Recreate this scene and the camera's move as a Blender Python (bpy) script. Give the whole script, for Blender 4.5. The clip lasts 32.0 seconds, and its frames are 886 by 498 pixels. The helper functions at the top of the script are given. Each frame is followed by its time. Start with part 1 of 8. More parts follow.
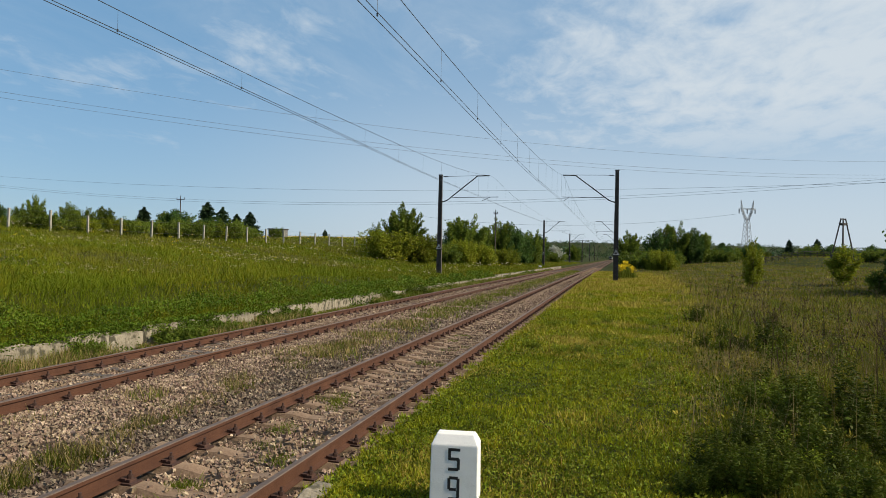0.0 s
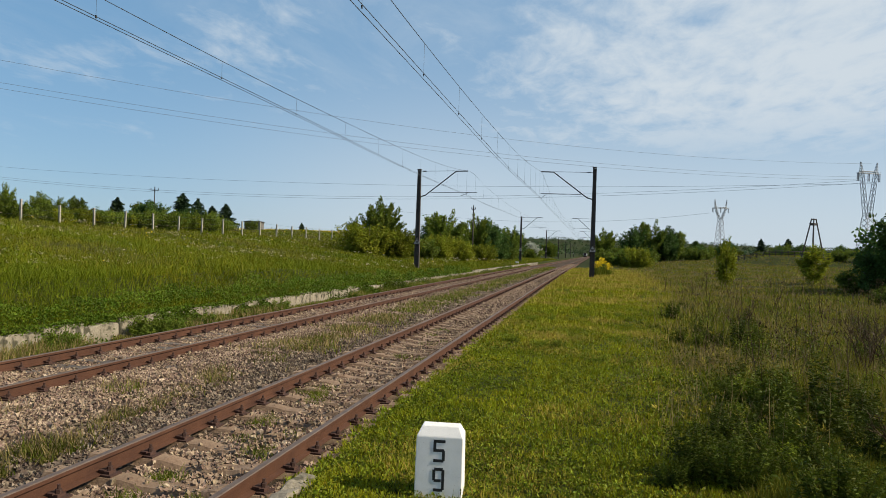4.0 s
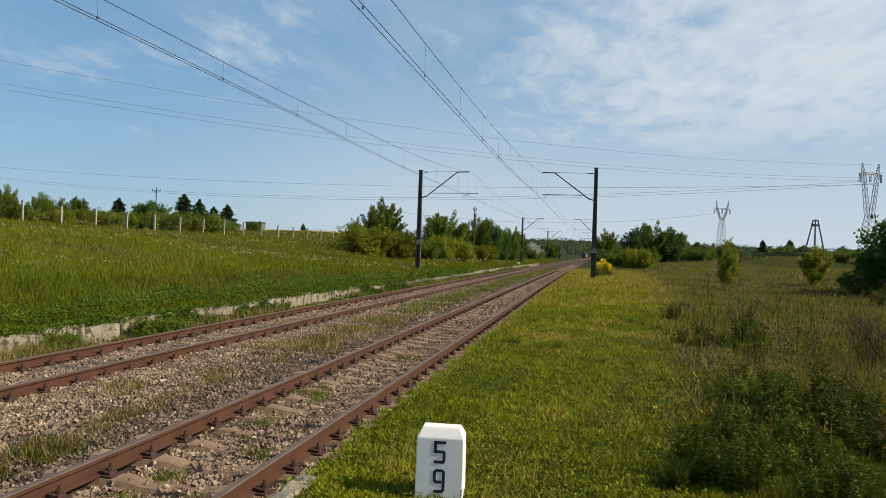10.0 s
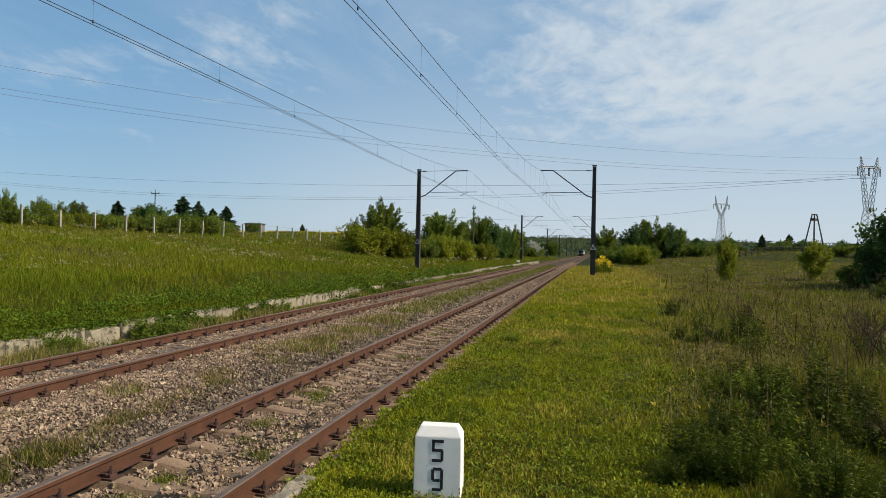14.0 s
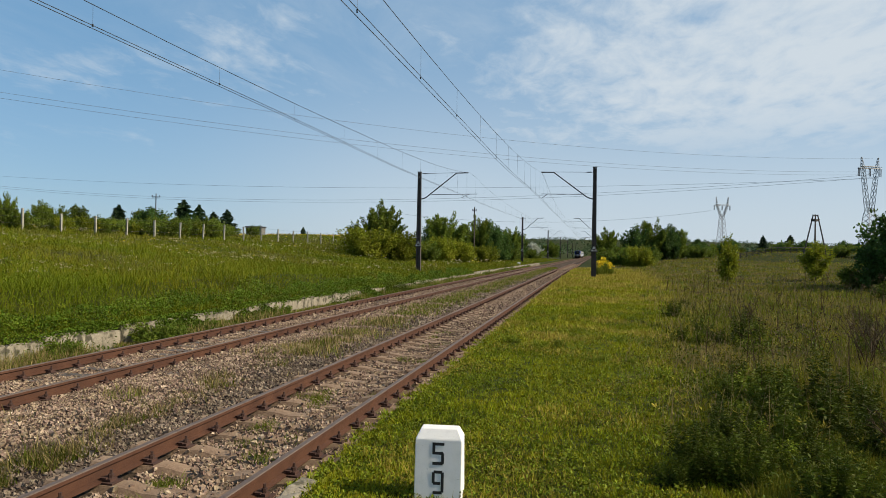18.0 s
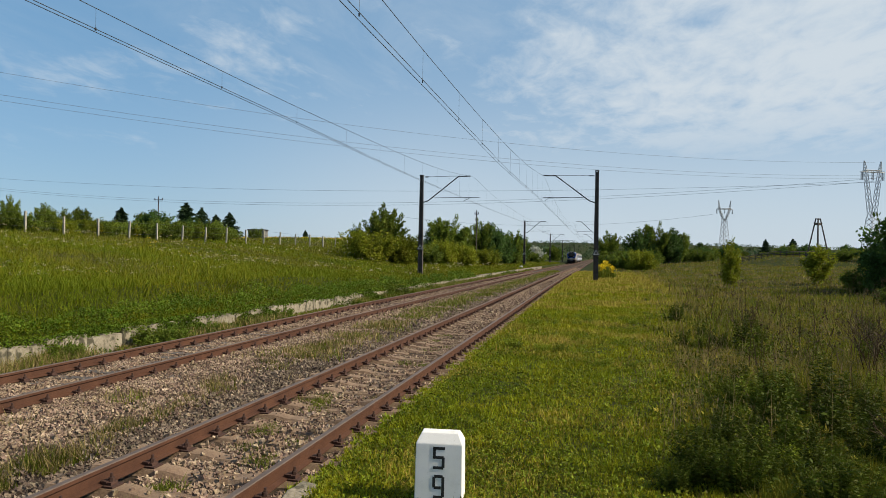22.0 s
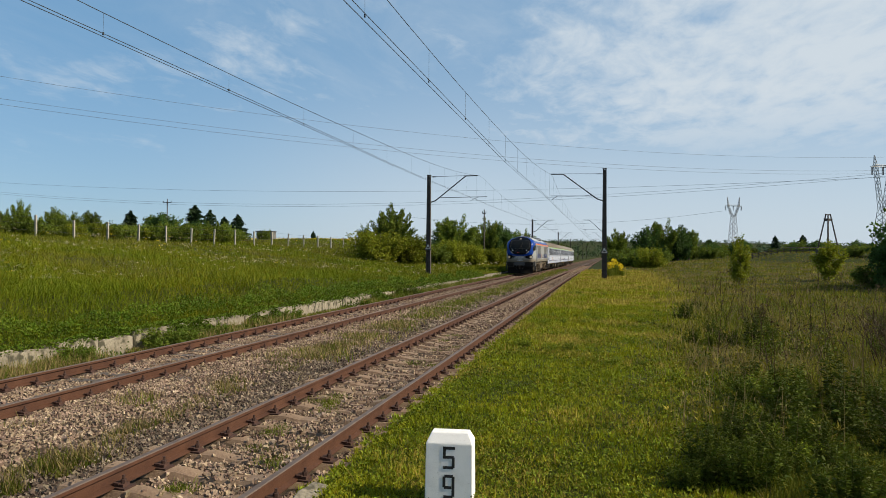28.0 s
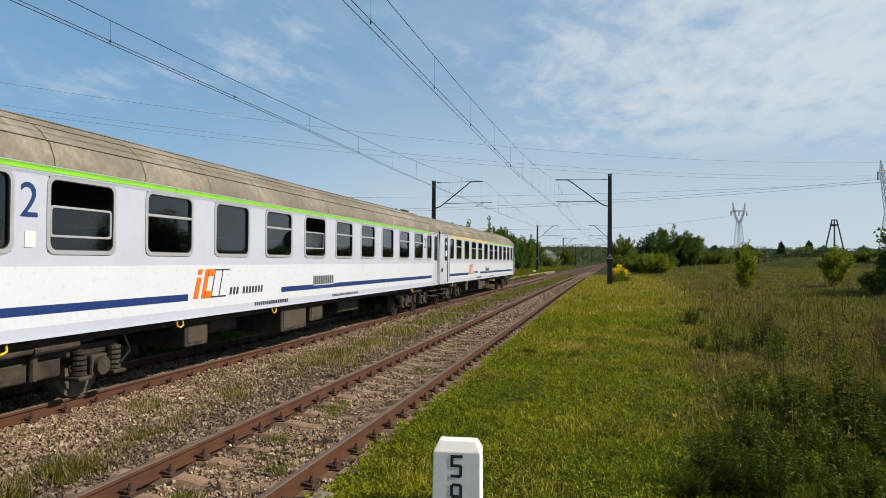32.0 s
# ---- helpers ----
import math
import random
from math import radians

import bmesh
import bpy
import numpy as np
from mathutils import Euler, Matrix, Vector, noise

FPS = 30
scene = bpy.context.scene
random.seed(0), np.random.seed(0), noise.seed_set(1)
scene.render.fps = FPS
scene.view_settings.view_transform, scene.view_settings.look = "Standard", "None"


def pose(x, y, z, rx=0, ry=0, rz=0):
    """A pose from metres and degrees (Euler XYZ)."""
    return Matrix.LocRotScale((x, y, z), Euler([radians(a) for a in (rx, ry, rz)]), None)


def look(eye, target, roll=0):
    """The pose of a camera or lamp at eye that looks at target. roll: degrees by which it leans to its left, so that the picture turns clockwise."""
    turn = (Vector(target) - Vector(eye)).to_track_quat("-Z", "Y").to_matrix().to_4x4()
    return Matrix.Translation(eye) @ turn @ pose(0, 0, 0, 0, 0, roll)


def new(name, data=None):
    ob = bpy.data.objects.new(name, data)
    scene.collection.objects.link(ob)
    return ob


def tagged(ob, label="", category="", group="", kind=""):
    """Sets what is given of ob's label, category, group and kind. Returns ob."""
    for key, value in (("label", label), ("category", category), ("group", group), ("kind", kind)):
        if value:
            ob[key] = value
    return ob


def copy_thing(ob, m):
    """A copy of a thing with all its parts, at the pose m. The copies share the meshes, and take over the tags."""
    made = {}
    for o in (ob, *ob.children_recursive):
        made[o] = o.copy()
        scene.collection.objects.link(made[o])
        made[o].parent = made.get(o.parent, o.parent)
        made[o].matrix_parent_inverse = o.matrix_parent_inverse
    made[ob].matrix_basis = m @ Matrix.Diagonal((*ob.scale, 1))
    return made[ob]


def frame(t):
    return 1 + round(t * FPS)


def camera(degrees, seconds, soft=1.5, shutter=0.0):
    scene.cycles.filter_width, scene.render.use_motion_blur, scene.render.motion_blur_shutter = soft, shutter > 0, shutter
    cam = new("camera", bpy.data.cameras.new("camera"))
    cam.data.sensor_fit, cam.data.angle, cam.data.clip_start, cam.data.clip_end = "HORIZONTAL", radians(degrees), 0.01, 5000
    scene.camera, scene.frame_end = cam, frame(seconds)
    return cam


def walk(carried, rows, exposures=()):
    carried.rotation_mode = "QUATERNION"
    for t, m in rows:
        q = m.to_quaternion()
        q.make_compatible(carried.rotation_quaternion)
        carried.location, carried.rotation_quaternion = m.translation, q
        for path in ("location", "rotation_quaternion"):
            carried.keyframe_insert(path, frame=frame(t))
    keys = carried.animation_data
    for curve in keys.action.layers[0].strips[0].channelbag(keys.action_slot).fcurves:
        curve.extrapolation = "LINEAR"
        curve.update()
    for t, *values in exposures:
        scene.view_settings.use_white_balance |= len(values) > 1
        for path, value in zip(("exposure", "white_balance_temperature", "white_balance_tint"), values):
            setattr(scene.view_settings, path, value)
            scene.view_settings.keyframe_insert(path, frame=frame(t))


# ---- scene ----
cam = camera(65.6, 32.0, soft=0.6)
PATH = [
    (0, (3.564, 0.067, 1.977), (1.205, 9.784, 2.061), 1.15),
    (0.5, (3.509, 0.061, 1.957), (1.231, 9.798, 1.973), 0.68),
    (1, (3.498, 0.028, 1.958), (1.387, 9.803, 2.027), 1.03),
    (1.5, (3.510, 0.017, 1.956), (1.503, 9.813, 1.989), 1.28),
    (2, (3.506, 0.017, 1.965), (1.482, 9.810, 2.000), 1.70),
    (2.5, (3.498, 0.028, 1.961), (1.464, 9.819, 2.028), 2.02),
    (3, (3.498, 0.013, 1.963), (1.488, 9.809, 2.001), 1.89),
    (3.5, (3.493, 0.025, 1.959), (1.444, 9.813, 1.984), 1.84),
    (5.5, (3.498, 0.033, 1.962), (1.595, 9.850, 1.952), 1.69),
    (6, (3.500, 0.030, 1.966), (1.606, 9.849, 1.932), 1.61),
    (6.5, (3.500, 0.037, 1.961), (1.596, 9.854, 1.906), 1.53),
    (7, (3.502, 0.036, 1.965), (1.561, 9.846, 1.913), 1.65),
    (7.5, (3.501, 0.027, 1.964), (1.523, 9.829, 1.916), 2.08),
    (8, (3.487, 0.039, 1.958), (1.466, 9.832, 1.898), 2.45),
    (8.5, (3.493, 0.047, 1.963), (1.468, 9.840, 1.920), 2.14),
    (9, (3.496, 0.038, 1.962), (1.453, 9.827, 1.942), 1.96),
    (9.5, (3.497, 0.033, 1.965), (1.447, 9.821, 1.971), 1.80),
    (10, (3.496, 0.039, 1.959), (1.447, 9.827, 1.991), 1.86),
    (10.5, (3.506, 0.035, 1.960), (1.457, 9.823, 1.983), 1.71),
    (11, (3.511, 0.031, 1.961), (1.480, 9.822, 1.932), 1.67),
    (11.5, (3.505, 0.039, 1.959), (1.499, 9.835, 1.908), 1.63),
    (12, (3.505, 0.045, 1.960), (1.512, 9.844, 1.932), 1.55),
    (12.5, (3.515, 0.025, 1.963), (1.509, 9.822, 1.957), 1.57),
    (13, (3.526, 0.019, 1.964), (1.470, 9.806, 1.970), 1.15),
    (13.5, (3.525, 0.019, 1.964), (1.461, 9.804, 1.984), 1.22),
    (14, (3.533, 0.016, 1.966), (1.488, 9.805, 1.983), 1.14),
    (14.5, (3.532, 0.026, 1.964), (1.490, 9.815, 2.005), 1.06),
    (16.5, (3.535, 0.019, 1.969), (1.484, 9.806, 2.027), 0.87),
    (17, (3.539, 0.015, 1.970), (1.473, 9.799, 2.010), 0.88),
    (17.5, (3.537, 0.024, 1.969), (1.471, 9.808, 2.017), 0.83),
    (18, (3.539, 0.029, 1.966), (1.481, 9.815, 2.015), 0.90),
    (18.5, (3.544, 0.024, 1.965), (1.481, 9.809, 2.007), 0.78),
    (19, (3.548, 0.015, 1.972), (1.512, 9.805, 2.027), 0.90),
    (19.5, (3.543, 0.019, 1.971), (1.497, 9.807, 2.060), 1.00),
    (20, (3.545, 0.025, 1.970), (1.513, 9.816, 2.060), 1.00),
    (20.5, (3.557, 0.009, 1.975), (1.523, 9.799, 2.093), 0.82),
    (21, (3.556, 0.014, 1.967), (1.512, 9.802, 2.066), 0.86),
    (21.5, (3.551, 0.027, 1.967), (1.477, 9.809, 2.050), 0.93),
    (22, (3.547, 0.035, 1.971), (1.458, 9.814, 2.066), 0.99),
    (22.5, (3.552, 0.027, 1.971), (1.458, 9.804, 2.089), 0.81),
    (23, (3.550, 0.021, 1.973), (1.450, 9.797, 2.098), 0.82),
    (23.5, (3.550, 0.026, 1.973), (1.434, 9.799, 2.096), 0.69),
    (24, (3.554, 0.023, 1.976), (1.433, 9.795, 2.097), 0.57),
    (24.5, (3.558, 0.025, 1.971), (1.408, 9.791, 2.075), 0.46),
    (25, (3.559, 0.029, 1.974), (1.396, 9.792, 2.071), 0.41),
    (25.5, (3.558, 0.024, 1.975), (1.382, 9.783, 2.085), 0.41),
    (27.5, (3.550, 0.039, 1.972), (1.357, 9.795, 2.068), 0.41),
    (28, (3.547, 0.034, 1.972), (1.346, 9.789, 2.062), 0.42),
    (28.5, (3.548, 0.037, 1.974), (1.346, 9.791, 2.085), 0.50),
    (29, (3.547, 0.026, 1.974), (1.343, 9.779, 2.106), 0.50),
    (29.5, (3.547, 0.031, 1.979), (1.328, 9.780, 2.129), 0.42),
    (30, (3.545, 0.032, 1.978), (1.287, 9.772, 2.130), 0.28),
    (30.5, (3.539, 0.036, 1.981), (1.244, 9.768, 2.134), 0.21),
    (31, (3.536, 0.051, 1.979), (1.257, 9.787, 2.116), -0.05),
    (31.5, (3.525, 0.048, 1.980), (1.260, 9.787, 2.128), 0.32),
    (32, (3.525, 0.048, 1.982), (1.256, 9.785, 2.155), 0.37),
]
walk(cam, [(t, look(eye, target, roll)) for t, eye, target, roll in PATH])

# ---- sky, sun ----
SUN = Vector((1.0, 0.07, 0.80)).normalized()
world = bpy.data.worlds.new("world")
scene.world = world
world.use_nodes = True
wn, wl = world.node_tree.nodes, world.node_tree.links
sky = wn.new("ShaderNodeTexSky")
sky.sky_type, sky.sun_disc = "NISHITA", False
sky.sun_elevation = math.asin(SUN.z)
sky.sun_rotation = math.atan2(SUN.x, SUN.y)
sky.air_density, sky.dust_density, sky.ozone_density = 1.0, 0.3, 1.6
wcoord = wn.new("ShaderNodeTexCoord")
wsep = wn.new("ShaderNodeSeparateXYZ")
wl.new(wcoord.outputs["Generated"], wsep.inputs["Vector"])


def wmath(op, a, b, clamp=False):
    n = wn.new("ShaderNodeMath")
    n.operation, n.use_clamp = op, clamp
    for k, v in enumerate((a, b)):
        if isinstance(v, (int, float)):
            n.inputs[k].default_value = v
        else:
            wl.new(v, n.inputs[k])
    return n.outputs[0]


def wrange(v, a, b, c, d):
    n = wn.new("ShaderNodeMapRange")
    n.interpolation_type = "SMOOTHSTEP"
    for k, q in zip(("From Min", "From Max", "To Min", "To Max"), (a, b, c, d)):
        n.inputs[k].default_value = q
    wl.new(v, n.inputs["Value"])
    return n.outputs[0]


# one flat layer of cloud high above: its plan is the direction divided by its height
lift = wmath("ADD", wmath("MAXIMUM", wsep.outputs["Z"], 0.0), 0.10)
wplan = wn.new("ShaderNodeCombineXYZ")
wl.new(wmath("DIVIDE", wsep.outputs["X"], lift), wplan.inputs["X"])
wl.new(wmath("DIVIDE", wsep.outputs["Y"], lift), wplan.inputs["Y"])


def wcloud(scale, detail, rough, warp, turn, stretch):
    m = wn.new("ShaderNodeMapping")
    m.inputs["Rotation"].default_value = (0, 0, radians(turn))
    m.inputs["Scale"].default_value = (1.0, stretch, 1.0)
    wl.new(wplan.outputs[0], m.inputs["Vector"])
    n = wn.new("ShaderNodeTexNoise")
    n.inputs["Scale"].default_value, n.inputs["Detail"].default_value = scale, detail
    n.inputs["Roughness"].default_value, n.inputs["Distortion"].default_value = rough, warp
    wl.new(m.outputs["Vector"], n.inputs["Vector"])
    return n.outputs["Fac"]


bank = wcloud(1.3, 8.0, 0.60, 0.3, 20, 0.8)
dapple = wcloud(7.0, 6.0, 0.62, 0.4, 35, 0.6)
# the bank of cloud lies towards the sun's side, thin wisps over the rest
cover = wmath("ADD", wmath("MULTIPLY", wmath("SUBTRACT", bank, 0.5), 1.7), wrange(wsep.outputs["X"], -0.22, 0.20, -0.02, 0.60))
cover = wmath("ADD", cover, wmath("MULTIPLY", wmath("SUBTRACT", dapple, 0.5), 1.1))
cover = wmath("MULTIPLY", wrange(cover, -0.10, 0.80, 0.0, 0.86), wrange(wsep.outputs["Z"], 0.07, 0.22, 0.12, 1.0))
wisps = wmath("MULTIPLY", wrange(wcloud(2.6, 8.0, 0.65, 0.5, -30, 0.45), 0.36, 0.95, 0.0, 0.40), wrange(wsep.outputs["X"], -0.75, -0.15, 0.45, 1.0))
haze = wmath("MULTIPLY", wrange(wsep.outputs["Z"], 0.30, 0.0, 0.0, 0.62), wrange(wsep.outputs["X"], -0.70, -0.20, 0.12, 1.0))
clear = wrange(wsep.outputs["Z"], 0.36, 0.75, 1.0, 0.15)
wsum = wmath("MAXIMUM", wmath("MULTIPLY", wmath("MAXIMUM", cover, wisps), clear), haze, True)
wsum = wmath("ADD", wsum, wmath("MULTIPLY", wrange(wsep.outputs["X"], -0.62, -0.15, 0.0, 0.15), clear), True)
wazure = wn.new("ShaderNodeMixRGB")
wazure.inputs["Fac"].default_value = 0.6
wdeep = wn.new("ShaderNodeMixRGB")
wdeep.inputs["Color1"].default_value, wdeep.inputs["Color2"].default_value = (1.80, 4.0, 6.5, 1), (0.55, 1.5, 3.3, 1)
wl.new(wrange(wsep.outputs["Z"], 0.34, 0.85, 0.0, 1.0), wdeep.inputs["Fac"])
wl.new(wdeep.outputs["Color"], wazure.inputs["Color2"])
wl.new(sky.outputs["Color"], wazure.inputs["Color1"])
wmix = wn.new("ShaderNodeMixRGB")
wmix.inputs["Color2"].default_value = (6.0, 6.75, 7.4, 1)
wl.new(wsum, wmix.inputs["Fac"])
wl.new(wazure.outputs["Color"], wmix.inputs["Color1"])
wl.new(wmix.outputs["Color"], wn["Background"].inputs["Color"])
wn["Background"].inputs["Strength"].default_value = 0.077

sun = new("sun", bpy.data.lights.new("sun", "SUN"))
sun.data.energy, sun.data.angle, sun.data.color = 5.0, radians(0.6), (1.0, 0.87, 0.66)
sun.matrix_world = look((60, -10, 60), Vector((60, -10, 60)) - SUN)
scene.view_settings.exposure = 0.42


# ---- materials ----
def socket(nodes, kind, **values):
    n = nodes.new(kind)
    for key, v in values.items():
        n.inputs[key.replace("_", " ")].default_value = v
    return n


def material(name, colours, scale=6.0, fine=40.0, rough=0.7, metal=0.0, bump=0.2, vary=0.0, spots=None, spec=0.5):
    """Two scales of noise between two or three colours, with a fine relief; vary: from piece to piece."""
    m = bpy.data.materials.new(name)
    m.use_nodes = True
    n, l = m.node_tree.nodes, m.node_tree.links
    p = n["Principled BSDF"]
    co = n.new("ShaderNodeTexCoord")
    big = socket(n, "ShaderNodeTexNoise", Scale=scale, Detail=5.0, Roughness=0.6)
    small = socket(n, "ShaderNodeTexNoise", Scale=fine, Detail=6.0, Roughness=0.65)
    l.new(co.outputs["Object"], big.inputs["Vector"])
    l.new(co.outputs["Object"], small.inputs["Vector"])
    add = n.new("ShaderNodeMath")
    add.operation = "MULTIPLY_ADD"
    add.inputs[1].default_value = 0.55
    l.new(big.outputs["Fac"], add.inputs[0])
    half = n.new("ShaderNodeMath")
    half.operation = "MULTIPLY"
    half.inputs[1].default_value = 0.45
    l.new(small.outputs["Fac"], half.inputs[0])
    l.new(half.outputs[0], add.inputs[2])
    ramp = n.new("ShaderNodeValToRGB")
    r = ramp.color_ramp
    r.elements[0].position, r.elements[1].position = 0.36, 0.64
    r.elements[0].color, r.elements[1].color = (*colours[0], 1), (*colours[-1], 1)
    if len(colours) == 3:
        e = r.elements.new(0.5)
        e.color = (*colours[1], 1)
    l.new(add.outputs[0], ramp.inputs["Fac"])
    out = ramp.outputs["Color"]
    if vary:
        info = n.new("ShaderNodeObjectInfo")
        geo = n.new("ShaderNodeNewGeometry")
        both = n.new("ShaderNodeMath")
        both.operation = "ADD"
        l.new(info.outputs["Random"], both.inputs[0])
        l.new(geo.outputs["Random Per Island"], both.inputs[1])
        hsv = n.new("ShaderNodeHueSaturation")
        mr = n.new("ShaderNodeMapRange")
        mr.inputs["From Max"].default_value = 2.0
        mr.inputs["To Min"].default_value, mr.inputs["To Max"].default_value = 1 - vary, 1 + vary
        l.new(both.outputs[0], mr.inputs["Value"])
        l.new(mr.outputs[0], hsv.inputs["Value"])
        mh = n.new("ShaderNodeMapRange")
        mh.inputs["To Min"].default_value, mh.inputs["To Max"].default_value = 0.5 - vary * 0.03, 0.5 + vary * 0.03
        l.new(geo.outputs["Random Per Island"], mh.inputs["Value"])
        l.new(mh.outputs[0], hsv.inputs["Hue"])
        l.new(out, hsv.inputs["Color"])
        out = hsv.outputs["Color"]
    if spots:
        colour, size, amount = spots
        sp = socket(n, "ShaderNodeTexNoise", Scale=size, Detail=4.0)
        l.new(co.outputs["Object"], sp.inputs["Vector"])
        sr = n.new("ShaderNodeValToRGB")
        sr.color_ramp.elements[0].position, sr.color_ramp.elements[1].position = 0.62 - amount, 0.72 - amount
        l.new(sp.outputs["Fac"], sr.inputs["Fac"])
        mx = n.new("ShaderNodeMixRGB")
        mx.inputs["Color2"].default_value = (*colour, 1)
        l.new(sr.outputs["Color"], mx.inputs["Fac"])
        l.new(out, mx.inputs["Color1"])
        out = mx.outputs["Color"]
    l.new(out, p.inputs["Base Color"])
    p.inputs["Metallic"].default_value = metal
    p.inputs["Specular IOR Level"].default_value = spec
    rr = n.new("ShaderNodeMapRange")
    rr.inputs["To Min"].default_value, rr.inputs["To Max"].default_value = max(rough - 0.12, 0.03), min(rough + 0.12, 1)
    l.new(small.outputs["Fac"], rr.inputs["Value"])
    l.new(rr.outputs[0], p.inputs["Roughness"])
    if bump:
        b = n.new("ShaderNodeBump")
        b.inputs["Strength"].default_value, b.inputs["Distance"].default_value = bump, 0.02
        l.new(small.outputs["Fac"], b.inputs["Height"])
        l.new(b.outputs["Normal"], p.inputs["Normal"])
    return m


def leafy(name, colours, vary=0.58, through_light=0.42, scale=0.5):
    """Leaves and grass: thin, partly letting light through, differing from piece to piece."""
    m = material(name, colours, scale=scale, fine=6.0, rough=0.6, bump=0.0, vary=vary, spec=0.10)
    n, l = m.node_tree.nodes, m.node_tree.links
    p = n["Principled BSDF"]
    colour = p.inputs["Base Color"].links[0].from_socket
    t = n.new("ShaderNodeBsdfTranslucent")
    l.new(colour, t.inputs["Color"])
    mix = n.new("ShaderNodeMixShader")
    mix.inputs["Fac"].default_value = through_light
    l.new(p.outputs["BSDF"], mix.inputs[1])
    l.new(t.outputs["BSDF"], mix.inputs[2])
    l.new(mix.outputs["Shader"], n["Material Output"].inputs["Surface"])
    return m


def glow(name, colour, strength):
    m = bpy.data.materials.new(name)
    m.use_nodes = True
    p = m.node_tree.nodes["Principled BSDF"]
    p.inputs["Base Color"].default_value = (*colour, 1)
    p.inputs["Emission Color"].default_value = (*colour, 1)
    p.inputs["Emission Strength"].default_value = strength
    return m


def plain(name, colour, rough=0.5, metal=0.0, spec=0.5):
    return material(name, (tuple(c * 0.86 for c in colour), tuple(min(c * 1.1, 1) for c in colour)), 3.0, 30.0, rough, metal, 0.03, spec=spec)


M = {}
# soil darker than its own tone: shadow between the blades is in the colour
M["soil"] = material("grassy_soil", ((0.016, 0.024, 0.003), (0.024, 0.032, 0.004), (0.034, 0.035, 0.008)), 0.35, 9.0, 0.9, 0, 0.6, spec=0.08)
# bed colour kept dark to paint the shade in gaps between the loose stones
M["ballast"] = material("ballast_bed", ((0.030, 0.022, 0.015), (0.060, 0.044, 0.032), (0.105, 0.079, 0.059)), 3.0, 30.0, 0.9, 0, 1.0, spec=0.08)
M["stone"] = material("crushed_stone", ((0.085, 0.058, 0.040), (0.190, 0.136, 0.098), (0.375, 0.287, 0.222)), 4.0, 30.0, 0.9, 0, 0.0, vary=0.8, spec=0.2)
M["stone_dirty"] = material("fouled_stone", ((0.085, 0.066, 0.050), (0.185, 0.143, 0.110), (0.36, 0.285, 0.228)), 4.0, 30.0, 0.95, 0, 0.0, vary=0.8, spec=0.1)
M["rust"] = material("rusty_steel", ((0.046, 0.017, 0.009), (0.070, 0.027, 0.013), (0.098, 0.041, 0.021)), 3.0, 60.0, 0.75, 0.2, 0.25)
M["rail_top"] = material("worn_rail_top", ((0.080, 0.056, 0.044), (0.136, 0.105, 0.087)), 4.0, 40.0, 0.6, 0.15, 0.05, spec=0.3)
M["sleeper"] = material("weathered_concrete", ((0.100, 0.060, 0.034), (0.195, 0.130, 0.082), (0.275, 0.200, 0.130)), 2.2, 45.0, 0.85, 0, 0.3, vary=0.15)
M["sleeper_wood"] = material("tarred_wood", ((0.045, 0.035, 0.03), (0.10, 0.085, 0.075)), 5.0, 60.0, 0.85, 0, 0.5, vary=0.3)
M["clip"] = material("dark_rusty_iron", ((0.030, 0.016, 0.013), (0.075, 0.035, 0.025)), 12.0, 80.0, 0.8, 0.2, 0.3)
M["concrete"] = material("old_concrete", ((0.140, 0.122, 0.088), (0.225, 0.198, 0.150), (0.320, 0.288, 0.228)), 2.2, 30.0, 0.9, 0, 0.6, vary=0.15, spots=((0.06, 0.055, 0.035), 5.0, 0.10))
M["mast"] = material("mast_steel", ((0.034, 0.028, 0.025), (0.070, 0.060, 0.054)), 2.0, 40.0, 0.8, 0, 0.3)
M["dark_steel"] = material("dark_steel", ((0.022, 0.022, 0.024), (0.05, 0.048, 0.048)), 6.0, 50.0, 0.6, 0.4, 0.1)
M["wire"] = plain("wire", (0.05, 0.055, 0.06), 0.5, 0.6)
M["white_paint"] = material("limewashed_stone", ((0.66, 0.66, 0.65), (0.73, 0.73, 0.72), (0.76, 0.76, 0.75)), 8.0, 160.0, 0.85, 0, 0.30, spots=((0.36, 0.36, 0.34), 70.0, -0.06))
M["black_paint"] = plain("black_paint", (0.012, 0.012, 0.013), 0.6)
M["bark"] = material("bark", ((0.05, 0.04, 0.03), (0.12, 0.10, 0.08)), 5.0, 40.0, 0.9, 0, 0.6)
M["leaf_mid"] = leafy("mid_green_leaves", ((0.066, 0.098, 0.013), (0.114, 0.155, 0.020), (0.161, 0.197, 0.028)))
M["leaf_bright"] = leafy("bright_green_leaves", ((0.109, 0.132, 0.009), (0.169, 0.191, 0.014), (0.221, 0.224, 0.023)))
# dark green, lightened to carry distance haze in the colour; near trees share it
M["leaf_dark"] = leafy("dark_green_leaves", ((0.033, 0.069, 0.018), (0.061, 0.111, 0.025), (0.091, 0.152, 0.031)))
M["needle"] = leafy("spruce_needles", ((0.016, 0.034, 0.016), (0.029, 0.055, 0.022), (0.049, 0.075, 0.031)), through_light=0.1)
M["wood_far"] = leafy("far_wood_leaves", ((0.039, 0.065, 0.029), (0.058, 0.094, 0.042), (0.078, 0.111, 0.052)), through_light=0.2)
M["blossom"] = leafy("white_blossom", ((0.10, 0.14, 0.05), (0.50, 0.52, 0.45), (0.68, 0.68, 0.62)), scale=3.0)
M["leaf_weed"] = leafy("weed_leaves", ((0.034, 0.050, 0.005), (0.060, 0.080, 0.007), (0.100, 0.115, 0.012)), through_light=0.25)
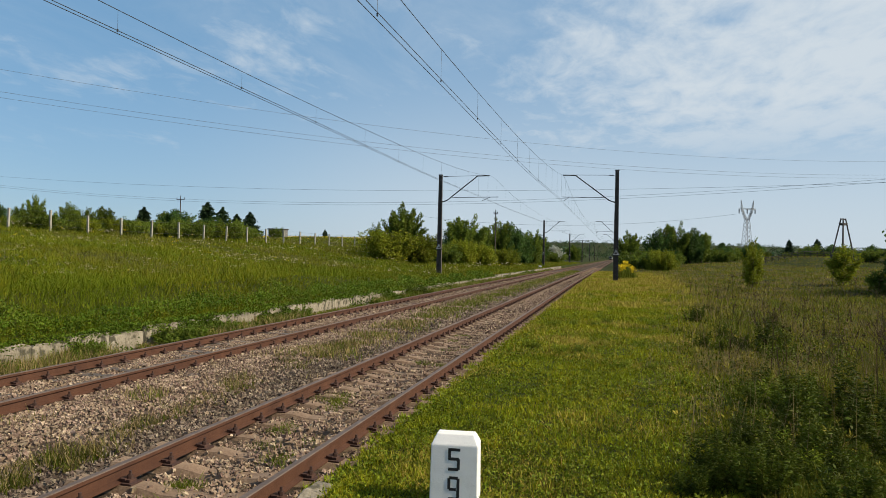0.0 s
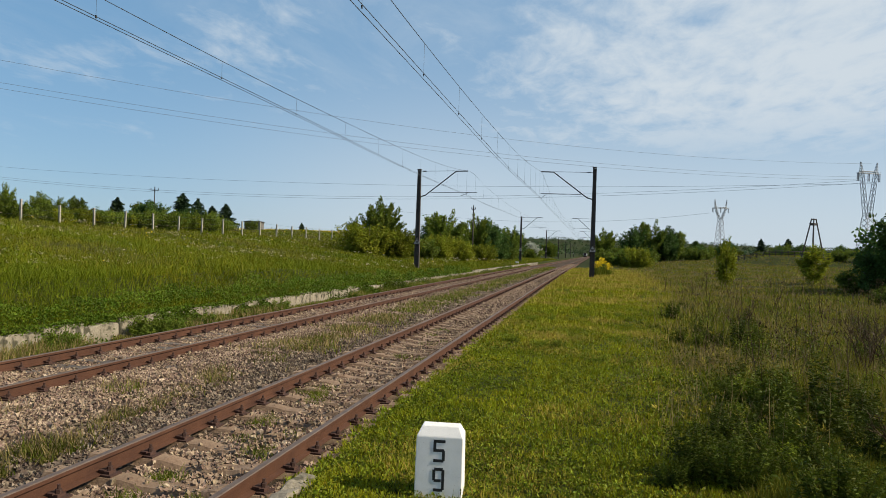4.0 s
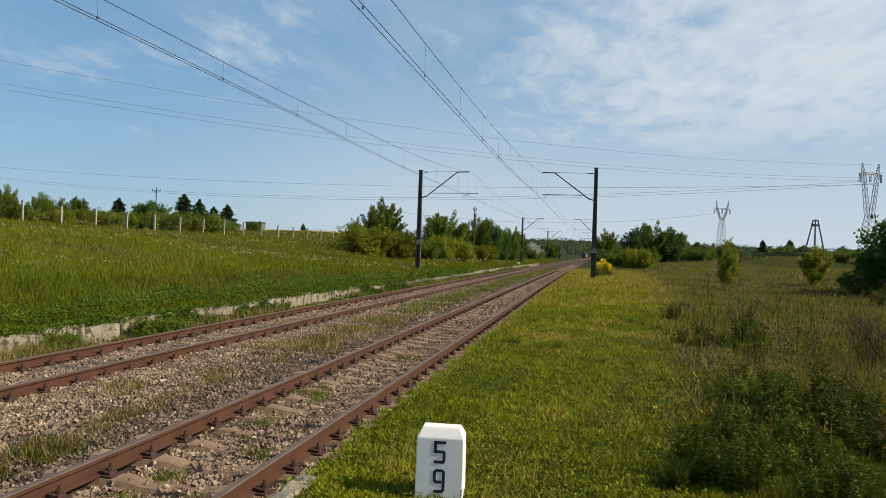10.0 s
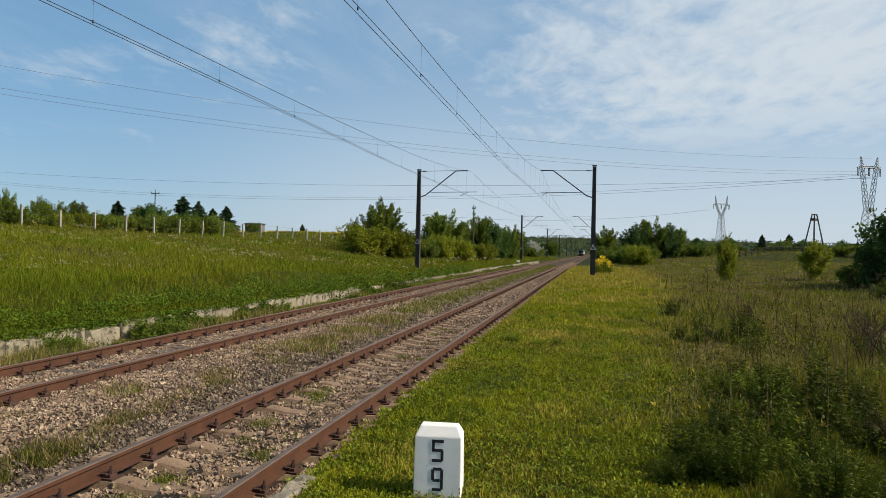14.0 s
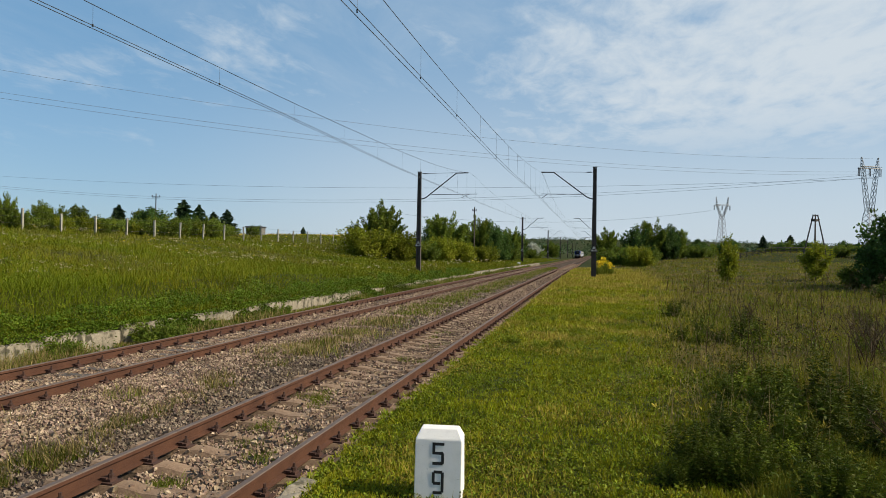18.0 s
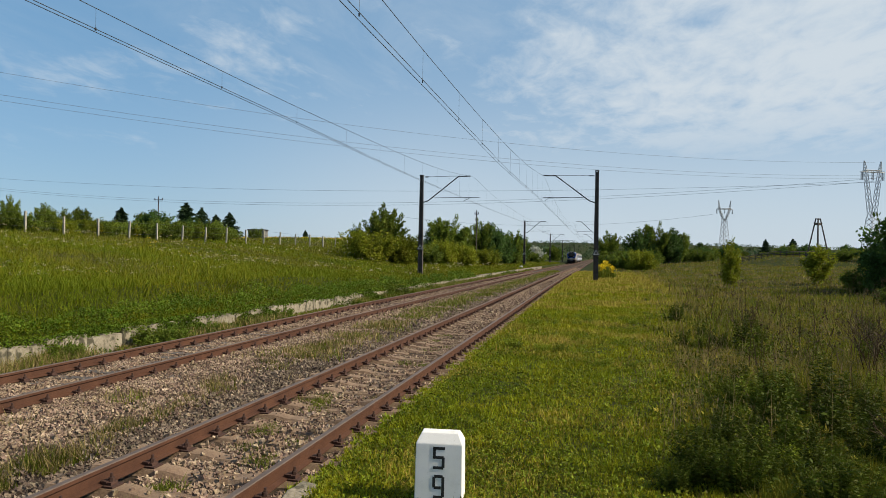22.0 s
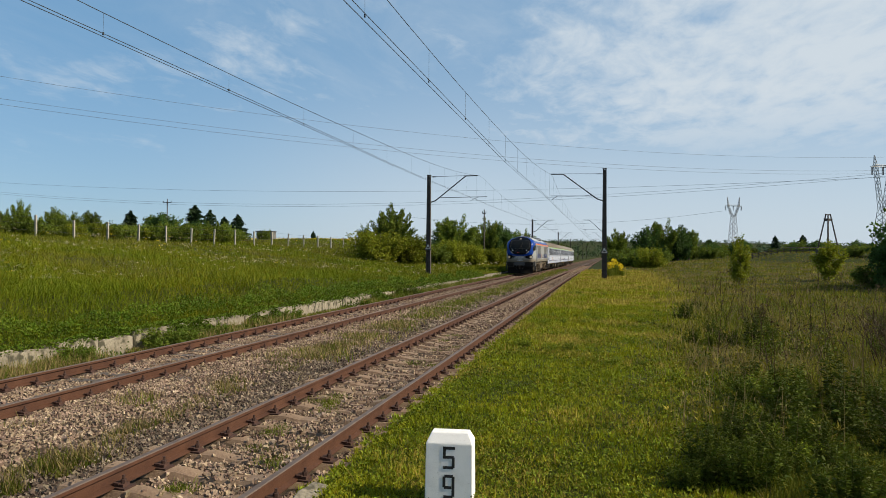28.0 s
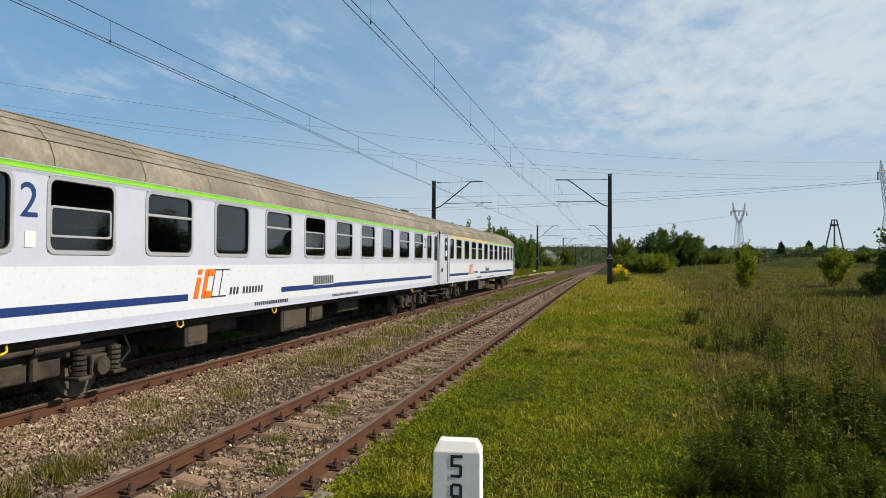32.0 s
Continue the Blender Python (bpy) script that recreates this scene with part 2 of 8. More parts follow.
M["grass_lawn"] = leafy("lawn_blades", ((0.124, 0.150, 0.006), (0.187, 0.205, 0.007), (0.279, 0.253, 0.010)), scale=0.8, vary=0.8, through_light=0.22)
M["grass_straw"] = leafy("straw_blades", ((0.167, 0.145, 0.016), (0.250, 0.203, 0.033), (0.353, 0.269, 0.056)), scale=0.8, through_light=0.22)
M["clover"] = leafy("clover_leaves", ((0.097, 0.134, 0.010), (0.155, 0.190, 0.013), (0.226, 0.249, 0.019)), scale=0.8, vary=0.7, through_light=0.22)
M["grass_rough"] = leafy("rough_blades", ((0.060, 0.074, 0.007), (0.097, 0.112, 0.011), (0.146, 0.142, 0.013)), scale=0.4, through_light=0.22)
M["grass_rough2"] = leafy("weed_blades", ((0.064, 0.084, 0.009), (0.095, 0.115, 0.013), (0.140, 0.147, 0.022)), scale=0.4)
M["grass_olive"] = leafy("olive_blades", ((0.156, 0.156, 0.015), (0.232, 0.209, 0.021), (0.317, 0.263, 0.034)), scale=0.4, through_light=0.22, vary=0.38)
M["grass_dry"] = leafy("dry_stems", ((0.140, 0.108, 0.044), (0.216, 0.168, 0.072), (0.292, 0.228, 0.101)), scale=0.4, through_light=0.22, vary=0.38)
M["grass_meadow"] = leafy("meadow_blades", ((0.078, 0.114, 0.005), (0.118, 0.153, 0.007), (0.167, 0.193, 0.009)), scale=0.25, through_light=0.22, vary=0.38)
M["grass_fresh"] = leafy("fresh_blades", ((0.118, 0.133, 0.005), (0.166, 0.173, 0.007), (0.212, 0.201, 0.013)), scale=0.25, through_light=0.22, vary=0.38)
M["grass_seed"] = leafy("seeding_blades", ((0.087, 0.094, 0.014), (0.121, 0.122, 0.023), (0.161, 0.147, 0.033)), scale=0.25, through_light=0.22, vary=0.38)
M["flower_white"] = leafy("white_petals", ((0.442, 0.406, 0.244), (0.530, 0.486, 0.302)), vary=0.1)
M["flower_yellow"] = leafy("yellow_petals", ((0.60, 0.46, 0.02), (0.75, 0.58, 0.03)), vary=0.1)
M["stalk"] = leafy("dead_stalks", ((0.045, 0.030, 0.016), (0.085, 0.058, 0.030), (0.14, 0.10, 0.055)), through_light=0.1)
M["nettle"] = leafy("nettle_leaves", ((0.044, 0.076, 0.006), (0.076, 0.123, 0.010), (0.123, 0.166, 0.014)), scale=0.6, through_light=0.22)
M["post"] = material("fence_concrete", ((0.24, 0.23, 0.19), (0.36, 0.34, 0.29)), 4.0, 30.0, 0.9, 0, 0.3)
M["shed"] = material("shed_board", ((0.10, 0.10, 0.095), (0.16, 0.155, 0.15)), 2.0, 20.0, 0.8, 0, 0.2)
# wire made paler and bluer: haze of distance painted into the colour
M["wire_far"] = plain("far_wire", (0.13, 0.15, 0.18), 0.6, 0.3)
M["lattice"] = plain("galvanised_lattice", (0.30, 0.31, 0.32), 0.5, 0.5)


# ---- mesh helpers ----
def obj(name, bm, mat, parent=None, label=""):
    me = bpy.data.meshes.new(name)
    bm.to_mesh(me)
    bm.free()
    if mat is not None:
        me.materials.append(mat)
    ob = new(name, me)
    if parent is not None:
        ob.parent = parent
    return tagged(ob, label)


def part(name, bm, mat, parent, label=""):
    return obj(name, bm, mat, parent, label)


def raw(name, verts, faces, mats, parent=None, index=None, smooth=False):
    me = bpy.data.meshes.new(name)
    me.from_pydata(verts, [], faces)
    for m in mats if isinstance(mats, (list, tuple)) else [mats]:
        me.materials.append(m)
    if index is not None:
        me.polygons.foreach_set("material_index", index)
    if smooth:
        me.polygons.foreach_set("use_smooth", [True] * len(me.polygons))
    ob = new(name, me)
    if parent is not None:
        ob.parent = parent
    return ob


def quads(name, pts, mat, parent=None):
    """Many loose faces from an array of n x 3 or 4 corners x 3, as one mesh."""
    pts = np.asarray(pts, np.float32)
    n = len(pts)
    k = pts.shape[1]
    me = bpy.data.meshes.new(name)
    me.vertices.add(k * n)
    me.vertices.foreach_set("co", pts.ravel())
    me.loops.add(k * n)
    me.loops.foreach_set("vertex_index", np.arange(k * n, dtype=np.int32))
    me.polygons.add(n)
    me.polygons.foreach_set("loop_start", np.arange(0, k * n, k, dtype=np.int32))
    me.polygons.foreach_set("loop_total", np.full(n, k, dtype=np.int32))
    me.update()
    me.validate()
    me.materials.append(mat)
    ob = new(name, me)
    if parent is not None:
        ob.parent = parent
    return ob


def box(bm, lo, hi, bevel=0.0, m=None):
    a = bmesh.ops.create_cube(bm, size=1.0)["verts"]
    lo, hi = Vector(lo), Vector(hi)
    for v in a:
        v.co = Vector([(lo[i] + hi[i]) / 2 + v.co[i] * (hi[i] - lo[i]) for i in range(3)])
    if bevel:
        es = list({e for v in a for e in v.link_edges})
        a = bmesh.ops.bevel(bm, geom=es, offset=bevel, segments=2, affect="EDGES", profile=0.5)["verts"]
    if m is not None:
        bmesh.ops.transform(bm, matrix=m, verts=a)
    return a


def rod(bm, a, b, r, r2=None, seg=8):
    """A round bar from a to b."""
    a, b = Vector(a), Vector(b)
    d = b - a
    m = Matrix.Translation((a + b) / 2) @ d.to_track_quat("Z", "Y").to_matrix().to_4x4()
    return bmesh.ops.create_cone(bm, cap_ends=True, segments=seg, radius1=r, radius2=r if r2 is None else r2, depth=d.length, matrix=m)["verts"]


def tube(bm, pts, r, seg=6):
    """A round bar bent through several points."""
    pts = [Vector(p) for p in pts]
    turn, last, rows = None, None, []
    for i, p in enumerate(pts):
        d = (pts[min(i + 1, len(pts) - 1)] - p).normalized() + (p - pts[max(i - 1, 0)]).normalized()
        d = d.normalized() if d.length > 1e-6 else last
        turn = d.to_track_quat("Z", "Y") if turn is None else last.rotation_difference(d) @ turn
        last = d
        rows.append([bm.verts.new(p + turn @ Vector((r * math.cos(6.2832 * k / seg), r * math.sin(6.2832 * k / seg), 0))) for k in range(seg)])
    for a, b in zip(rows, rows[1:]):
        for k in range(seg):
            bm.faces.new((a[k], a[(k + 1) % seg], b[(k + 1) % seg], b[k]))
    bm.faces.new(rows[0][::-1])
    bm.faces.new(rows[-1])


def cylinder(bm, c, axis, r, depth, seg=20):
    v = Vector(axis).normalized() * depth / 2
    return rod(bm, Vector(c) - v, Vector(c) + v, r, seg=seg)


def thing(name, m, label, category, group=""):
    e = new(name)
    e.matrix_basis = m
    return tagged(e, label, category, group)


def smooth(x, a, b):
    t = min(max((x - a) / (b - a), 0.0), 1.0)
    return t * t * (3 - 2 * t)


# ---- ground ----
TRACK_NEAR, TRACK_FAR = 0.0, -4.62
EDGE_R, EDGE_L = 1.10, -6.50
BED = -0.34


def bend(y):
    """How far the line swings to the right of its straight start."""
    return 0.0115 * (math.hypot(y - 50, 30) + y - 50) / 2 - 0.048


def heading(y):
    return math.degrees(math.atan(0.0115 * ((y - 50) / math.hypot(y - 50, 30) + 1) / 2))


def ground_z(x, y):
    if EDGE_L - 0.138 < x < EDGE_R + 0.092:
        return BED
    far = 55 * smooth(y, 1100, 2600) * smooth(abs(x + 200), 2600, 200)
    if x >= EDGE_R:
        s = smooth(x, 5, 26)
        lump = 0.10 * noise.noise((x * 0.3, y * 0.3, 3)) * smooth(x, 2, 6)
        return -0.14 + 0.31 * smooth(x, 1.0, 1.75) + lump - 0.25 * smooth(x, 5, 12) + s * 0.012 * min(max(y, 0), 130) + 1.4 * smooth(y, 108, 120) * smooth(x, 24, 34) * smooth(x, 70, 55) + far
    d = EDGE_L - x
    rise = 0.27 + 2.70 * smooth(d, -2, 30) ** 1.15
    rise += 0.72 * smooth(d, 0.25, 1.7) * smooth(y, 46, 24) * (1 - 0.55 * smooth(d, 6, 22))
    rise -= 1.6 * smooth(d, 2, 30) * smooth(y, 110, 260)
    lump = 0.12 * noise.noise((x * 0.22, y * 0.22, 7)) * smooth(d, 1, 5)
    return rise + lump + 1.2 * smooth(y, 50, 100) * smooth(d, 18, 30) * smooth(y, 260, 130) + far


def build_ground():
    xs = [-1800, -1200, -800, -500, -320, -200, -140, -100, -80, -65, -55] + [-50 + 1.5 * i for i in range(28)] + [-8.4, -8, -7.7, -7.4, -7.15, -6.9, -6.7, -6.5, EDGE_L - 0.14, EDGE_L - 0.136, -5.5, -4, -2, 0, 1, EDGE_R + 0.09, EDGE_R + 0.094]
    xs += [1.6 + 0.4 * i for i in range(14)] + [8 + 1.5 * i for i in range(20)] + [40, 46, 54, 62, 72, 85, 100, 130, 170, 230, 320, 500, 800, 1200, 1800]
    xs = sorted(set(xs))
    ys = [-120, -60, -30, -15] + [-8 + 0.8 * i for i in range(60)] + [40 + 2.0 * i for i in range(48)] + [140, 150, 165, 180, 200, 225, 250, 290, 340, 420, 520, 680, 850, 1050, 1200, 1400, 1600, 1800, 2000, 2300, 2600, 3000]
    verts = [(x + bend(max(y, 0)), y, ground_z(x, y)) for y in ys for x in xs]
    FIELD["x"], FIELD["y"] = np.array(xs), np.array(ys)
    FIELD["z"] = np.array([v[2] for v in verts]).reshape(len(ys), len(xs))
    w = len(xs)
    faces = [(j * w + i, j * w + i + 1, (j + 1) * w + i + 1, (j + 1) * w + i) for j in range(len(ys) - 1) for i in range(w - 1)]
    return tagged(raw("ground", verts, faces, M["soil"], smooth=True), "grassy ground rising to a meadow beside the tracks", "ground", kind="structure")


FIELD = {}
build_ground()


def heights(x, y):
    """The ground's height under many places at once."""
    i = np.clip(np.searchsorted(FIELD["x"], x) - 1, 0, len(FIELD["x"]) - 2)
    j = np.clip(np.searchsorted(FIELD["y"], y) - 1, 0, len(FIELD["y"]) - 2)
    u = (x - FIELD["x"][i]) / (FIELD["x"][i + 1] - FIELD["x"][i])
    v = (y - FIELD["y"][j]) / (FIELD["y"][j + 1] - FIELD["y"][j])
    z = FIELD["z"]
    return (z[j, i] * (1 - u) + z[j, i + 1] * u) * (1 - v) + (z[j + 1, i] * (1 - u) + z[j + 1, i + 1] * u) * v


def bends(y):
    y = np.maximum(y, 0)
    return 0.0115 * (np.hypot(y - 50, 30) + y - 50) / 2 - 0.048


# ---- tracks ----
STEP = 0.602
YS = [-8 + 2.0 * i for i in range(75)] + [145 + 12 * i for i in range(100)]


def swept(profile, x0, ys=YS):
    """A profile (closed ring of x, z) drawn along the line."""
    n = len(profile)
    verts = [(x0 + px + bend(y), y, pz) for y in ys for px, pz in profile]
    faces = [(j * n + i, j * n + (i + 1) % n, (j + 1) * n + (i + 1) % n, (j + 1) * n + i) for j in range(len(ys) - 1) for i in range(n)]
    return verts, faces


RAIL = [(-0.034, 0.004), (-0.026, 0.012), (0.026, 0.012), (0.034, 0.004), (0.034, -0.028), (0.010, -0.042), (0.010, -0.125), (0.062, -0.138), (0.062, -0.150), (-0.062, -0.150), (-0.062, -0.138), (-0.010, -0.125), (-0.010, -0.042), (-0.034, -0.028)]


def rail(x0, parent):
    v, f = swept(RAIL, x0)
    n = len(RAIL)
    idx = [1 if (k % n) in (0, 1, 2) else 0 for k in range(len(f))]
    return raw("rail", v, f, [M["rust"], M["rail_top"]], parent, idx)


def concrete_sleeper():
    bm = bmesh.new()
    prof = [(-1.25, 0.0), (-0.45, 0.0), (-0.25, -0.035), (0.25, -0.035), (0.45, 0.0), (1.25, 0.0)]
    rows = []
    for px, pz in prof:
        rows.append([bm.verts.new((px, w, pz + dz)) for w, dz in ((-0.14, -0.18), (-0.14, -0.06), (-0.095, 0.0), (0.095, 0.0), (0.14, -0.06), (0.14, -0.18))])
    for a, b in zip(rows, rows[1:]):
        for i in range(5):
            bm.faces.new((a[i], a[i + 1], b[i + 1], b[i]))
    bm.faces.new(rows[0][::-1])
    bm.faces.new(rows[-1])
    me = bpy.data.meshes.new("sleeper")
    bm.to_mesh(me)
    bm.free()
    return me


def wooden_sleeper():
    bm = bmesh.new()
    box(bm, (-1.3, -0.13, -0.16), (1.3, 0.13, 0.0), 0.015)
    me = bpy.data.meshes.new("sleeper")
    bm.to_mesh(me)
    bm.free()
    return me


def clip_mesh():
    """Rail fastening on one side of the rail foot: plate, clamp, bolt and nut."""
    bm = bmesh.new()
    box(bm, (0.02, -0.075, -0.010), (0.165, 0.075, 0.006))
    box(bm, (0.035, -0.045, 0.006), (0.125, 0.045, 0.032))
    box(bm, (0.02, -0.055, 0.026), (0.085, 0.055, 0.042))
    cylinder(bm, (0.095, 0, 0.050), (0, 0, 1), 0.026, 0.036, 6)
    cylinder(bm, (0.095, 0, 0.080), (0, 0, 1), 0.013, 0.050, 6)
    me = bpy.data.meshes.new("rail_clip")
    bm.to_mesh(me)
    bm.free()
    me.materials.append(M["clip"])
    return me


def track(name, xc, label, sleeper_me, sleeper_mat, first, near_count, total, sink):
    t = thing(name, pose(0, 0, 0), label, "railway track", "parallel railway tracks")
    rail(xc - 0.75, t)
    rail(xc + 0.75, t)
    sleeper_me.materials.append(sleeper_mat)
    clip = clip_mesh()
    rnd = random.Random(3)
    jv, jf, cv, cf = [], [], [], []
    sv = [tuple(v.co) for v in sleeper_me.vertices]
    sf = [tuple(p.vertices) for p in sleeper_me.polygons]
    kv = [tuple(v.co) for v in clip.vertices]
    kf = [tuple(p.vertices) for p in clip.polygons]
    for i in range(total):
        y = first + STEP * i + rnd.uniform(-0.012, 0.012)
        m = pose(xc + bend(y) + rnd.uniform(-0.015, 0.015), y, -0.158 - sink, 0, 0, rnd.uniform(-0.6, 0.6) - heading(y))
        if i < near_count:
            s = new("sleeper", sleeper_me)
            s.parent, s.matrix_basis = t, m
        else:
            k = len(jv)
            jv += [tuple(m @ Vector(v)) for v in sv]
            jf += [tuple(k + a for a in f) for f in sf]
        for side in (-0.75, 0.75):
            for turn in (0, 180):
                cm = pose(xc + bend(y) + side, y + rnd.uniform(-0.01, 0.01), -0.146, 0, 0, turn + rnd.uniform(-4, 4)) @ pose(0.012, 0, 0)
                if i < near_count and (len(t.children) < 460):
                    c = new("rail_clip", clip)
                    c.parent, c.matrix_basis = t, cm
                elif i < 150:
                    k = len(cv)
                    cv += [tuple(cm @ Vector(v)) for v in kv]
                    cf += [tuple(k + a for a in f) for f in kf]
    tagged(raw("distant_sleeper", jv, jf, sleeper_mat, t), kind="stuff")
    tagged(raw("distant_rail_clip", cv, cf, M["clip"], t), kind="stuff")
    return t


near_track = track("railway_track", TRACK_NEAR, "rusty rails on worn concrete sleepers in pinkish ballast", concrete_sleeper(), M["sleeper"], 4.89 - STEP * 12, 64, 260, 0.0)
far_track = track("railway_track", TRACK_FAR, "rusty rails on dark sleepers half buried in ballast", wooden_sleeper(), M["sleeper_wood"], 4.6 - STEP * 6, 64, 200, 0.012)


# ---- ballast ----
def bed_z(x, y):
    near, farx = abs(x - TRACK_NEAR), abs(x - TRACK_FAR)
    z = -0.208
    if near > 1.3:
        z = -0.208 + 0.036 * smooth(x, -1.3, -2.2) - 0.05 * smooth(x, 0.9, 1.1)
    if x < -2.4:
        z = -0.165 + 0.0 * x
    if farx < 0.7:
        z = -0.185
    if x < -5.9:
        z = -0.19 - 0.12 * smooth(x, -5.9, -6.5)
    return z + 0.035 * noise.noise((x * 0.9, y * 0.9, 1.5)) + 0.012 * noise.noise((x * 5, y * 5, 2.5))


def build_bed():
    xs = [EDGE_L + 0.01 + (EDGE_R - EDGE_L - 0.02) * i / 52 for i in range(53)]
    ys = [-8 + 0.22 * i for i in range(260)] + [49.5 + 2.2 * i for i in range(60)] + [190 + 20 * i for i in range(60)]
    verts = [(x + bend(y), y, bed_z(x, y)) for y in ys for x in xs]
    w = len(xs)
    faces = [(j * w + i, j * w + i + 1, (j + 1) * w + i + 1, (j + 1) * w + i) for j in range(len(ys) - 1) for i in range(w - 1)]
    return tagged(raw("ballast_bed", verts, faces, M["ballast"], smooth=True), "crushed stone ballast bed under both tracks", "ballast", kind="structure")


build_bed()


def low_stone(rnd):
    """A cheap broken stone: a skewed wedge of six corners."""
    vs = []
    for c in (-1, 1):
        turn = rnd.uniform(-0.5, 0.5)
        for k in range(3):
            a = 2.094 * k + turn + rnd.uniform(-0.5, 0.5)
            r = rnd.uniform(0.75, 1.3)
            vs.append((r * math.cos(a), r * math.sin(a) * 0.8, c * rnd.uniform(0.35, 0.75)))
    fs = [(0, 2, 1), (3, 4, 5), (0, 1, 4), (0, 4, 3), (1, 2, 5), (1, 5, 4), (2, 0, 3), (2, 3, 5)]
    return np.array(vs), np.array(fs)


def build_stones(name, count, y0, y1, size, seed, fall, fouled=False):
    rnd = random.Random(seed)
    shapes = [low_stone(rnd) for _ in range(40)]
    V, F, k = [], [], 0
    for i in range(count):
        u = rnd.random()
        y = y0 + (y1 - y0) * u ** fall
        x = rnd.uniform(EDGE_L + 0.3, EDGE_R - 0.05)
        if fouled != (-2.0 + 0.25 * math.sin(0.9 * y) < x + rnd.uniform(-0.3, 0.3) < -0.9):
            continue
        if any(abs(x - r) < 0.075 for r in (-0.75, 0.75, TRACK_FAR - 0.75, TRACK_FAR + 0.75)):
            continue
        on_sleeper = abs(((y - 4.89) / STEP + 0.5) % 1 - 0.5) * STEP < 0.14 and abs(x) < 1.25
        if on_sleeper and rnd.random() < (0.95 if -0.8 < x < -0.1 or x > 0.8 else 0.72):
            continue
        if -3.0 < x < -1.5 and rnd.random() < 0.30:
            continue
        vs, fs = shapes[i % 40]
        s = size * rnd.uniform(0.45, 1.15) * (1.45 if rnd.random() < 0.10 else 1.0)
        e = Euler((rnd.uniform(0, 6.3), rnd.uniform(0, 6.3), rnd.uniform(0, 6.3))).to_matrix()
        z = bed_z(x, y) + s * rnd.uniform(0.05, 0.5) + (0.045 if on_sleeper else 0)
        p = (vs * s) @ np.array(e).T + np.array((x + bend(y), y, z))
        V.append(p)
        F.append(fs + k)
        k += len(vs)
    V, F = np.concatenate(V).astype(np.float32), np.concatenate(F).astype(np.int32)
    me = bpy.data.meshes.new(name)
    me.vertices.add(len(V))
    me.vertices.foreach_set("co", V.ravel())
    me.loops.add(F.size)
    me.loops.foreach_set("vertex_index", F.ravel())
    me.polygons.add(len(F))
    me.polygons.foreach_set("loop_start", np.arange(0, F.size, 3, dtype=np.int32))
    me.polygons.foreach_set("loop_total", np.full(len(F), 3, dtype=np.int32))
    me.polygons.foreach_set("use_smooth", [False] * len(F))
    me.update()
    me.materials.append(M["stone_dirty" if fouled else "stone"])
    return tagged(new(name, me), "dirty brown crushed stones beside the near track" if fouled else "loose grey and pinkish crushed stones between the rails", "ballast", kind="stuff")


for fouled in (False, True):
    build_stones("ballast_stones", 145000, 2.0, 24.0, 0.0240, 11, 1.35, fouled)
    build_stones("ballast_stones", 16000, -7.5, 2.2, 0.03, 13, 1.0, fouled)
    build_stones("ballast_stones", 52000, 20.0, 100.0, 0.044, 12, 1.4, fouled)


# ---- platform edges ----
def build_edge(name, x, top, thick, y0, y1, length, label, lean):
    e = tagged(thing(name, pose(0, 0, 0), label, "platform edge"), kind="structure")
    rnd = random.Random(int(abs(x) * 100))
    y = y0
    while y < y1:
        ln = length * rnd.uniform(0.85, 1.15)
        bm = bmesh.new()
        sx = 1 if x > 0 else -1
        xa = x + bend(y) + rnd.uniform(-0.03, 0.03)
        lo, hi = (min(xa, xa + sx * thick), y + 0.01, BED - 0.05), (max(xa, xa + sx * thick), y + ln - 0.012, top + rnd.uniform(-0.035, 0.02))
        box(bm, lo, hi, 0.018)
        cut = [e2 for e2 in bm.edges if abs(e2.verts[0].co.y - e2.verts[1].co.y) > 0.5]
        bmesh.ops.subdivide_edges(bm, edges=cut, cuts=5)
        crumble = 0.07 if rnd.random() < 0.45 else 0.025
        for v in bm.verts:
            v.co.x += 0.02 * noise.noise((v.co.y * 4, v.co.z * 6, x))
            if v.co.z > top - 0.12:
                v.co.z -= crumble * (1 + 1.4 * noise.noise((v.co.x * 3, v.co.y * 4.3, 4)))
        part("concrete_block", bm, M["concrete"], e)
        y += ln
    return e


build_edge("platform_edge", EDGE_L, 0.27, 0.22, 2, 135, 1.0, "crumbling pale concrete edge of an overgrown low platform", 0)
build_edge("platform_edge", 1.30, 0.20, 0.15, 3.6, 5.0, 0.85, "worn concrete kerb of an overgrown platform", 0)


# ---- catenary ----
MASTS = [53.5, 122.0, 189.0, 256.0, 323.0, 390.0, 457.0]


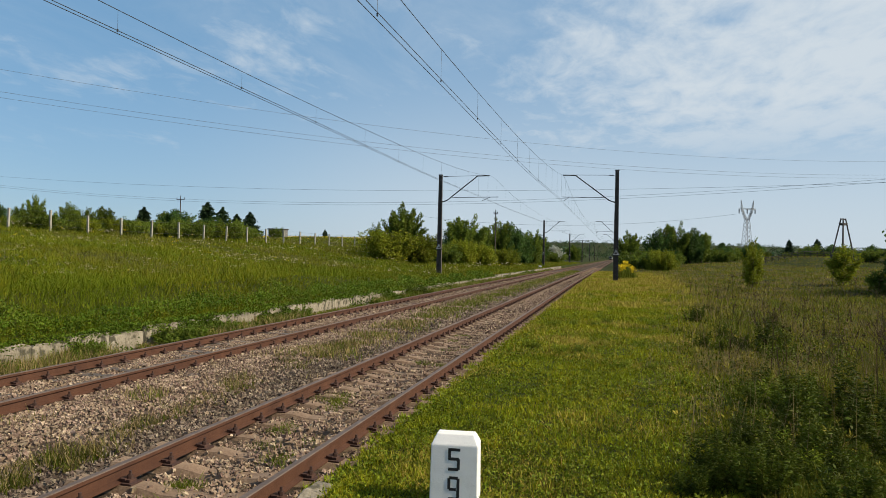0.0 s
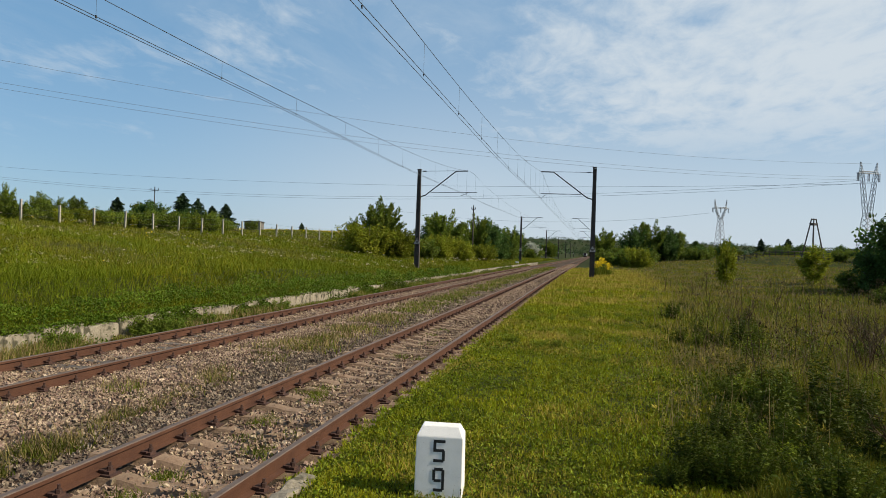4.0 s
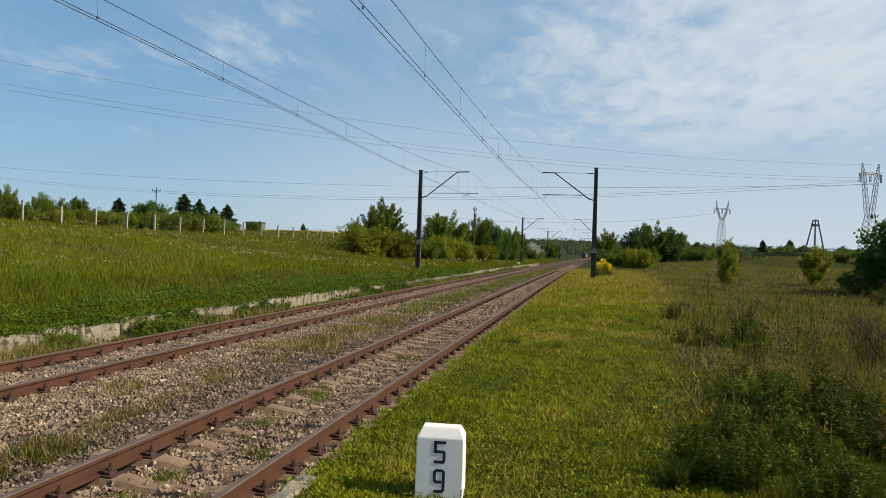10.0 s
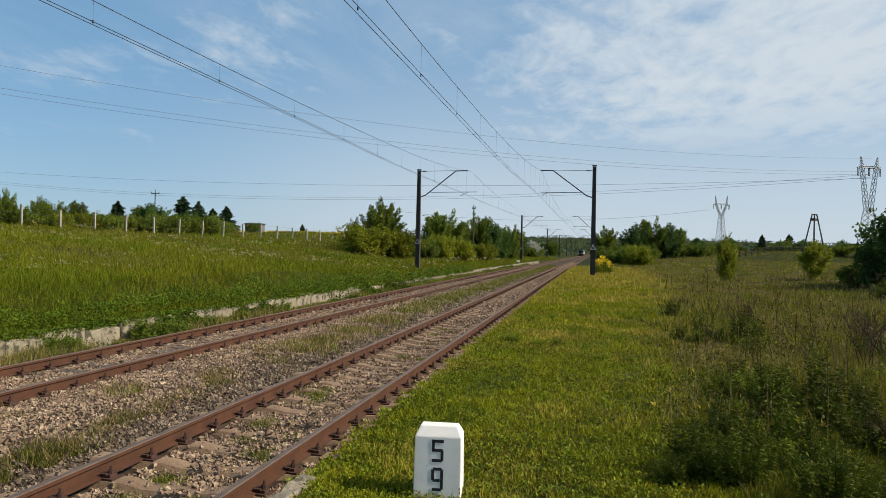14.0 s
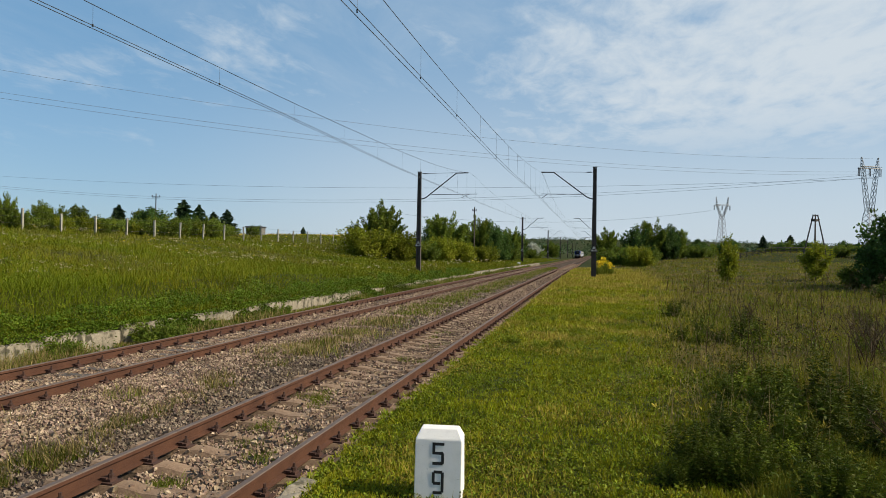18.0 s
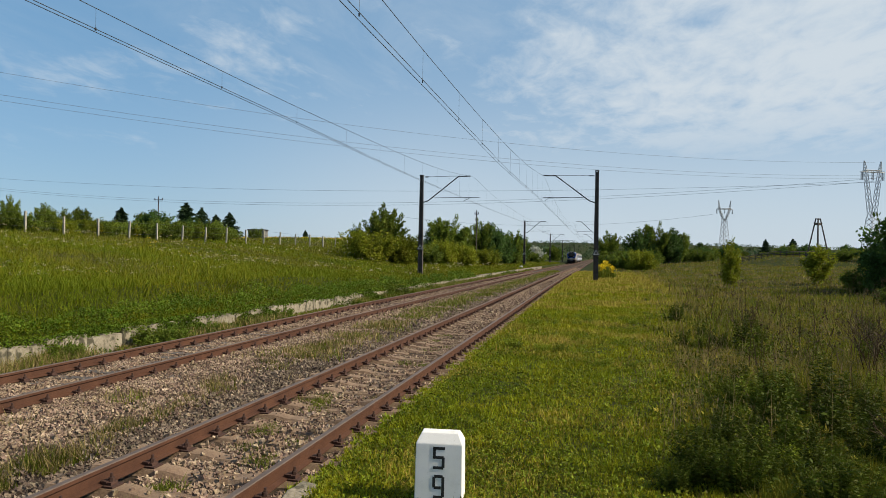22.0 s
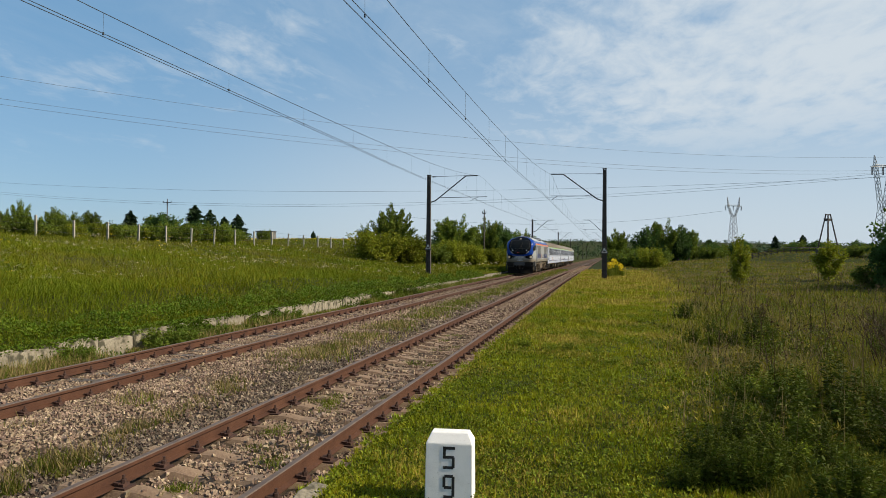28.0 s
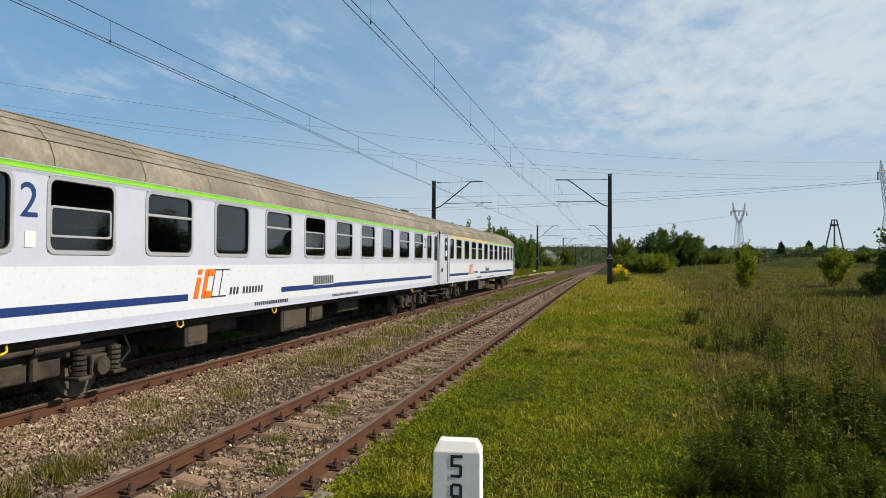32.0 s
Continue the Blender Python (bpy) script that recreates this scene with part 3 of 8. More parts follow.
def mast(x, y, side, height, reach):
    """A catenary mast with its bracket; side: +1 when the bracket points to -x."""
    g = ground_z(x, y)
    t = thing("catenary_mast", pose(x + bend(y), y, g, 0, 0, -heading(y)), "dark steel catenary mast with a bracket arm and warning sign", "catenary mast", "masts along the line")
    h = height - g
    bm = bmesh.new()
    for sx in (-1, 1):
        for z0, z1 in ((-0.4, h),):
            w0, w1 = 0.20, 0.13
            a = box(bm, (-1, -1, 0), (1, 1, 1))
            for v in a:
                up = v.co.z > 0.5
                w = w1 if up else w0
                inner = v.co.x * sx < 0
                v.co = Vector((sx * (w - (0.055 if inner else 0)), v.co.y * (0.10 if up else 0.15), z1 if up else z0))
    part("column", bm, M["mast"], t)
    bm = bmesh.new()
    box(bm, (-0.14, -0.03, -0.3), (0.14, 0.03, h - 0.05))
    part("web", bm, M["mast"], t)
    for k in range(int(h / 0.75)):
        bm = bmesh.new()
        z = 0.4 + 0.75 * k
        w = 0.20 - 0.07 * z / h
        box(bm, (-w + 0.02, -0.155 + 0.05 * z / h, z), (w - 0.02, -0.12 + 0.05 * z / h, z + 0.16), 0.004)
        part("batten", bm, M["mast"], t)
    bm = bmesh.new()
    box(bm, (-0.16, -0.13, h - 0.02), (0.16, 0.13, h + 0.05), 0.01)
    part("cap", bm, M["mast"], t)
    s = -side
    lo, hi = 6.2 - g, 8.26 - g
    bm = bmesh.new()
    tube(bm, [(s * 0.15, 0, lo), (s * 0.55, 0, lo + 0.13), (s * (reach - 0.95), 0, hi), (s * reach, 0, hi + 0.02)], 0.045, 8)
    part("bracket_arm", bm, M["dark_steel"], t)
    bm = bmesh.new()
    tube(bm, [(s * 0.15, 0, hi - 0.02), (s * (reach - 0.9), 0, hi + 0.03)], 0.016)
    part("tie_rod", bm, M["dark_steel"], t)
    bm = bmesh.new()
    for i in range(5):
        cylinder(bm, (s * (0.28 + 0.07 * i), 0, hi - 0.02), (1, 0, 0), 0.055 if i % 2 else 0.035, 0.05, 10)
    part("insulator", bm, M["dark_steel"], t)
    bm = bmesh.new()
    tube(bm, [(s * 0.95, 0, lo + 0.36), (s * (reach + 0.75 * (side < 0)), 0, lo + 0.40)], 0.024)
    part("registration_arm", bm, M["dark_steel"], t)
    bm = bmesh.new()
    tube(bm, [(s * (reach + 0.55 * (side < 0) - 0.5), 0, lo + 0.38), (s * (reach - 0.1 if side > 0 else reach - 0.55), 0, lo + 0.10)], 0.018)
    part("steady_arm", bm, M["dark_steel"], t)
    bm = bmesh.new()
    v = [bm.verts.new(p) for p in ((-0.25, -0.19, 2.05), (0.25, -0.19, 2.05), (0, -0.19, 2.50))]
    bm.faces.new(v)
    bmesh.ops.solidify(bm, geom=bm.faces[:], thickness=0.008)
    sign = part("warning_sign", bm, M["white_paint"], t, "white triangular warning sign")
    bm = bmesh.new()
    for a, b in (((-0.27, 2.03), (0.27, 2.03)), ((0.27, 2.03), (0, 2.53)), ((0, 2.53), (-0.27, 2.03))):
        rod(bm, (a[0], -0.20, a[1]), (b[0], -0.20, b[1]), 0.026, seg=6)
    box(bm, (-0.10, -0.205, 2.13), (0.10, -0.198, 2.24))
    part("sign_border", bm, M["black_paint"], sign)
    bm = bmesh.new()
    box(bm, (-0.45, -0.40, -0.5), (0.45, 0.40, -0.02), 0.04)
    part("foundation", bm, M["concrete"], t)
    return t


for y in MASTS:
    mast(3.86, y, 1, 8.6, 4.05 if y < 60 else 3.6)
    mast(-9.85 if y < 60 else -8.6, y, -1, 8.35, 3.95 if y < 60 else 3.7)


def wire_thing(name, pts, r, label, category, seg=5):
    bm = bmesh.new()
    tube(bm, pts, r, seg)
    return tagged(obj(name, bm, M["wire"]), label, category)


SUPPORTS = [-33.5] + MASTS


def messenger(y, low):
    for a, b in zip(SUPPORTS, SUPPORTS[1:]):
        if y <= b:
            u = (y - (a + b) / 2) / ((b - a) / 2)
            lift = low if a < 0 else 6.9
            return lift + (8.25 - lift) * u * u
    return 8.25


def contact(y, x):
    return 5.70 - (0.06 if x > -1 else 0) + 0.5 * smooth(y, 24, 54)


def overhead(xc, xm, low):
    t = thing("overhead_line", pose(0, 0, 0), "thin dark contact wires hung from a sagging carrier cable", "overhead line", "overhead lines above the tracks")

    def xw(y):
        return xc + (xm - xc) * smooth(y, 20, 54) * smooth(y, 90, 54) + bend(y)

    ys = [-30 + 2.5 * i for i in range(62)] + [125 + 11.0 * i for i in range(31)]
    bm = bmesh.new()
    tube(bm, [(xw(y), y, messenger(y, low)) for y in ys], 0.0075, 5)
    part("carrier_cable", bm, M["wire"], t)
    for dx in (-0.06, 0.06):
        bm = bmesh.new()
        tube(bm, [(xw(y) + dx, y, contact(y, xc)) for y in ys], 0.007, 5)
        part("contact_wire", bm, M["wire"], t)
    y = 10.2 if xc < -1 else 14.2 - 4.1
    while y < 200:
        bm = bmesh.new()
        rod(bm, (xw(y), y, contact(y, xc)), (xw(y), y, messenger(y, low)), 0.003, seg=4)
        box(bm, (xw(y) - 0.01, y - 0.012, contact(y, xc) + 0.0), (xw(y) + 0.01, y + 0.012, contact(y, xc) + 0.05))
        part("dropper", bm, M["wire"], t)
        y += 4.1
    return t


overhead(-4.75, -5.6, 6.08)
overhead(0.0, -0.1, 6.32)


# ---- hectometre stone ----
def hectometre_stone():
    t = thing("hectometre_stone", pose(2.492, 5.02, 0.15, 0, 0, 5), "white painted stone marker with black figures in the grass", "track marker")
    bm = bmesh.new()
    w, d = 0.174, 0.105
    a = box(bm, (-1, -1, 0), (1, 1, 1))
    for v in a:
        up = v.co.z > 0.5
        v.co = Vector((v.co.x * (w - 0.004 if up else w), v.co.y * (d if up else d + 0.035), 0.455 if up else -0.12))
    top = [f for f in bm.faces if all(v.co.z > 0.4 for v in f.verts)]
    r = bmesh.ops.extrude_face_region(bm, geom=top)
    for v in [g for g in r["geom"] if isinstance(g, bmesh.types.BMVert)]:
        v.co = Vector((v.co.x * 0.80, v.co.y * 0.55, 0.525))
    bmesh.ops.delete(bm, geom=top, context="FACES")
    bmesh.ops.bevel(bm, geom=bm.edges[:], offset=0.007, segments=2, affect="EDGES", profile=0.5)
    part("block", bm, M["white_paint"], t)
    seg5 = [((-0.032, 0.425), (0.034, 0.425)), ((-0.033, 0.425), (-0.033, 0.362)), ((-0.033, 0.360), (0.026, 0.360)), ((0.032, 0.352), (0.032, 0.296)), ((0.024, 0.287), (-0.032, 0.287))]
    seg9 = [((-0.022, 0.226), (0.022, 0.226)), ((-0.033, 0.214), (-0.033, 0.156)), ((-0.024, 0.146), (0.010, 0.146)), ((0.033, 0.216), (0.033, 0.092)), ((0.022, 0.080), (-0.026, 0.080))]
    for name, segs in (("figure_5", seg5), ("figure_9", seg9)):
        bm = bmesh.new()
        for (x0, z0), (x1, z1) in segs:
            p, q = Vector((x0, 0, z0)), Vector((x1, 0, z1))
            c, dv = (p + q) / 2, q - p
            ang = math.atan2(dv.z, dv.x)
            yy = -(d + 0.035) + 0.035 * (c.z + 0.12) / 0.575
            m = Matrix.Translation((c.x, yy - 0.001, c.z)) @ Matrix.Rotation(-0.0608, 4, "X") @ Matrix.Rotation(-ang, 4, "Y")
            box(bm, (-dv.length / 2 - 0.009, -0.0008, -0.0105), (dv.length / 2 + 0.0095, 0.0020, 0.0105), 0.0, m)
        part(name.split("_")[0], bm, M["black_paint"], t, "black painted figure " + name[-1])
    return t


hectometre_stone()


# ---- trees and bushes ----
def leaf_cloud(rng, centres, radii, count, size, flat=0.8):
    """Leaf quads spread through clumps, denser at their rims."""
    c = rng.integers(0, len(centres), count)
    v = rng.normal(size=(count, 3))
    v /= np.linalg.norm(v, axis=1)[:, None]
    r = radii[c] * rng.uniform(0.35, 1.0, count) ** 0.45
    p = centres[c] + v * r[:, None] * np.array((1, 1, flat))
    n = v + 0.9 * rng.normal(size=(count, 3)) + np.array((0, 0, 0.35))
    n /= np.linalg.norm(n, axis=1)[:, None]
    a = np.cross(n, rng.normal(size=(count, 3)))
    a /= np.linalg.norm(a, axis=1)[:, None]
    b = np.cross(n, a)
    s = size * rng.uniform(0.6, 1.4, count)[:, None]
    return np.stack([p - a * s, p - b * s * 0.55, p + a * s, p + b * s * 0.55], 1)


def cross_quads(rng, p, d, s, narrow):
    """Leaf quads at p, pointing along d."""
    w = np.cross(d, rng.normal(size=d.shape))
    w /= np.linalg.norm(w, axis=1)[:, None]
    return np.stack([p - d * s, p - w * s * narrow, p + d * s, p + w * s * narrow], 1)


def broadleaf(name, seed, height, spread, leaves, size, mat, label, category, stems=1, low=0.10, arms=80, trunk=0.12, puff=0.17, whips=0.25, rise=0.5):
    """A trunk or several stems, many limbs that end at an uneven outline, and leaves strung along them. Built at the origin."""
    rng = np.random.default_rng(seed)
    t = thing(name, pose(0, 0, 0), label, category)
    az, up = rng.uniform(0, 6.283, arms), rng.uniform(-0.75, 1.0, arms)
    lobes = 1 + 0.24 * np.sin(2 * az + seed) * np.sin(3.1 * up + seed) + 0.16 * np.sin(5 * az + 2 * up + seed)
    reach = rng.uniform(0.72, 1.06, arms) * lobes
    ring = np.sqrt(np.maximum(1 - up**2, 0.02))
    zc = height * (low + (1 - low) * 0.46)
    tip = np.stack([spread * ring * np.cos(az) * reach, spread * ring * np.sin(az) * reach, zc + height * (1 - low) * 0.50 * up * np.minimum(reach, 1.0)], 1)
    whip = rng.uniform(0, 1, arms) < whips
    tip[whip, 2] += rng.uniform(0.03, 0.13, whip.sum()) * height
    tip[:, 2] = np.clip(tip[:, 2], height * low * 0.6 + 0.03, height * rng.uniform(0.93, 1.0, arms))
    root = np.stack([tip[:, 0] * 0.08, tip[:, 1] * 0.08, np.maximum(tip[:, 2] * rise - 0.10 * height * rng.uniform(0, 1, arms), 0.02)], 1)
    sag = np.array((0, 0, -0.12 * height))
    bm = bmesh.new()
    for k in range(stems):
        a = 6.283 * k / stems + 0.7
        p0 = Vector((0.10 * math.cos(a), 0.10 * math.sin(a), -0.15)) if stems > 1 else Vector((0, 0, -0.15))
        p1 = Vector((spread * 0.14 * math.cos(a), spread * 0.14 * math.sin(a), height * 0.42)) if stems > 1 else Vector((0.02 * height, 0, height * 0.42))
        rod(bm, p0, p1, trunk, trunk * 0.65, 7)
        rod(bm, p1, p1 + Vector((0, 0, height * 0.38)), trunk * 0.65, trunk * 0.2, 6)
    for k in range(0, arms, 3):
        mid = (root[k] + tip[k]) / 2 + sag * 0.25
        rod(bm, root[k], mid, trunk * 0.28, trunk * 0.18, 4)
        rod(bm, mid, tip[k], trunk * 0.18, trunk * 0.05, 4)
    tagged(part("stem_tangle" if stems > 3 else "trunk", bm, M["bark"], t), kind="stuff" if stems > 3 else "")
    span = np.linalg.norm(tip - root, axis=1)
    c = rng.choice(arms, leaves, p=span / span.sum())
    s = 1.0 - 0.72 * rng.uniform(0, 1, leaves)
    v = rng.normal(size=(leaves, 3))
    v /= np.linalg.norm(v, axis=1)[:, None]
    fat = puff * spread * rng.uniform(0.6, 1.4, arms)[c] * (1.25 - s * 0.70)
    p = root[c] + (tip - root)[c] * s[:, None] + sag * (s * (1 - s))[:, None] + v * (fat * rng.uniform(0.2, 1, leaves) ** 0.5)[:, None]
    p[:, 2] = np.maximum(p[:, 2], 0.04)
    d = v + 0.8 * rng.normal(size=(leaves, 3)) + np.array((0, 0, -0.15))
    d /= np.linalg.norm(d, axis=1)[:, None]
    quads("crown", cross_quads(rng, p, d, size * rng.uniform(0.7, 1.55, leaves)[:, None], 0.55), mat, t)
    return t


def conifer(seed, height, spread, leaves, size):
    """A spruce of separate whorls, its limbs drooping and turned up at their ends."""
    rng = np.random.default_rng(seed)
    t = thing("spruce", pose(0, 0, 0), "dark pointed spruce tree behind the fence", "conifer")
    bm = bmesh.new()
    rod(bm, (0, 0, -0.2), (0, 0, height * 0.985), 0.13, 0.015, 7)
    part("trunk", bm, M["bark"], t)
    W, A = 17, 8
    whorl, arm = (W * rng.uniform(0, 1, leaves) ** 1.25).astype(int), rng.integers(0, A, leaves)
    length = rng.uniform(0.35, 1.15, (W, A))[whorl, arm]
    zz = ((0.05 + 0.90 * np.arange(W) / W)[:, None] + 0.024 * rng.normal(size=(W, A)))[whorl, arm] + 0.012 * rng.normal(size=leaves)
    a = arm * 6.283 / A + (rng.normal(size=(W, A)) * 0.25)[whorl, arm] + whorl * 1.3
    reach = rng.uniform(0.0, 1, leaves) ** 0.7
    full = spread * (1.02 - zz) ** 0.9 * length + 0.12
    r = full * reach
    wide = 0.16 * full * (1.1 - reach) * rng.normal(size=leaves)
    hang = rng.uniform(0, 1, leaves) * 0.09 * height * (1.1 - zz)
    p = np.stack([r * np.cos(a) - wide * np.sin(a), r * np.sin(a) + wide * np.cos(a), height * zz + full * (0.45 - 0.55 * zz) * (-1.2 * reach + 0.95 * reach**2.2) - hang], 1)
    top = rng.uniform(0, 1, leaves) < 0.03
    p[top] = np.stack([0.05 * rng.normal(size=top.sum()), 0.05 * rng.normal(size=top.sum()), height * rng.uniform(0.9, 1.0, top.sum())], 1)
    d = np.stack([np.cos(a), np.sin(a), rng.uniform(-0.7, 0.2, leaves)], 1) + 0.45 * rng.normal(size=(leaves, 3))
    d /= np.linalg.norm(d, axis=1)[:, None]
    quads("crown", cross_quads(rng, p, d, size * rng.uniform(0.6, 1.5, leaves)[:, None], 0.30), M["needle"], t)
    return t


TREE_A = broadleaf("tree", 21, 6.0, 2.7, 9000, 0.125, M["leaf_mid"], "leafy mid-green tree with an uneven crown beside the line", "tree", 2, 0.04, 75, 0.10, 0.25, 0.22)
TREE_B = broadleaf("tree", 22, 6.0, 2.9, 9000, 0.14, M["leaf_dark"], "dark green broad tree with a dense crown", "tree", 2, 0.02, 85, 0.13, 0.27, 0.12)
TREE_C = broadleaf("tree", 27, 6.0, 2.3, 6000, 0.12, M["leaf_mid"], "fresh green ash tree with open upper branches", "tree", 1, 0.12, 60, 0.10, 0.23, 0.4)
TREE_D = broadleaf("tree", 31, 6.0, 2.7, 11000, 0.115, M["leaf_mid"], "tall green tree with a rounded uneven crown", "tree", 2, 0.10, 55, 0.12, 0.20, 0.15)
BUSH_A = broadleaf("bush", 23, 3.0, 2.2, 8000, 0.085, M["leaf_bright"], "bright yellow-green bush in the meadow", "bush", 4, 0.0, 85, 0.04, 0.22, 0.25, 0.25)
BUSH_B = broadleaf("bush", 24, 2.6, 1.9, 5500, 0.092, M["leaf_mid"], "rounded green bush in rough grass", "bush", 4, 0.0, 70, 0.04, 0.25, 0.2, 0.25)
SHRUB = broadleaf("shrub", 28, 2.6, 1.5, 3600, 0.085, M["leaf_mid"], "loose leafy shrub behind the wire fence", "shrub", 3, 0.0, 60, 0.03, 0.26, 0.3, 0.25)
SAPLING = broadleaf("sapling", 29, 3.2, 0.78, 3600, 0.060, M["leaf_bright"], "slender young tree standing alone in dry grass", "tree", 1, 0.03, 60, 0.025, 0.30, 0.3, 0.62)
BLOSSOM = broadleaf("flowering_bush", 30, 4.0, 2.4, 6000, 0.12, M["blossom"], "bush covered in white blossom beside the track", "bush", 3, 0.02, 60, 0.05)
SPRUCE = conifer(25, 6.0, 2.55, 8500, 0.17)
FIRST = set()


def plant(kind, x, y, top, wide=1.0, turn=0.0, label=""):
    """A tree of that kind whose top reaches the height top over the rails; wide: its breadth against its own shape."""
    base = {"tree": 6.0, "bush": 3.0, "shrub": 2.6, "sapling": 3.2, "flowering_bush": 4.0, "spruce": 6.0}[kind.name.split(".")[0]]
    tall = (top - ground_z(x, y)) / base
    m = pose(x + bend(max(y, 0)), y, ground_z(x, y), 0, 0, turn) @ Matrix.Diagonal((tall * wide, tall * wide, tall, 1))
    if kind.name in FIRST:
        o = copy_thing(kind, m)
        o.matrix_basis = m
    else:
        o = kind
        FIRST.add(kind.name)
        kind.matrix_basis = m
    return tagged(o, label)


# the row along the left side of the line: x, y, top, breadth
for kind, x, y, top, wide, turn in (
    (BUSH_A, -18.9, 68, 4.9, 1.15, 10), (TREE_D, -19.4, 74, 7.7, 0.88, 40), (TREE_C, -22.4, 74, 5.6, 0.7, 80), (BUSH_A, -16.9, 72, 4.6, 0.9, 200), (BUSH_B, -15.2, 78, 3.4, 1.1, 20), (BUSH_B, -16.6, 82, 4.2, 0.9, 120),
    (TREE_D, -16.1, 92, 7.6, 0.95, 130), (TREE_B, -18.2, 99, 7.2, 0.85, 10), (BUSH_A, -13.2, 88, 3.8, 1.0, 70), (BUSH_B, -14.9, 100, 4.4, 1.0, 260), (BUSH_A, -14.6, 86, 4.4, 0.8, 20),
    (TREE_D, -14.9, 112, 8.3, 0.70, 5), (TREE_B, -13.2, 113, 7.9, 0.62, 300), (BUSH_B, -12.5, 106, 3.6, 1.2, 90), (TREE_B, -12.9, 124, 7.3, 0.7, 30), (TREE_A, -17.2, 108, 6.4, 0.8, 30), (BUSH_A, -12.0, 100, 3.4, 1.0, 110),
    (TREE_D, -12.4, 138, 7.4, 0.8, 160), (TREE_B, -12.9, 150, 7.2, 0.8, 250), (BUSH_B, -11.6, 128, 3.6, 1.1, 15), (TREE_A, -14.0, 166, 6.6, 1.0, 15), (BUSH_B, -12.5, 178, 4.0, 1.4, 190),
    (BLOSSOM, -13.6, 196, 5.6, 1.0, 0), (BUSH_B, -14, 215, 4.2, 1.3, 50), (TREE_B, -17, 240, 6.0, 1.1, 70), (TREE_A, -14, 290, 7.5, 1.2, 20), (TREE_B, -16, 340, 8, 1.2, 60)):
    plant(kind, x, y, top, wide, turn)

# behind the fence
for kind, x, y, top, wide, turn in (
    (TREE_C, -35.6, 40, 5.7, 0.70, 0), (SHRUB, -35.1, 41, 4.6, 1.3, 134), (TREE_C, -36.1, 44, 5.3, 0.75, 201), (TREE_D, -40.0, 52, 5.7, 1.0, 268), (TREE_C, -35.6, 43, 5.4, 0.8, 20), (TREE_C, -37.3, 47, 5.3, 0.8, 220), (BUSH_B, -41.5, 58, 5.3, 1.2, 220), (SHRUB, -37.1, 55, 4.7, 1.3, 335),
    (SPRUCE, -44.8, 63.5, 6.4, 1.5, 42), (TREE_B, -41.0, 64, 6.4, 1.3, 109), (TREE_D, -42.6, 65, 6.2, 1.1, 176), (BUSH_A, -35.9, 58, 4.6, 1.0, 243), (BUSH_A, -37.0, 63, 5.0, 1.1, 310), (BUSH_A, -36.6, 66, 5.0, 1.0, 17),
    (BUSH_B, -39.5, 66, 5.4, 1.0, 84), (BUSH_B, -39.0, 70, 5.3, 1.0, 151), (BUSH_B, -36.9, 72, 5.0, 1.1, 218), (SPRUCE, -44.7, 75, 7.8, 1.5, 285), (SPRUCE, -45.1, 79, 7.5, 1.4, 352), (SPRUCE, -44.9, 82, 6.8, 1.5, 59),
    (SPRUCE, -44.1, 84, 7.2, 1.5, 126), (TREE_B, -43.4, 74, 6.2, 0.9, 26), (TREE_A, -43.2, 79, 6.1, 0.9, 226), (BUSH_B, -42.6, 80, 5.4, 1.1, 59), (SHRUB, -46.4, 95, 5.6, 0.9, 193), (SHRUB, -48.2, 100, 5.9, 0.9, 260), (SPRUCE, -53.6, 130, 6.6, 1.2, 327), (BUSH_B, -54.8, 128, 5.4, 1.0, 34), (TREE_A, -38.8, 42, 5.2, 0.7, 101),
    (TREE_B, -38.7, 40, 5.2, 0.6, 168), (TREE_A, -39.0, 47, 5.0, 0.7, 20)):
    plant(kind, x, y, top, wide, turn)

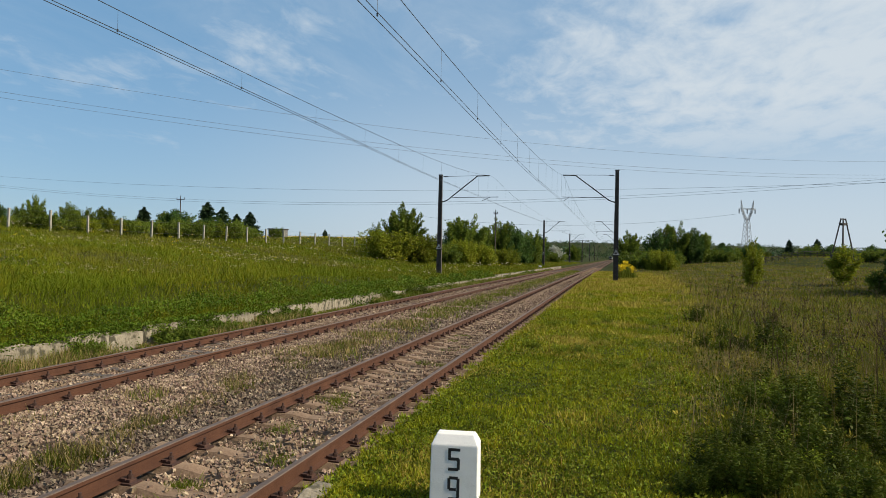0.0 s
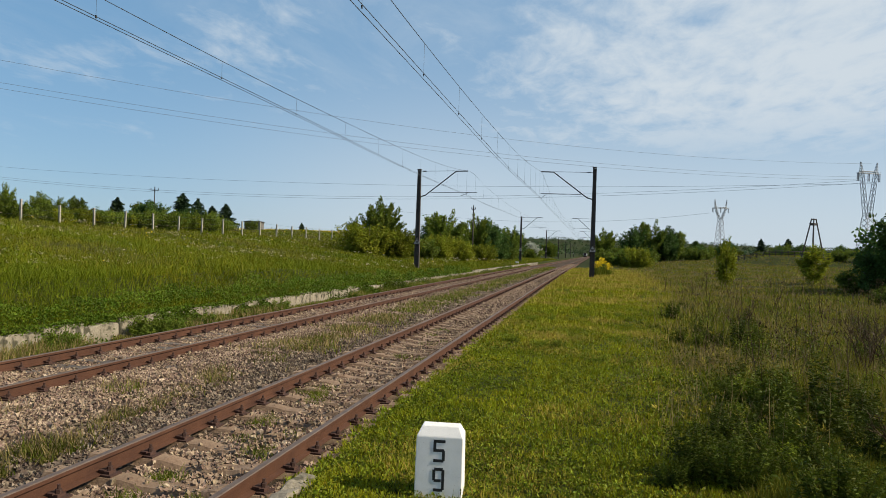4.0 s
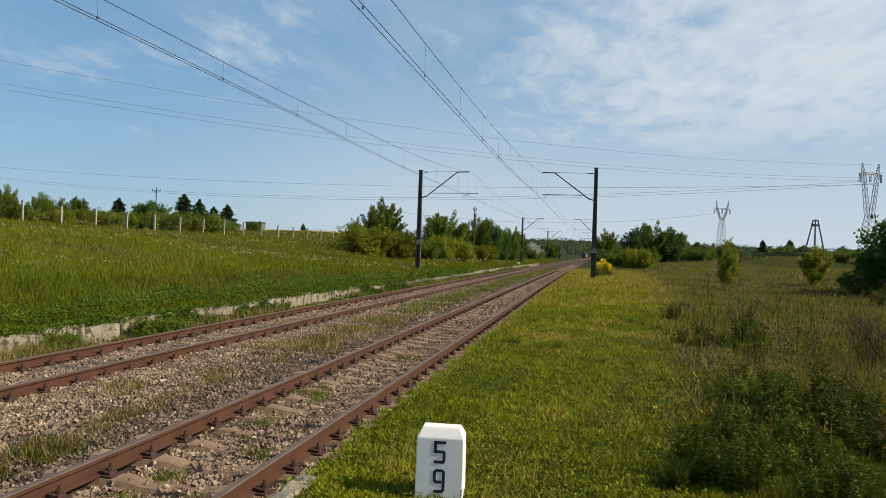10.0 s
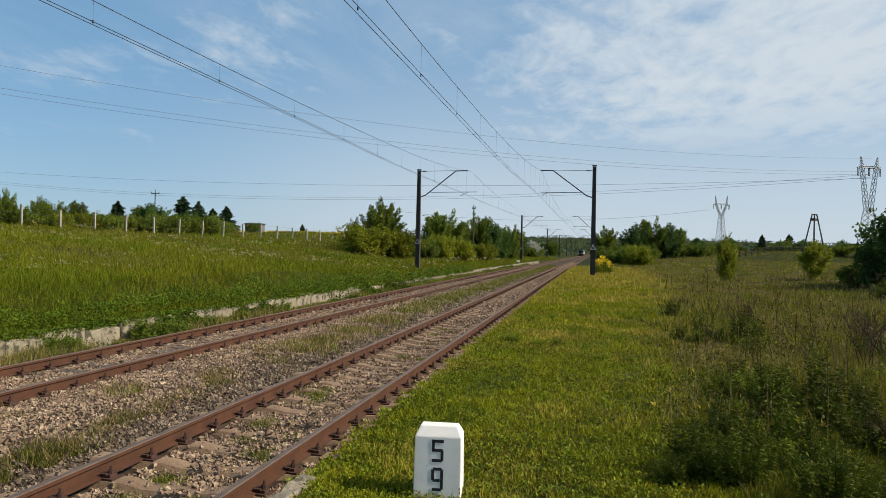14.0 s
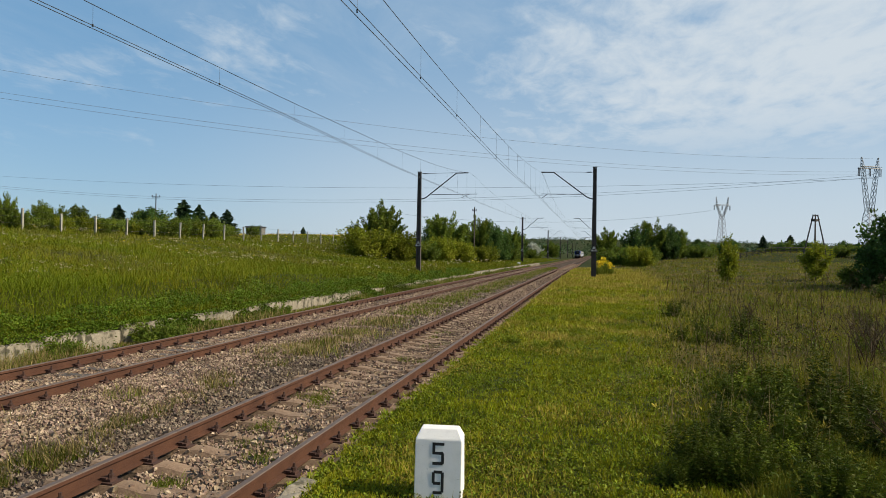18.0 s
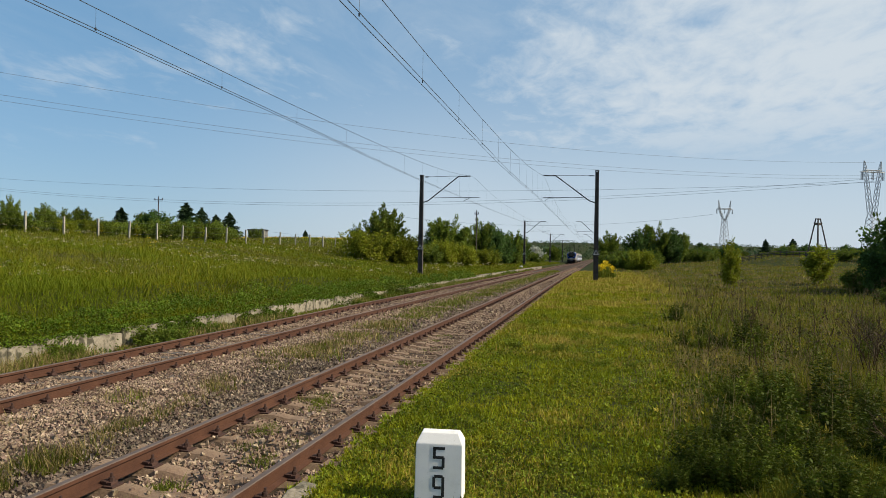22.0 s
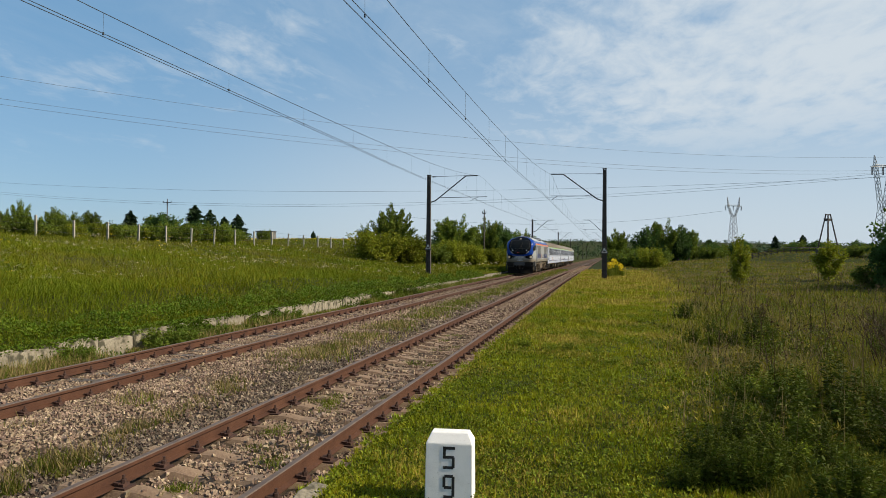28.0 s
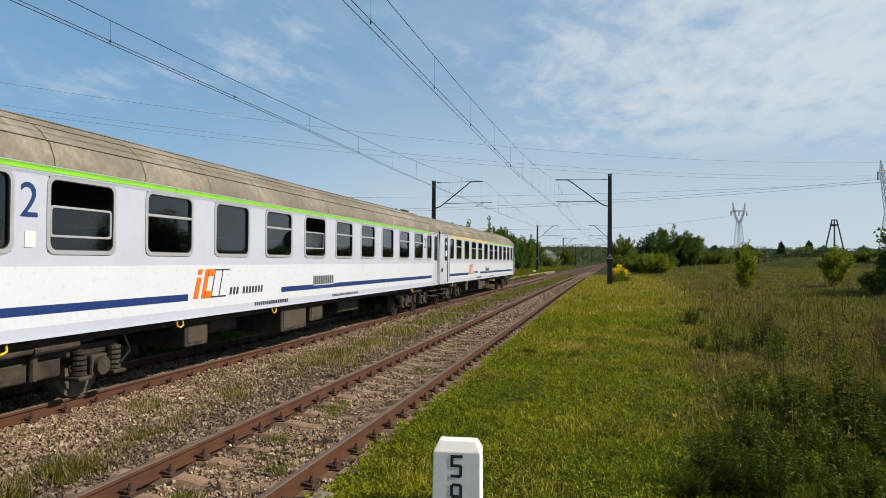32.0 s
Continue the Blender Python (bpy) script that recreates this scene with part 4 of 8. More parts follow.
# right of the line
for kind, x, y, top, wide, turn in (
    (TREE_D, 6.6, 168, 8.6, 0.72, 0), (TREE_B, 12.6, 150, 8.4, 0.85, 10), (TREE_D, 15.4, 152, 10.0, 0.80, 100), (TREE_B, 19.0, 154, 9.2, 0.72, 200), (TREE_D, 21.6, 158, 8.4, 0.7, 290), (BUSH_B, 9.5, 128, 4.6, 1.3, 20), (BUSH_A, 10.8, 112, 3.9, 0.9, 60), (BUSH_B, 7.0, 140, 4.6, 1.3, 60), (BUSH_B, 9.0, 118, 4.2, 1.0, 160), (BUSH_B, 13.4, 130, 4.2, 1.0, 10), (BUSH_B, 24.5, 150, 5.0, 1.2, 10), (TREE_B, 27.2, 165, 6.2, 0.9, 10),
    (BUSH_B, 27, 170, 4.6, 1.5, 0), (BUSH_B, 33, 180, 5.0, 1.5, 80), (TREE_B, 38, 190, 6.6, 1.1, 170), (SPRUCE, 45, 185, 7.4, 1.2, 0), (BUSH_B, 39, 150, 4.3, 1.6, 0), (BUSH_B, 45, 155, 4.6, 1.5, 140), (SPRUCE, 50, 180, 7.4, 1.4, 40), (SPRUCE, 72.5, 172, 9.4, 1.3, 70),
    (BUSH_B, 50, 160, 4.8, 1.5, 30), (BUSH_B, 56, 165, 4.9, 1.5, 100), (BUSH_A, 62, 172, 5.6, 1.3, 10), (BUSH_B, 67, 172, 5.0, 1.5, 220), (TREE_B, 45, 115, 5.0, 1.0, 10), (BUSH_B, 41, 116, 4.2, 1.5, 10), (BUSH_B, 72, 165, 5.0, 1.6, 90), (BUSH_B, 60, 135, 4.3, 1.6, 10), (TREE_B, 50, 112, 5.2, 1.2, 10), (TREE_A, 55, 120, 5.4, 1.2, 10),
    (SAPLING, 12.25, 47, 3.6, 0.78, 0), (SAPLING, 19.2, 53, 3.4, 1.4, 130), (BUSH_B, 30, 72, 2.6, 1.2, 30), (TREE_B, 20.8, 42, 5.4, 1.1, 60), (TREE_B, 23.6, 45, 6.3, 1.1, 160), (TREE_B, 19.4, 41, 3.6, 1.0, 200), (BUSH_B, 18.6, 43, 2.0, 1.3, 80), (BUSH_B, 16.6, 33, 1.35, 1.3, 20), (BUSH_A, 24.5, 47, 2.4, 1.1, 60)):
    plant(kind, x, y, top, wide, turn)
for kind in (TREE_A, TREE_B, TREE_C, TREE_D, BUSH_A, BUSH_B, SHRUB, SAPLING, SPRUCE):
    tagged(kind, group="")


# the far edge of the rough field
er = random.Random(34)
for i in range(30):
    x = 22 + 1.75 * i + er.uniform(-0.8, 0.8)
    y = 150 + er.uniform(0, 26)
    plant((SHRUB, BUSH_B, TREE_B)[i % 3], x, y, 4.9 + 0.01 * (y - 150) + er.uniform(-0.9, 0.9) + (0.6 if i % 3 == 2 else 0), er.uniform(0.9, 1.5), er.uniform(0, 360))


# a hedge of shrubs behind the fence
hr = random.Random(33)
for i in range(44):
    u = i / 43
    y = 36 + 30 * u
    plant((SHRUB, BUSH_B, SHRUB, BUSH_A)[i % 4], -34.9 + 1.8 * u - hr.uniform(0, 1.6), y + hr.uniform(-0.5, 0.5), 4.05 + 0.85 * u + hr.uniform(-0.3, 0.45), hr.uniform(0.8, 1.3), hr.uniform(0, 360))
# low growth by the platform wall
for x, y, top, wide in ((-6.05, 13.9, 0.48, 1.0), (-6.0, 14.35, 0.38, 1.1), (-6.25, 16.3, 0.30, 1.0), (-6.1, 34.5, 0.55, 0.9), (-6.6, 33.6, 0.75, 0.7), (-6.25, 11.4, 0.35, 0.8), (-6.3, 21.0, 0.35, 0.9)):
    plant(BUSH_B, x, y, top, wide, 40 * x, "small dark shrub growing out of the platform wall")


def far_woods():
    """Woods on the far hills, as clumps of leaves."""
    rng = np.random.default_rng(31)
    n = 1900
    y = rng.uniform(420, 2450, n)
    x = rng.uniform(-0.75, 0.62, n) * y
    keep = np.abs(x) > np.where(y > 900, 4, 30)
    x, y = x[keep], y[keep]
    z = heights(x, y)
    c = np.stack([x + bends(y), y, z + 4.0], 1)
    r = rng.uniform(4, 7.5, len(c))
    return tagged(quads("far_woods", leaf_cloud(rng, c, r, 110000, 1.25, 0.9), M["wood_far"]), "distant green woods along the horizon", "woods", kind="stuff")


far_woods()


# ---- grass ----
def blades(rng, x, y, h, w, lean, sink=0.02, blunt=False):
    """Tapered, bent blades of grass at many places."""
    n = len(x)
    z = heights(x, y) - sink
    a = rng.uniform(0, 6.283, n)
    root = np.stack([x + bends(y), y, z], 1)
    side = np.stack([np.cos(a), np.sin(a), 0 * a], 1) * (w / 2)[:, None]
    b = rng.uniform(0, 6.283, n)
    tip = root + np.stack([np.cos(b) * lean * h, np.sin(b) * lean * h, h * np.sqrt(np.maximum(1 - lean**2, 0.05))], 1)
    if blunt:
        return np.stack([root - side, root + side, tip + side * 0.22, tip - side * 0.22], 1)
    return np.stack([root - side * 1.15, root + side * 1.15, tip], 1)


def rosettes(rng, x, y, r, leaves, wide, lift, up=0.0):
    """Low plants of leaves that spread from one root."""
    n = len(x)
    root = np.repeat(np.stack([x + bends(y), y, heights(x, y) + up - 0.01], 1), leaves, 0)
    size = np.repeat(r, leaves) * rng.uniform(0.5, 1.15, n * leaves)
    a, e = rng.uniform(0, 6.283, n * leaves), rng.uniform(0.05, 1.0, n * leaves) * lift
    d = np.stack([np.cos(a) * np.cos(e), np.sin(a) * np.cos(e), np.sin(e)], 1)
    w = np.stack([-np.sin(a), np.cos(a), 0.45 * rng.normal(size=n * leaves)], 1) * (size * wide)[:, None]
    p = root + d * size[:, None]
    return np.stack([p - d * size[:, None] * 0.75, p - w, p + d * size[:, None], p + w], 1)


def far_log(rng, n, a, b):
    return np.exp(rng.uniform(math.log(a), math.log(b), n))


def patches(x, y, s, seed):
    """Smooth patchy values from 0 to 1."""
    r = np.random.default_rng(seed)
    v = 0
    for k in range(5):
        a, b, c = r.normal(size=2), r.uniform(0, 6.3), r.normal(size=2)
        v = v + np.sin((a[0] * x + a[1] * y) * s + b) * np.cos((c[0] * x + c[1] * y) * s * 1.7 + b)
    return np.clip(0.5 + 0.28 * v, 0, 1)


def lawn_edge(y):
    return 3.9 + 0.080 * np.minimum(y, 40) + 0.25 * np.sin(1.3 * y) + 0.18 * np.sin(2.9 * y + 1)


def grow(name, pts, mat, label, category="grass"):
    return tagged(quads(name, pts, mat), label, category, kind="stuff")


def grasses():
    rng = np.random.default_rng(41)
    # the short grass of the old platform, ragged towards the field
    n = 250000
    y = far_log(rng, n, 2.6, 90)
    x = EDGE_R + 0.08 + rng.uniform(0, 1, n) * (lawn_edge(y) + 0.66 - EDGE_R) + np.abs(rng.normal(0, 0.012, n)) * y
    p = patches(x, y, 1.3, 1)
    tuft = patches(x, y, 5.5, 101) * patches(x, y, 9.0, 102) ** 0.5
    h = (0.034 + 0.050 * p * rng.uniform(0.3, 1, n) + 0.10 * tuft * rng.uniform(0.4, 1, n)) * (1 + 0.030 * np.clip(y - 12, 0, 40))
    w = 0.0045 + 0.0011 * y
    dry = patches(x, y, 0.8, 5) + 0.25 * rng.normal(size=n) + 0.006 * y - 0.03 * np.clip(12 - y, 0, 10) > 0.90
    grow("lawn_grass", blades(rng, x[~dry], y[~dry], h[~dry], w[~dry], rng.uniform(0.2, 0.97, (~dry).sum())), M["grass_lawn"], "short bright green grass and clover beside the track")
    grow("dry_lawn_grass", blades(rng, x[dry], y[dry], h[dry] * 1.3, w[dry], rng.uniform(0.2, 0.95, dry.sum())), M["grass_straw"], "yellowed short grass beside the track")
    # its ragged edge over the ballast's shoulder
    n = 26000
    y = far_log(rng, n, 2.6, 70)
    x = 1.185 - 0.29 * rng.uniform(0, 1, n) ** 1.5 * (0.35 + 0.9 * patches(y, 0 * y, 2.3, 118))
    pts = blades(rng, x, y, 0.04 + 0.10 * rng.uniform(0, 1, n) ** 2, 0.005 + 0.0011 * y, rng.uniform(0.2, 0.95, n))
    pts[:, :, 2] += 0.14
    grow("edge_grass", pts, M["grass_lawn"], "green grass creeping over the edge of the ballast")
    n = 2600
    y = far_log(rng, n, 2.8, 22)
    x = 1.185 - 0.26 * rng.uniform(0, 1, n) ** 1.5 * (0.35 + 0.9 * patches(y, 0 * y, 2.3, 118))
    grow("edge_herbs", rosettes(rng, x, y, 0.012 + 0.034 * rng.uniform(0, 1, n) ** 2, 7, 0.30, 1.25, 0.17), M["clover"], "small leafy herbs along the edge of the ballast", "herbs")
    # small leafy plants all over it, thick close to the stone
    n = 22000
    y = far_log(rng, n, 2.8, 26)
    x = EDGE_R + rng.uniform(0, 1, n) * (lawn_edge(y) + 0.9 - EDGE_R)
    keep = patches(x, y, 1.9, 109) + 0.3 * rng.normal(size=n) > 0.22 + 0.016 * y
    x, y = x[keep], y[keep]
    n = len(x)
    r = (0.006 + 0.013 * rng.uniform(0, 1, n) ** 3) * (1 + 0.03 * y)
    grow("leafy_herbs", rosettes(rng, x, y, r, 6, 0.40, 1.2, 0.02 + 0.05 * patches(x, y, 5.5, 101) * rng.uniform(0, 1, n)), M["clover"], "small leafy herbs among the short grass", "herbs")
    # broad leaves of clover, and dark ones under the tall growth
    n = 110000
    y = far_log(rng, n, 2.6, 24)
    x = EDGE_R + 0.02 + rng.uniform(0, 1, n) * (0.30 * y + 3.6 - EDGE_R)
    tall = np.clip((x - lawn_edge(y) + 0.2) / 1.4, 0, 1)
    keep = patches(x, y, 1.1, 9) + 0.28 * rng.normal(size=n) > 0.34 + 0.012 * y
    x, y, tall = x[keep], y[keep], tall[keep]
    n = len(x)
    lump = 0.25 + 1.5 * patches(x, y, 7.5, 103) * patches(x, y, 4.0, 104) ** 0.5
    c = np.stack([x + bends(y), y, heights(x, y) + (0.012 + 0.075 * (1 + 4.0 * tall * patches(x, y, 1.3, 11))) * lump * rng.uniform(0.1, 1, n)], 1)
    d = rng.normal(size=(n, 3)) + np.array((0, 0, 0.35))
    d /= np.linalg.norm(d, axis=1)[:, None]
    leaf = cross_quads(rng, c, d, (rng.uniform(0.008, 0.019, n) * (1 + 0.9 * tall) + 0.0004 * y)[:, None], 0.5)
    high = tall > 0.25
    grow("clover", leaf[~high], M["clover"], "low clover leaves among the short grass", "clover")
    grow("undergrowth", leaf[high], M["leaf_weed"], "dark leafy undergrowth of the rough field", "weeds")
    # rough field right of the lawn
    n = 230000
    y = far_log(rng, n, 5.2, 150)
    x = lawn_edge(y) - 0.5 + (rng.uniform(0, 1, n) ** 1.1) * (0.46 * y + 1.5) - np.abs(rng.normal(0, 0.010, n)) * y
    edge = np.clip((x - lawn_edge(y) + 0.4) / 1.6, 0.12, 1)
    p = patches(x, y, 0.55, 3)
    h = (0.14 + 0.40 * p * rng.uniform(0.3, 1, n)) * edge * np.where(y > 60, 1.2, 1.0) * (0.40 + 1.05 * patches(x, y, 3.2, 105) * patches(x, y, 5.5, 106) ** 0.5 + 0.1) * np.clip(0.35 + 0.065 * y, 0.6, 1) * np.clip(1.45 - 0.018 * y, 0.6, 1)
    w = 0.0045 + 0.0009 * y
    kind = patches(x, y, 0.5, 14) + 0.30 * rng.normal(size=n) + 0.004 * np.minimum(y, 60) - 0.02 * np.clip(12 - y, 0, 8)
    for lo, hi, mat, label in ((-9, 0.56, "grass_rough", "tall dark green rough grass in the field"), (0.56, 1.02, "grass_olive", "olive rough grass in the field"), (1.02, 9, "grass_dry", "tall dry brownish grass stems in the field")):
        k = (kind >= lo) & (kind < hi)
        grow("field_grass", blades(rng, x[k], y[k], h[k] * (1.25 if mat == "grass_dry" else 1), w[k] * (0.7 if mat == "grass_dry" else 1), rng.uniform(0.08, 0.85, k.sum())), M[mat], label)
    # leafy herbs in the rough field, in clumps
    n = 11000
    y = far_log(rng, n, 6.2, 60)
    x = lawn_edge(y) - 0.2 + rng.uniform(0, 1, n) ** 1.2 * (0.42 * y + 1.0)
    keep = patches(x, y, 1.5, 111) + 0.22 * rng.normal(size=n) > 0.46 + 0.004 * y
    x, y = x[keep], y[keep]
    n = len(x)
    r = (0.016 + 0.034 * rng.uniform(0, 1, n) ** 2) * (1 + 0.022 * y)
    up = (0.03 + 0.30 * patches(x, y, 2.1, 112) * rng.uniform(0, 1, n)) * np.clip((x - lawn_edge(y) + 0.4) / 1.2, 0.15, 1)
    fresh = rng.uniform(0, 1, n) < 0.5
    for k, mat, label in ((fresh, "grass_olive", "olive leafy herbs in the rough field"), (~fresh, "leaf_weed", "dark leafy herbs in the rough field")):
        grow("field_herbs", rosettes(rng, x[k], y[k], r[k], 11, 0.17, 1.4, up[k]), M[mat], label, "herbs")
    # pale seeding stems that stand above the rest
    n = 3600
    y = far_log(rng, n, 6.4, 60)
    x = lawn_edge(y) - 0.6 + rng.uniform(0, 1, n) ** 1.1 * (0.44 * y + 1.2)
    keep = patches(x, y, 0.9, 113) + 0.2 * rng.normal(size=n) > 0.42
    x, y = x[keep], y[keep]
    n = len(x)
    stem = blades(rng, x, y, rng.uniform(0.25, 0.75, n) * np.clip((x - lawn_edge(y) + 0.9) / 1.4, 0.3, 1), 0.003 + 0.0005 * y, rng.uniform(0.05, 0.6, n), blunt=True)
    d = stem[:, 2] - stem[:, 0]
    d /= np.linalg.norm(d, axis=1)[:, None]
    ear = cross_quads(rng, stem[:, 2:].mean(axis=1), d, (0.022 + 0.0012 * y)[:, None], 0.16)
    grow("seed_stems", np.concatenate([stem, ear]), M["grass_dry"], "pale seeding grass stems above the rough field", "grass")
    # meadow on the left bank
    n = 330000
    y = far_log(rng, n, 6.0, 210)
    x = EDGE_L + 0.02 - (rng.uniform(0, 1, n) ** 1.35) * np.minimum(1.12 * y, 30)
    p = patches(x, y, 0.4, 6)
    h = (0.14 + 0.26 * p * rng.uniform(0.3, 1, n)) * (0.45 + 0.95 * patches(x, y, 2.2, 107) * patches(x, y, 4.1, 114) ** 0.5 + 0.1) * np.clip(0.55 + (EDGE_L - x) * 0.4, 0.55, 1) * (1 + 0.002 * y)
    w = 0.004 + 0.0008 * y
    kind = patches(x, y, 0.25, 17) + 0.28 * rng.normal(size=n) + 0.10 + 0.010 * (EDGE_L - x)
    for lo, hi, mat, label in ((-9, 0.62, "grass_meadow", "lush green meadow grass on the bank"), (0.62, 1.12, "grass_fresh", "fresh yellow-green meadow grass on the bank"), (1.12, 9, "grass_seed", "pale seeding grass on the bank")):
        k = (kind >= lo) & (kind < hi)
        grow("meadow_grass", blades(rng, x[k], y[k], h[k] * (1.15 if mat == "grass_seed" else 1), w[k], rng.uniform(0.1, 0.92, k.sum())), M[mat], label)
    # leafy herbs of the meadow
    n = 15000
    y = far_log(rng, n, 7.0, 90)
    x = EDGE_L - 0.1 - rng.uniform(0, 1, n) ** 1.4 * np.minimum(1.1 * y, 28)
    keep = patches(x, y, 0.8, 115) + 0.25 * rng.normal(size=n) > 0.40
    x, y = x[keep], y[keep]
    n = len(x)
    r = (0.016 + 0.022 * rng.uniform(0, 1, n)) * (1 + 0.030 * y)
    up = 0.08 + 0.26 * patches(x, y, 2.2, 107) * rng.uniform(0.2, 1, n)
    fresh = patches(x, y, 0.5, 116) + 0.3 * rng.normal(size=n) > 0.5
    for k, mat, label in ((fresh, "grass_fresh", "yellow-green leafy herbs of the meadow"), (~fresh, "grass_meadow", "dark green leafy herbs of the meadow")):
        grow("meadow_herbs", rosettes(rng, x[k], y[k], r[k], 9, 0.24, 1.4, up[k]), M[mat], label, "herbs")
    # weeds along the foot of the left wall and between the tracks
    n = 90000
    y = far_log(rng, n, 5.0, 110)
    x = np.where(rng.uniform(0, 1, n) < 0.5, EDGE_L + 0.05 + rng.uniform(0, 1, n) ** 1.4 * 0.75, rng.normal(-2.45, 0.42, n))
    keep = (patches(x * 0.6, y, 0.9, 22) > np.where(x < -4, 0.28, np.clip(0.78 - 0.017 * y, 0.2, 1))) & (x < -1.35) & ((x > -3.7) | (x < -5.62))
    x, y = x[keep], y[keep]
    n = len(x)
    h = rng.uniform(0.06, 0.34, n) * np.where(x < -4, 1.2, 0.75) * np.where((x < -4) & (((y > 11.9) & (y < 14.5)) | ((y > 20.5) & (y < 28))), 0.45, 1)
    pts = blades(rng, x, y, h, 0.006 + 0.0013 * y, rng.uniform(0.1, 0.7, n))
    pts[:, :, 2] += 0.13
    k = rng.uniform(0, 1, n) < np.where(y < 22, 0.45, 0.8)
    grow("track_weeds", pts[k], M["grass_rough2"], "green weeds growing in the ballast", "weeds")
    grow("dry_track_weeds", pts[~k], M["grass_dry"], "dry straw-coloured tufts growing in the ballast", "weeds")
    # grass round the place where the viewer stands and behind
    n = 60000
    y = rng.uniform(-9, 2.8, n)
    x = EDGE_R - 0.05 + rng.uniform(0, 1, n) * 9.0
    h = (0.05 + 0.08 * patches(x, y, 1.3, 1) * rng.uniform(0.3, 1, n)) * (1 + 2.2 * np.clip((x - 4.4) / 1.5, 0, 1))
    pts = blades(rng, x, y, h, np.full(n, 0.011), rng.uniform(0.1, 0.8, n))
    low = x < 4.6
    grow("lawn_grass", pts[low], M["grass_lawn"], "short bright green grass and clover beside the track")
    grow("field_grass", pts[~low], M["grass_rough"], "tall dark green rough grass in the field")
    n = 30000
    y = rng.uniform(-9, 7.0, n)
    x = EDGE_L + 0.02 - rng.uniform(0, 1, n) * 8.0
    grow("meadow_grass", blades(rng, x, y, rng.uniform(0.15, 0.4, n), np.full(n, 0.016), rng.uniform(0.05, 0.6, n)), M["grass_meadow"], "lush green meadow grass on the bank")
    # a belt of nettles on the bank above the wall
    n = 34000
    y = far_log(rng, n, 7.0, 60)
    deep = 1.2 * (0.25 + 0.65 * patches(y, 0 * y, 0.6, 31)) * np.clip(1.5 - y / 60, 0.5, 1)
    x = EDGE_L + 0.07 - deep * rng.uniform(0, 1, n) ** 1.2
    tall = 0.22 + 0.32 * patches(x, y, 1.1, 33)
    c = np.stack([x + bends(y), y, np.maximum(heights(x, y), 0.16) + tall * rng.uniform(0.0, 1, n) ** 0.7 * np.where(x > EDGE_L - 0.12, 0.5, 1)], 1)
    d = rng.normal(size=(n, 3)) + np.array((0, 0, -0.3))
    d /= np.linalg.norm(d, axis=1)[:, None]
    grow("nettles", cross_quads(rng, c, d, (rng.uniform(0.012, 0.026, n) + 0.0007 * y)[:, None], 0.5), M["nettle"], "dark green nettles along the top of the platform wall", "weeds")
    # growth that hides stretches of the wall
    n = 26000
    y = np.concatenate([rng.uniform(15.2, 20.4, n // 2), rng.normal(11.5, 0.22, n // 12), rng.normal(15.3, 0.35, n // 6), rng.uniform(29.5, 31, n // 12), rng.uniform(8, 60, n // 6), rng.uniform(22, 110, n // 2)])
    y = y[(y < 22) | (patches(y, 0 * y, 0.35, 119) > 0.42)]
    n = len(y)
    out = rng.uniform(0, 1, n)
    x = EDGE_L + 0.02 + 0.75 * out**1.3
    z = -0.22 + (0.15 + 0.48 * patches(y, 0 * y, 1.7, 36) + np.where(abs(y - 15.3) < 0.7, 0.25, 0)) * (1 - 0.75 * out) * rng.uniform(0.1, 1.0, n)
    d = rng.normal(size=(n, 3)) + np.array((0, 0, 0.3))
    d /= np.linalg.norm(d, axis=1)[:, None]
    grow("wall_weeds", cross_quads(rng, np.stack([x + bends(y), y, z], 1), d, (rng.uniform(0.016, 0.036, n) + 0.0006 * y)[:, None], 0.42), M["nettle"], "leafy weeds growing against the platform wall", "weeds")
    # dead stalks with dark seed heads over the rough field
    n = 300
    y = far_log(rng, n, 8.5, 45)
    x = lawn_edge(y) + 0.7 + rng.uniform(0, 1, n) * (0.40 * y)
    h = rng.uniform(0.55, 1.25, n)
    pts = [blades(rng, x, y, h, 0.006 + 0.0007 * y, rng.uniform(0.02, 0.35, n), blunt=True)]
    head = pts[0][:, 2:].mean(axis=1)
    for k in range(9):
        s = (0.010 + 0.0006 * y) * rng.uniform(0.5, 1.3, n)
        d = rng.normal(size=(n, 3))
        d /= np.linalg.norm(d, axis=1)[:, None]
        off = rng.normal(size=(n, 3)) * np.array((0.035, 0.035, 0.02)) * (1 + 0.02 * y)[:, None]
        pts.append(cross_quads(rng, head + off, d, s[:, None], 0.6))
    for k in range(4):
        u = rng.uniform(0.4, 0.9, n)[:, None]
        o = pts[0][:, :2].mean(axis=1) * (1 - u) + head * u
        d = rng.normal(size=(n, 3)) * np.array((1, 1, 0.2)) + np.array((0, 0, 0.9))
        d /= np.linalg.norm(d, axis=1)[:, None]
        ln = rng.uniform(0.05, 0.16, n)[:, None]
        pts.append(cross_quads(rng, o + d * ln, d, ln, 0.035))
    grow("dead_stalks", np.concatenate(pts), M["stalk"], "dry brown stalks with dark seed heads in the field", "weeds")
    # a ragged line of dry and green tufts beside the near track
    n = 120
    cy = 4.4 + 16 * rng.uniform(0, 1, n) ** 1.2
    cx = -1.72 - 0.075 * (cy - 5).clip(-1, 9) + 0.16 * rng.normal(size=n)
    size = rng.uniform(0.4, 1.0, n) * np.where(rng.uniform(0, 1, n) < 0.25, 1.5, 0.8)
    i = rng.integers(0, n, 15000)
    x, y = cx[i] + 0.10 * size[i] * rng.normal(size=15000), cy[i] + 0.14 * size[i] * rng.normal(size=15000)
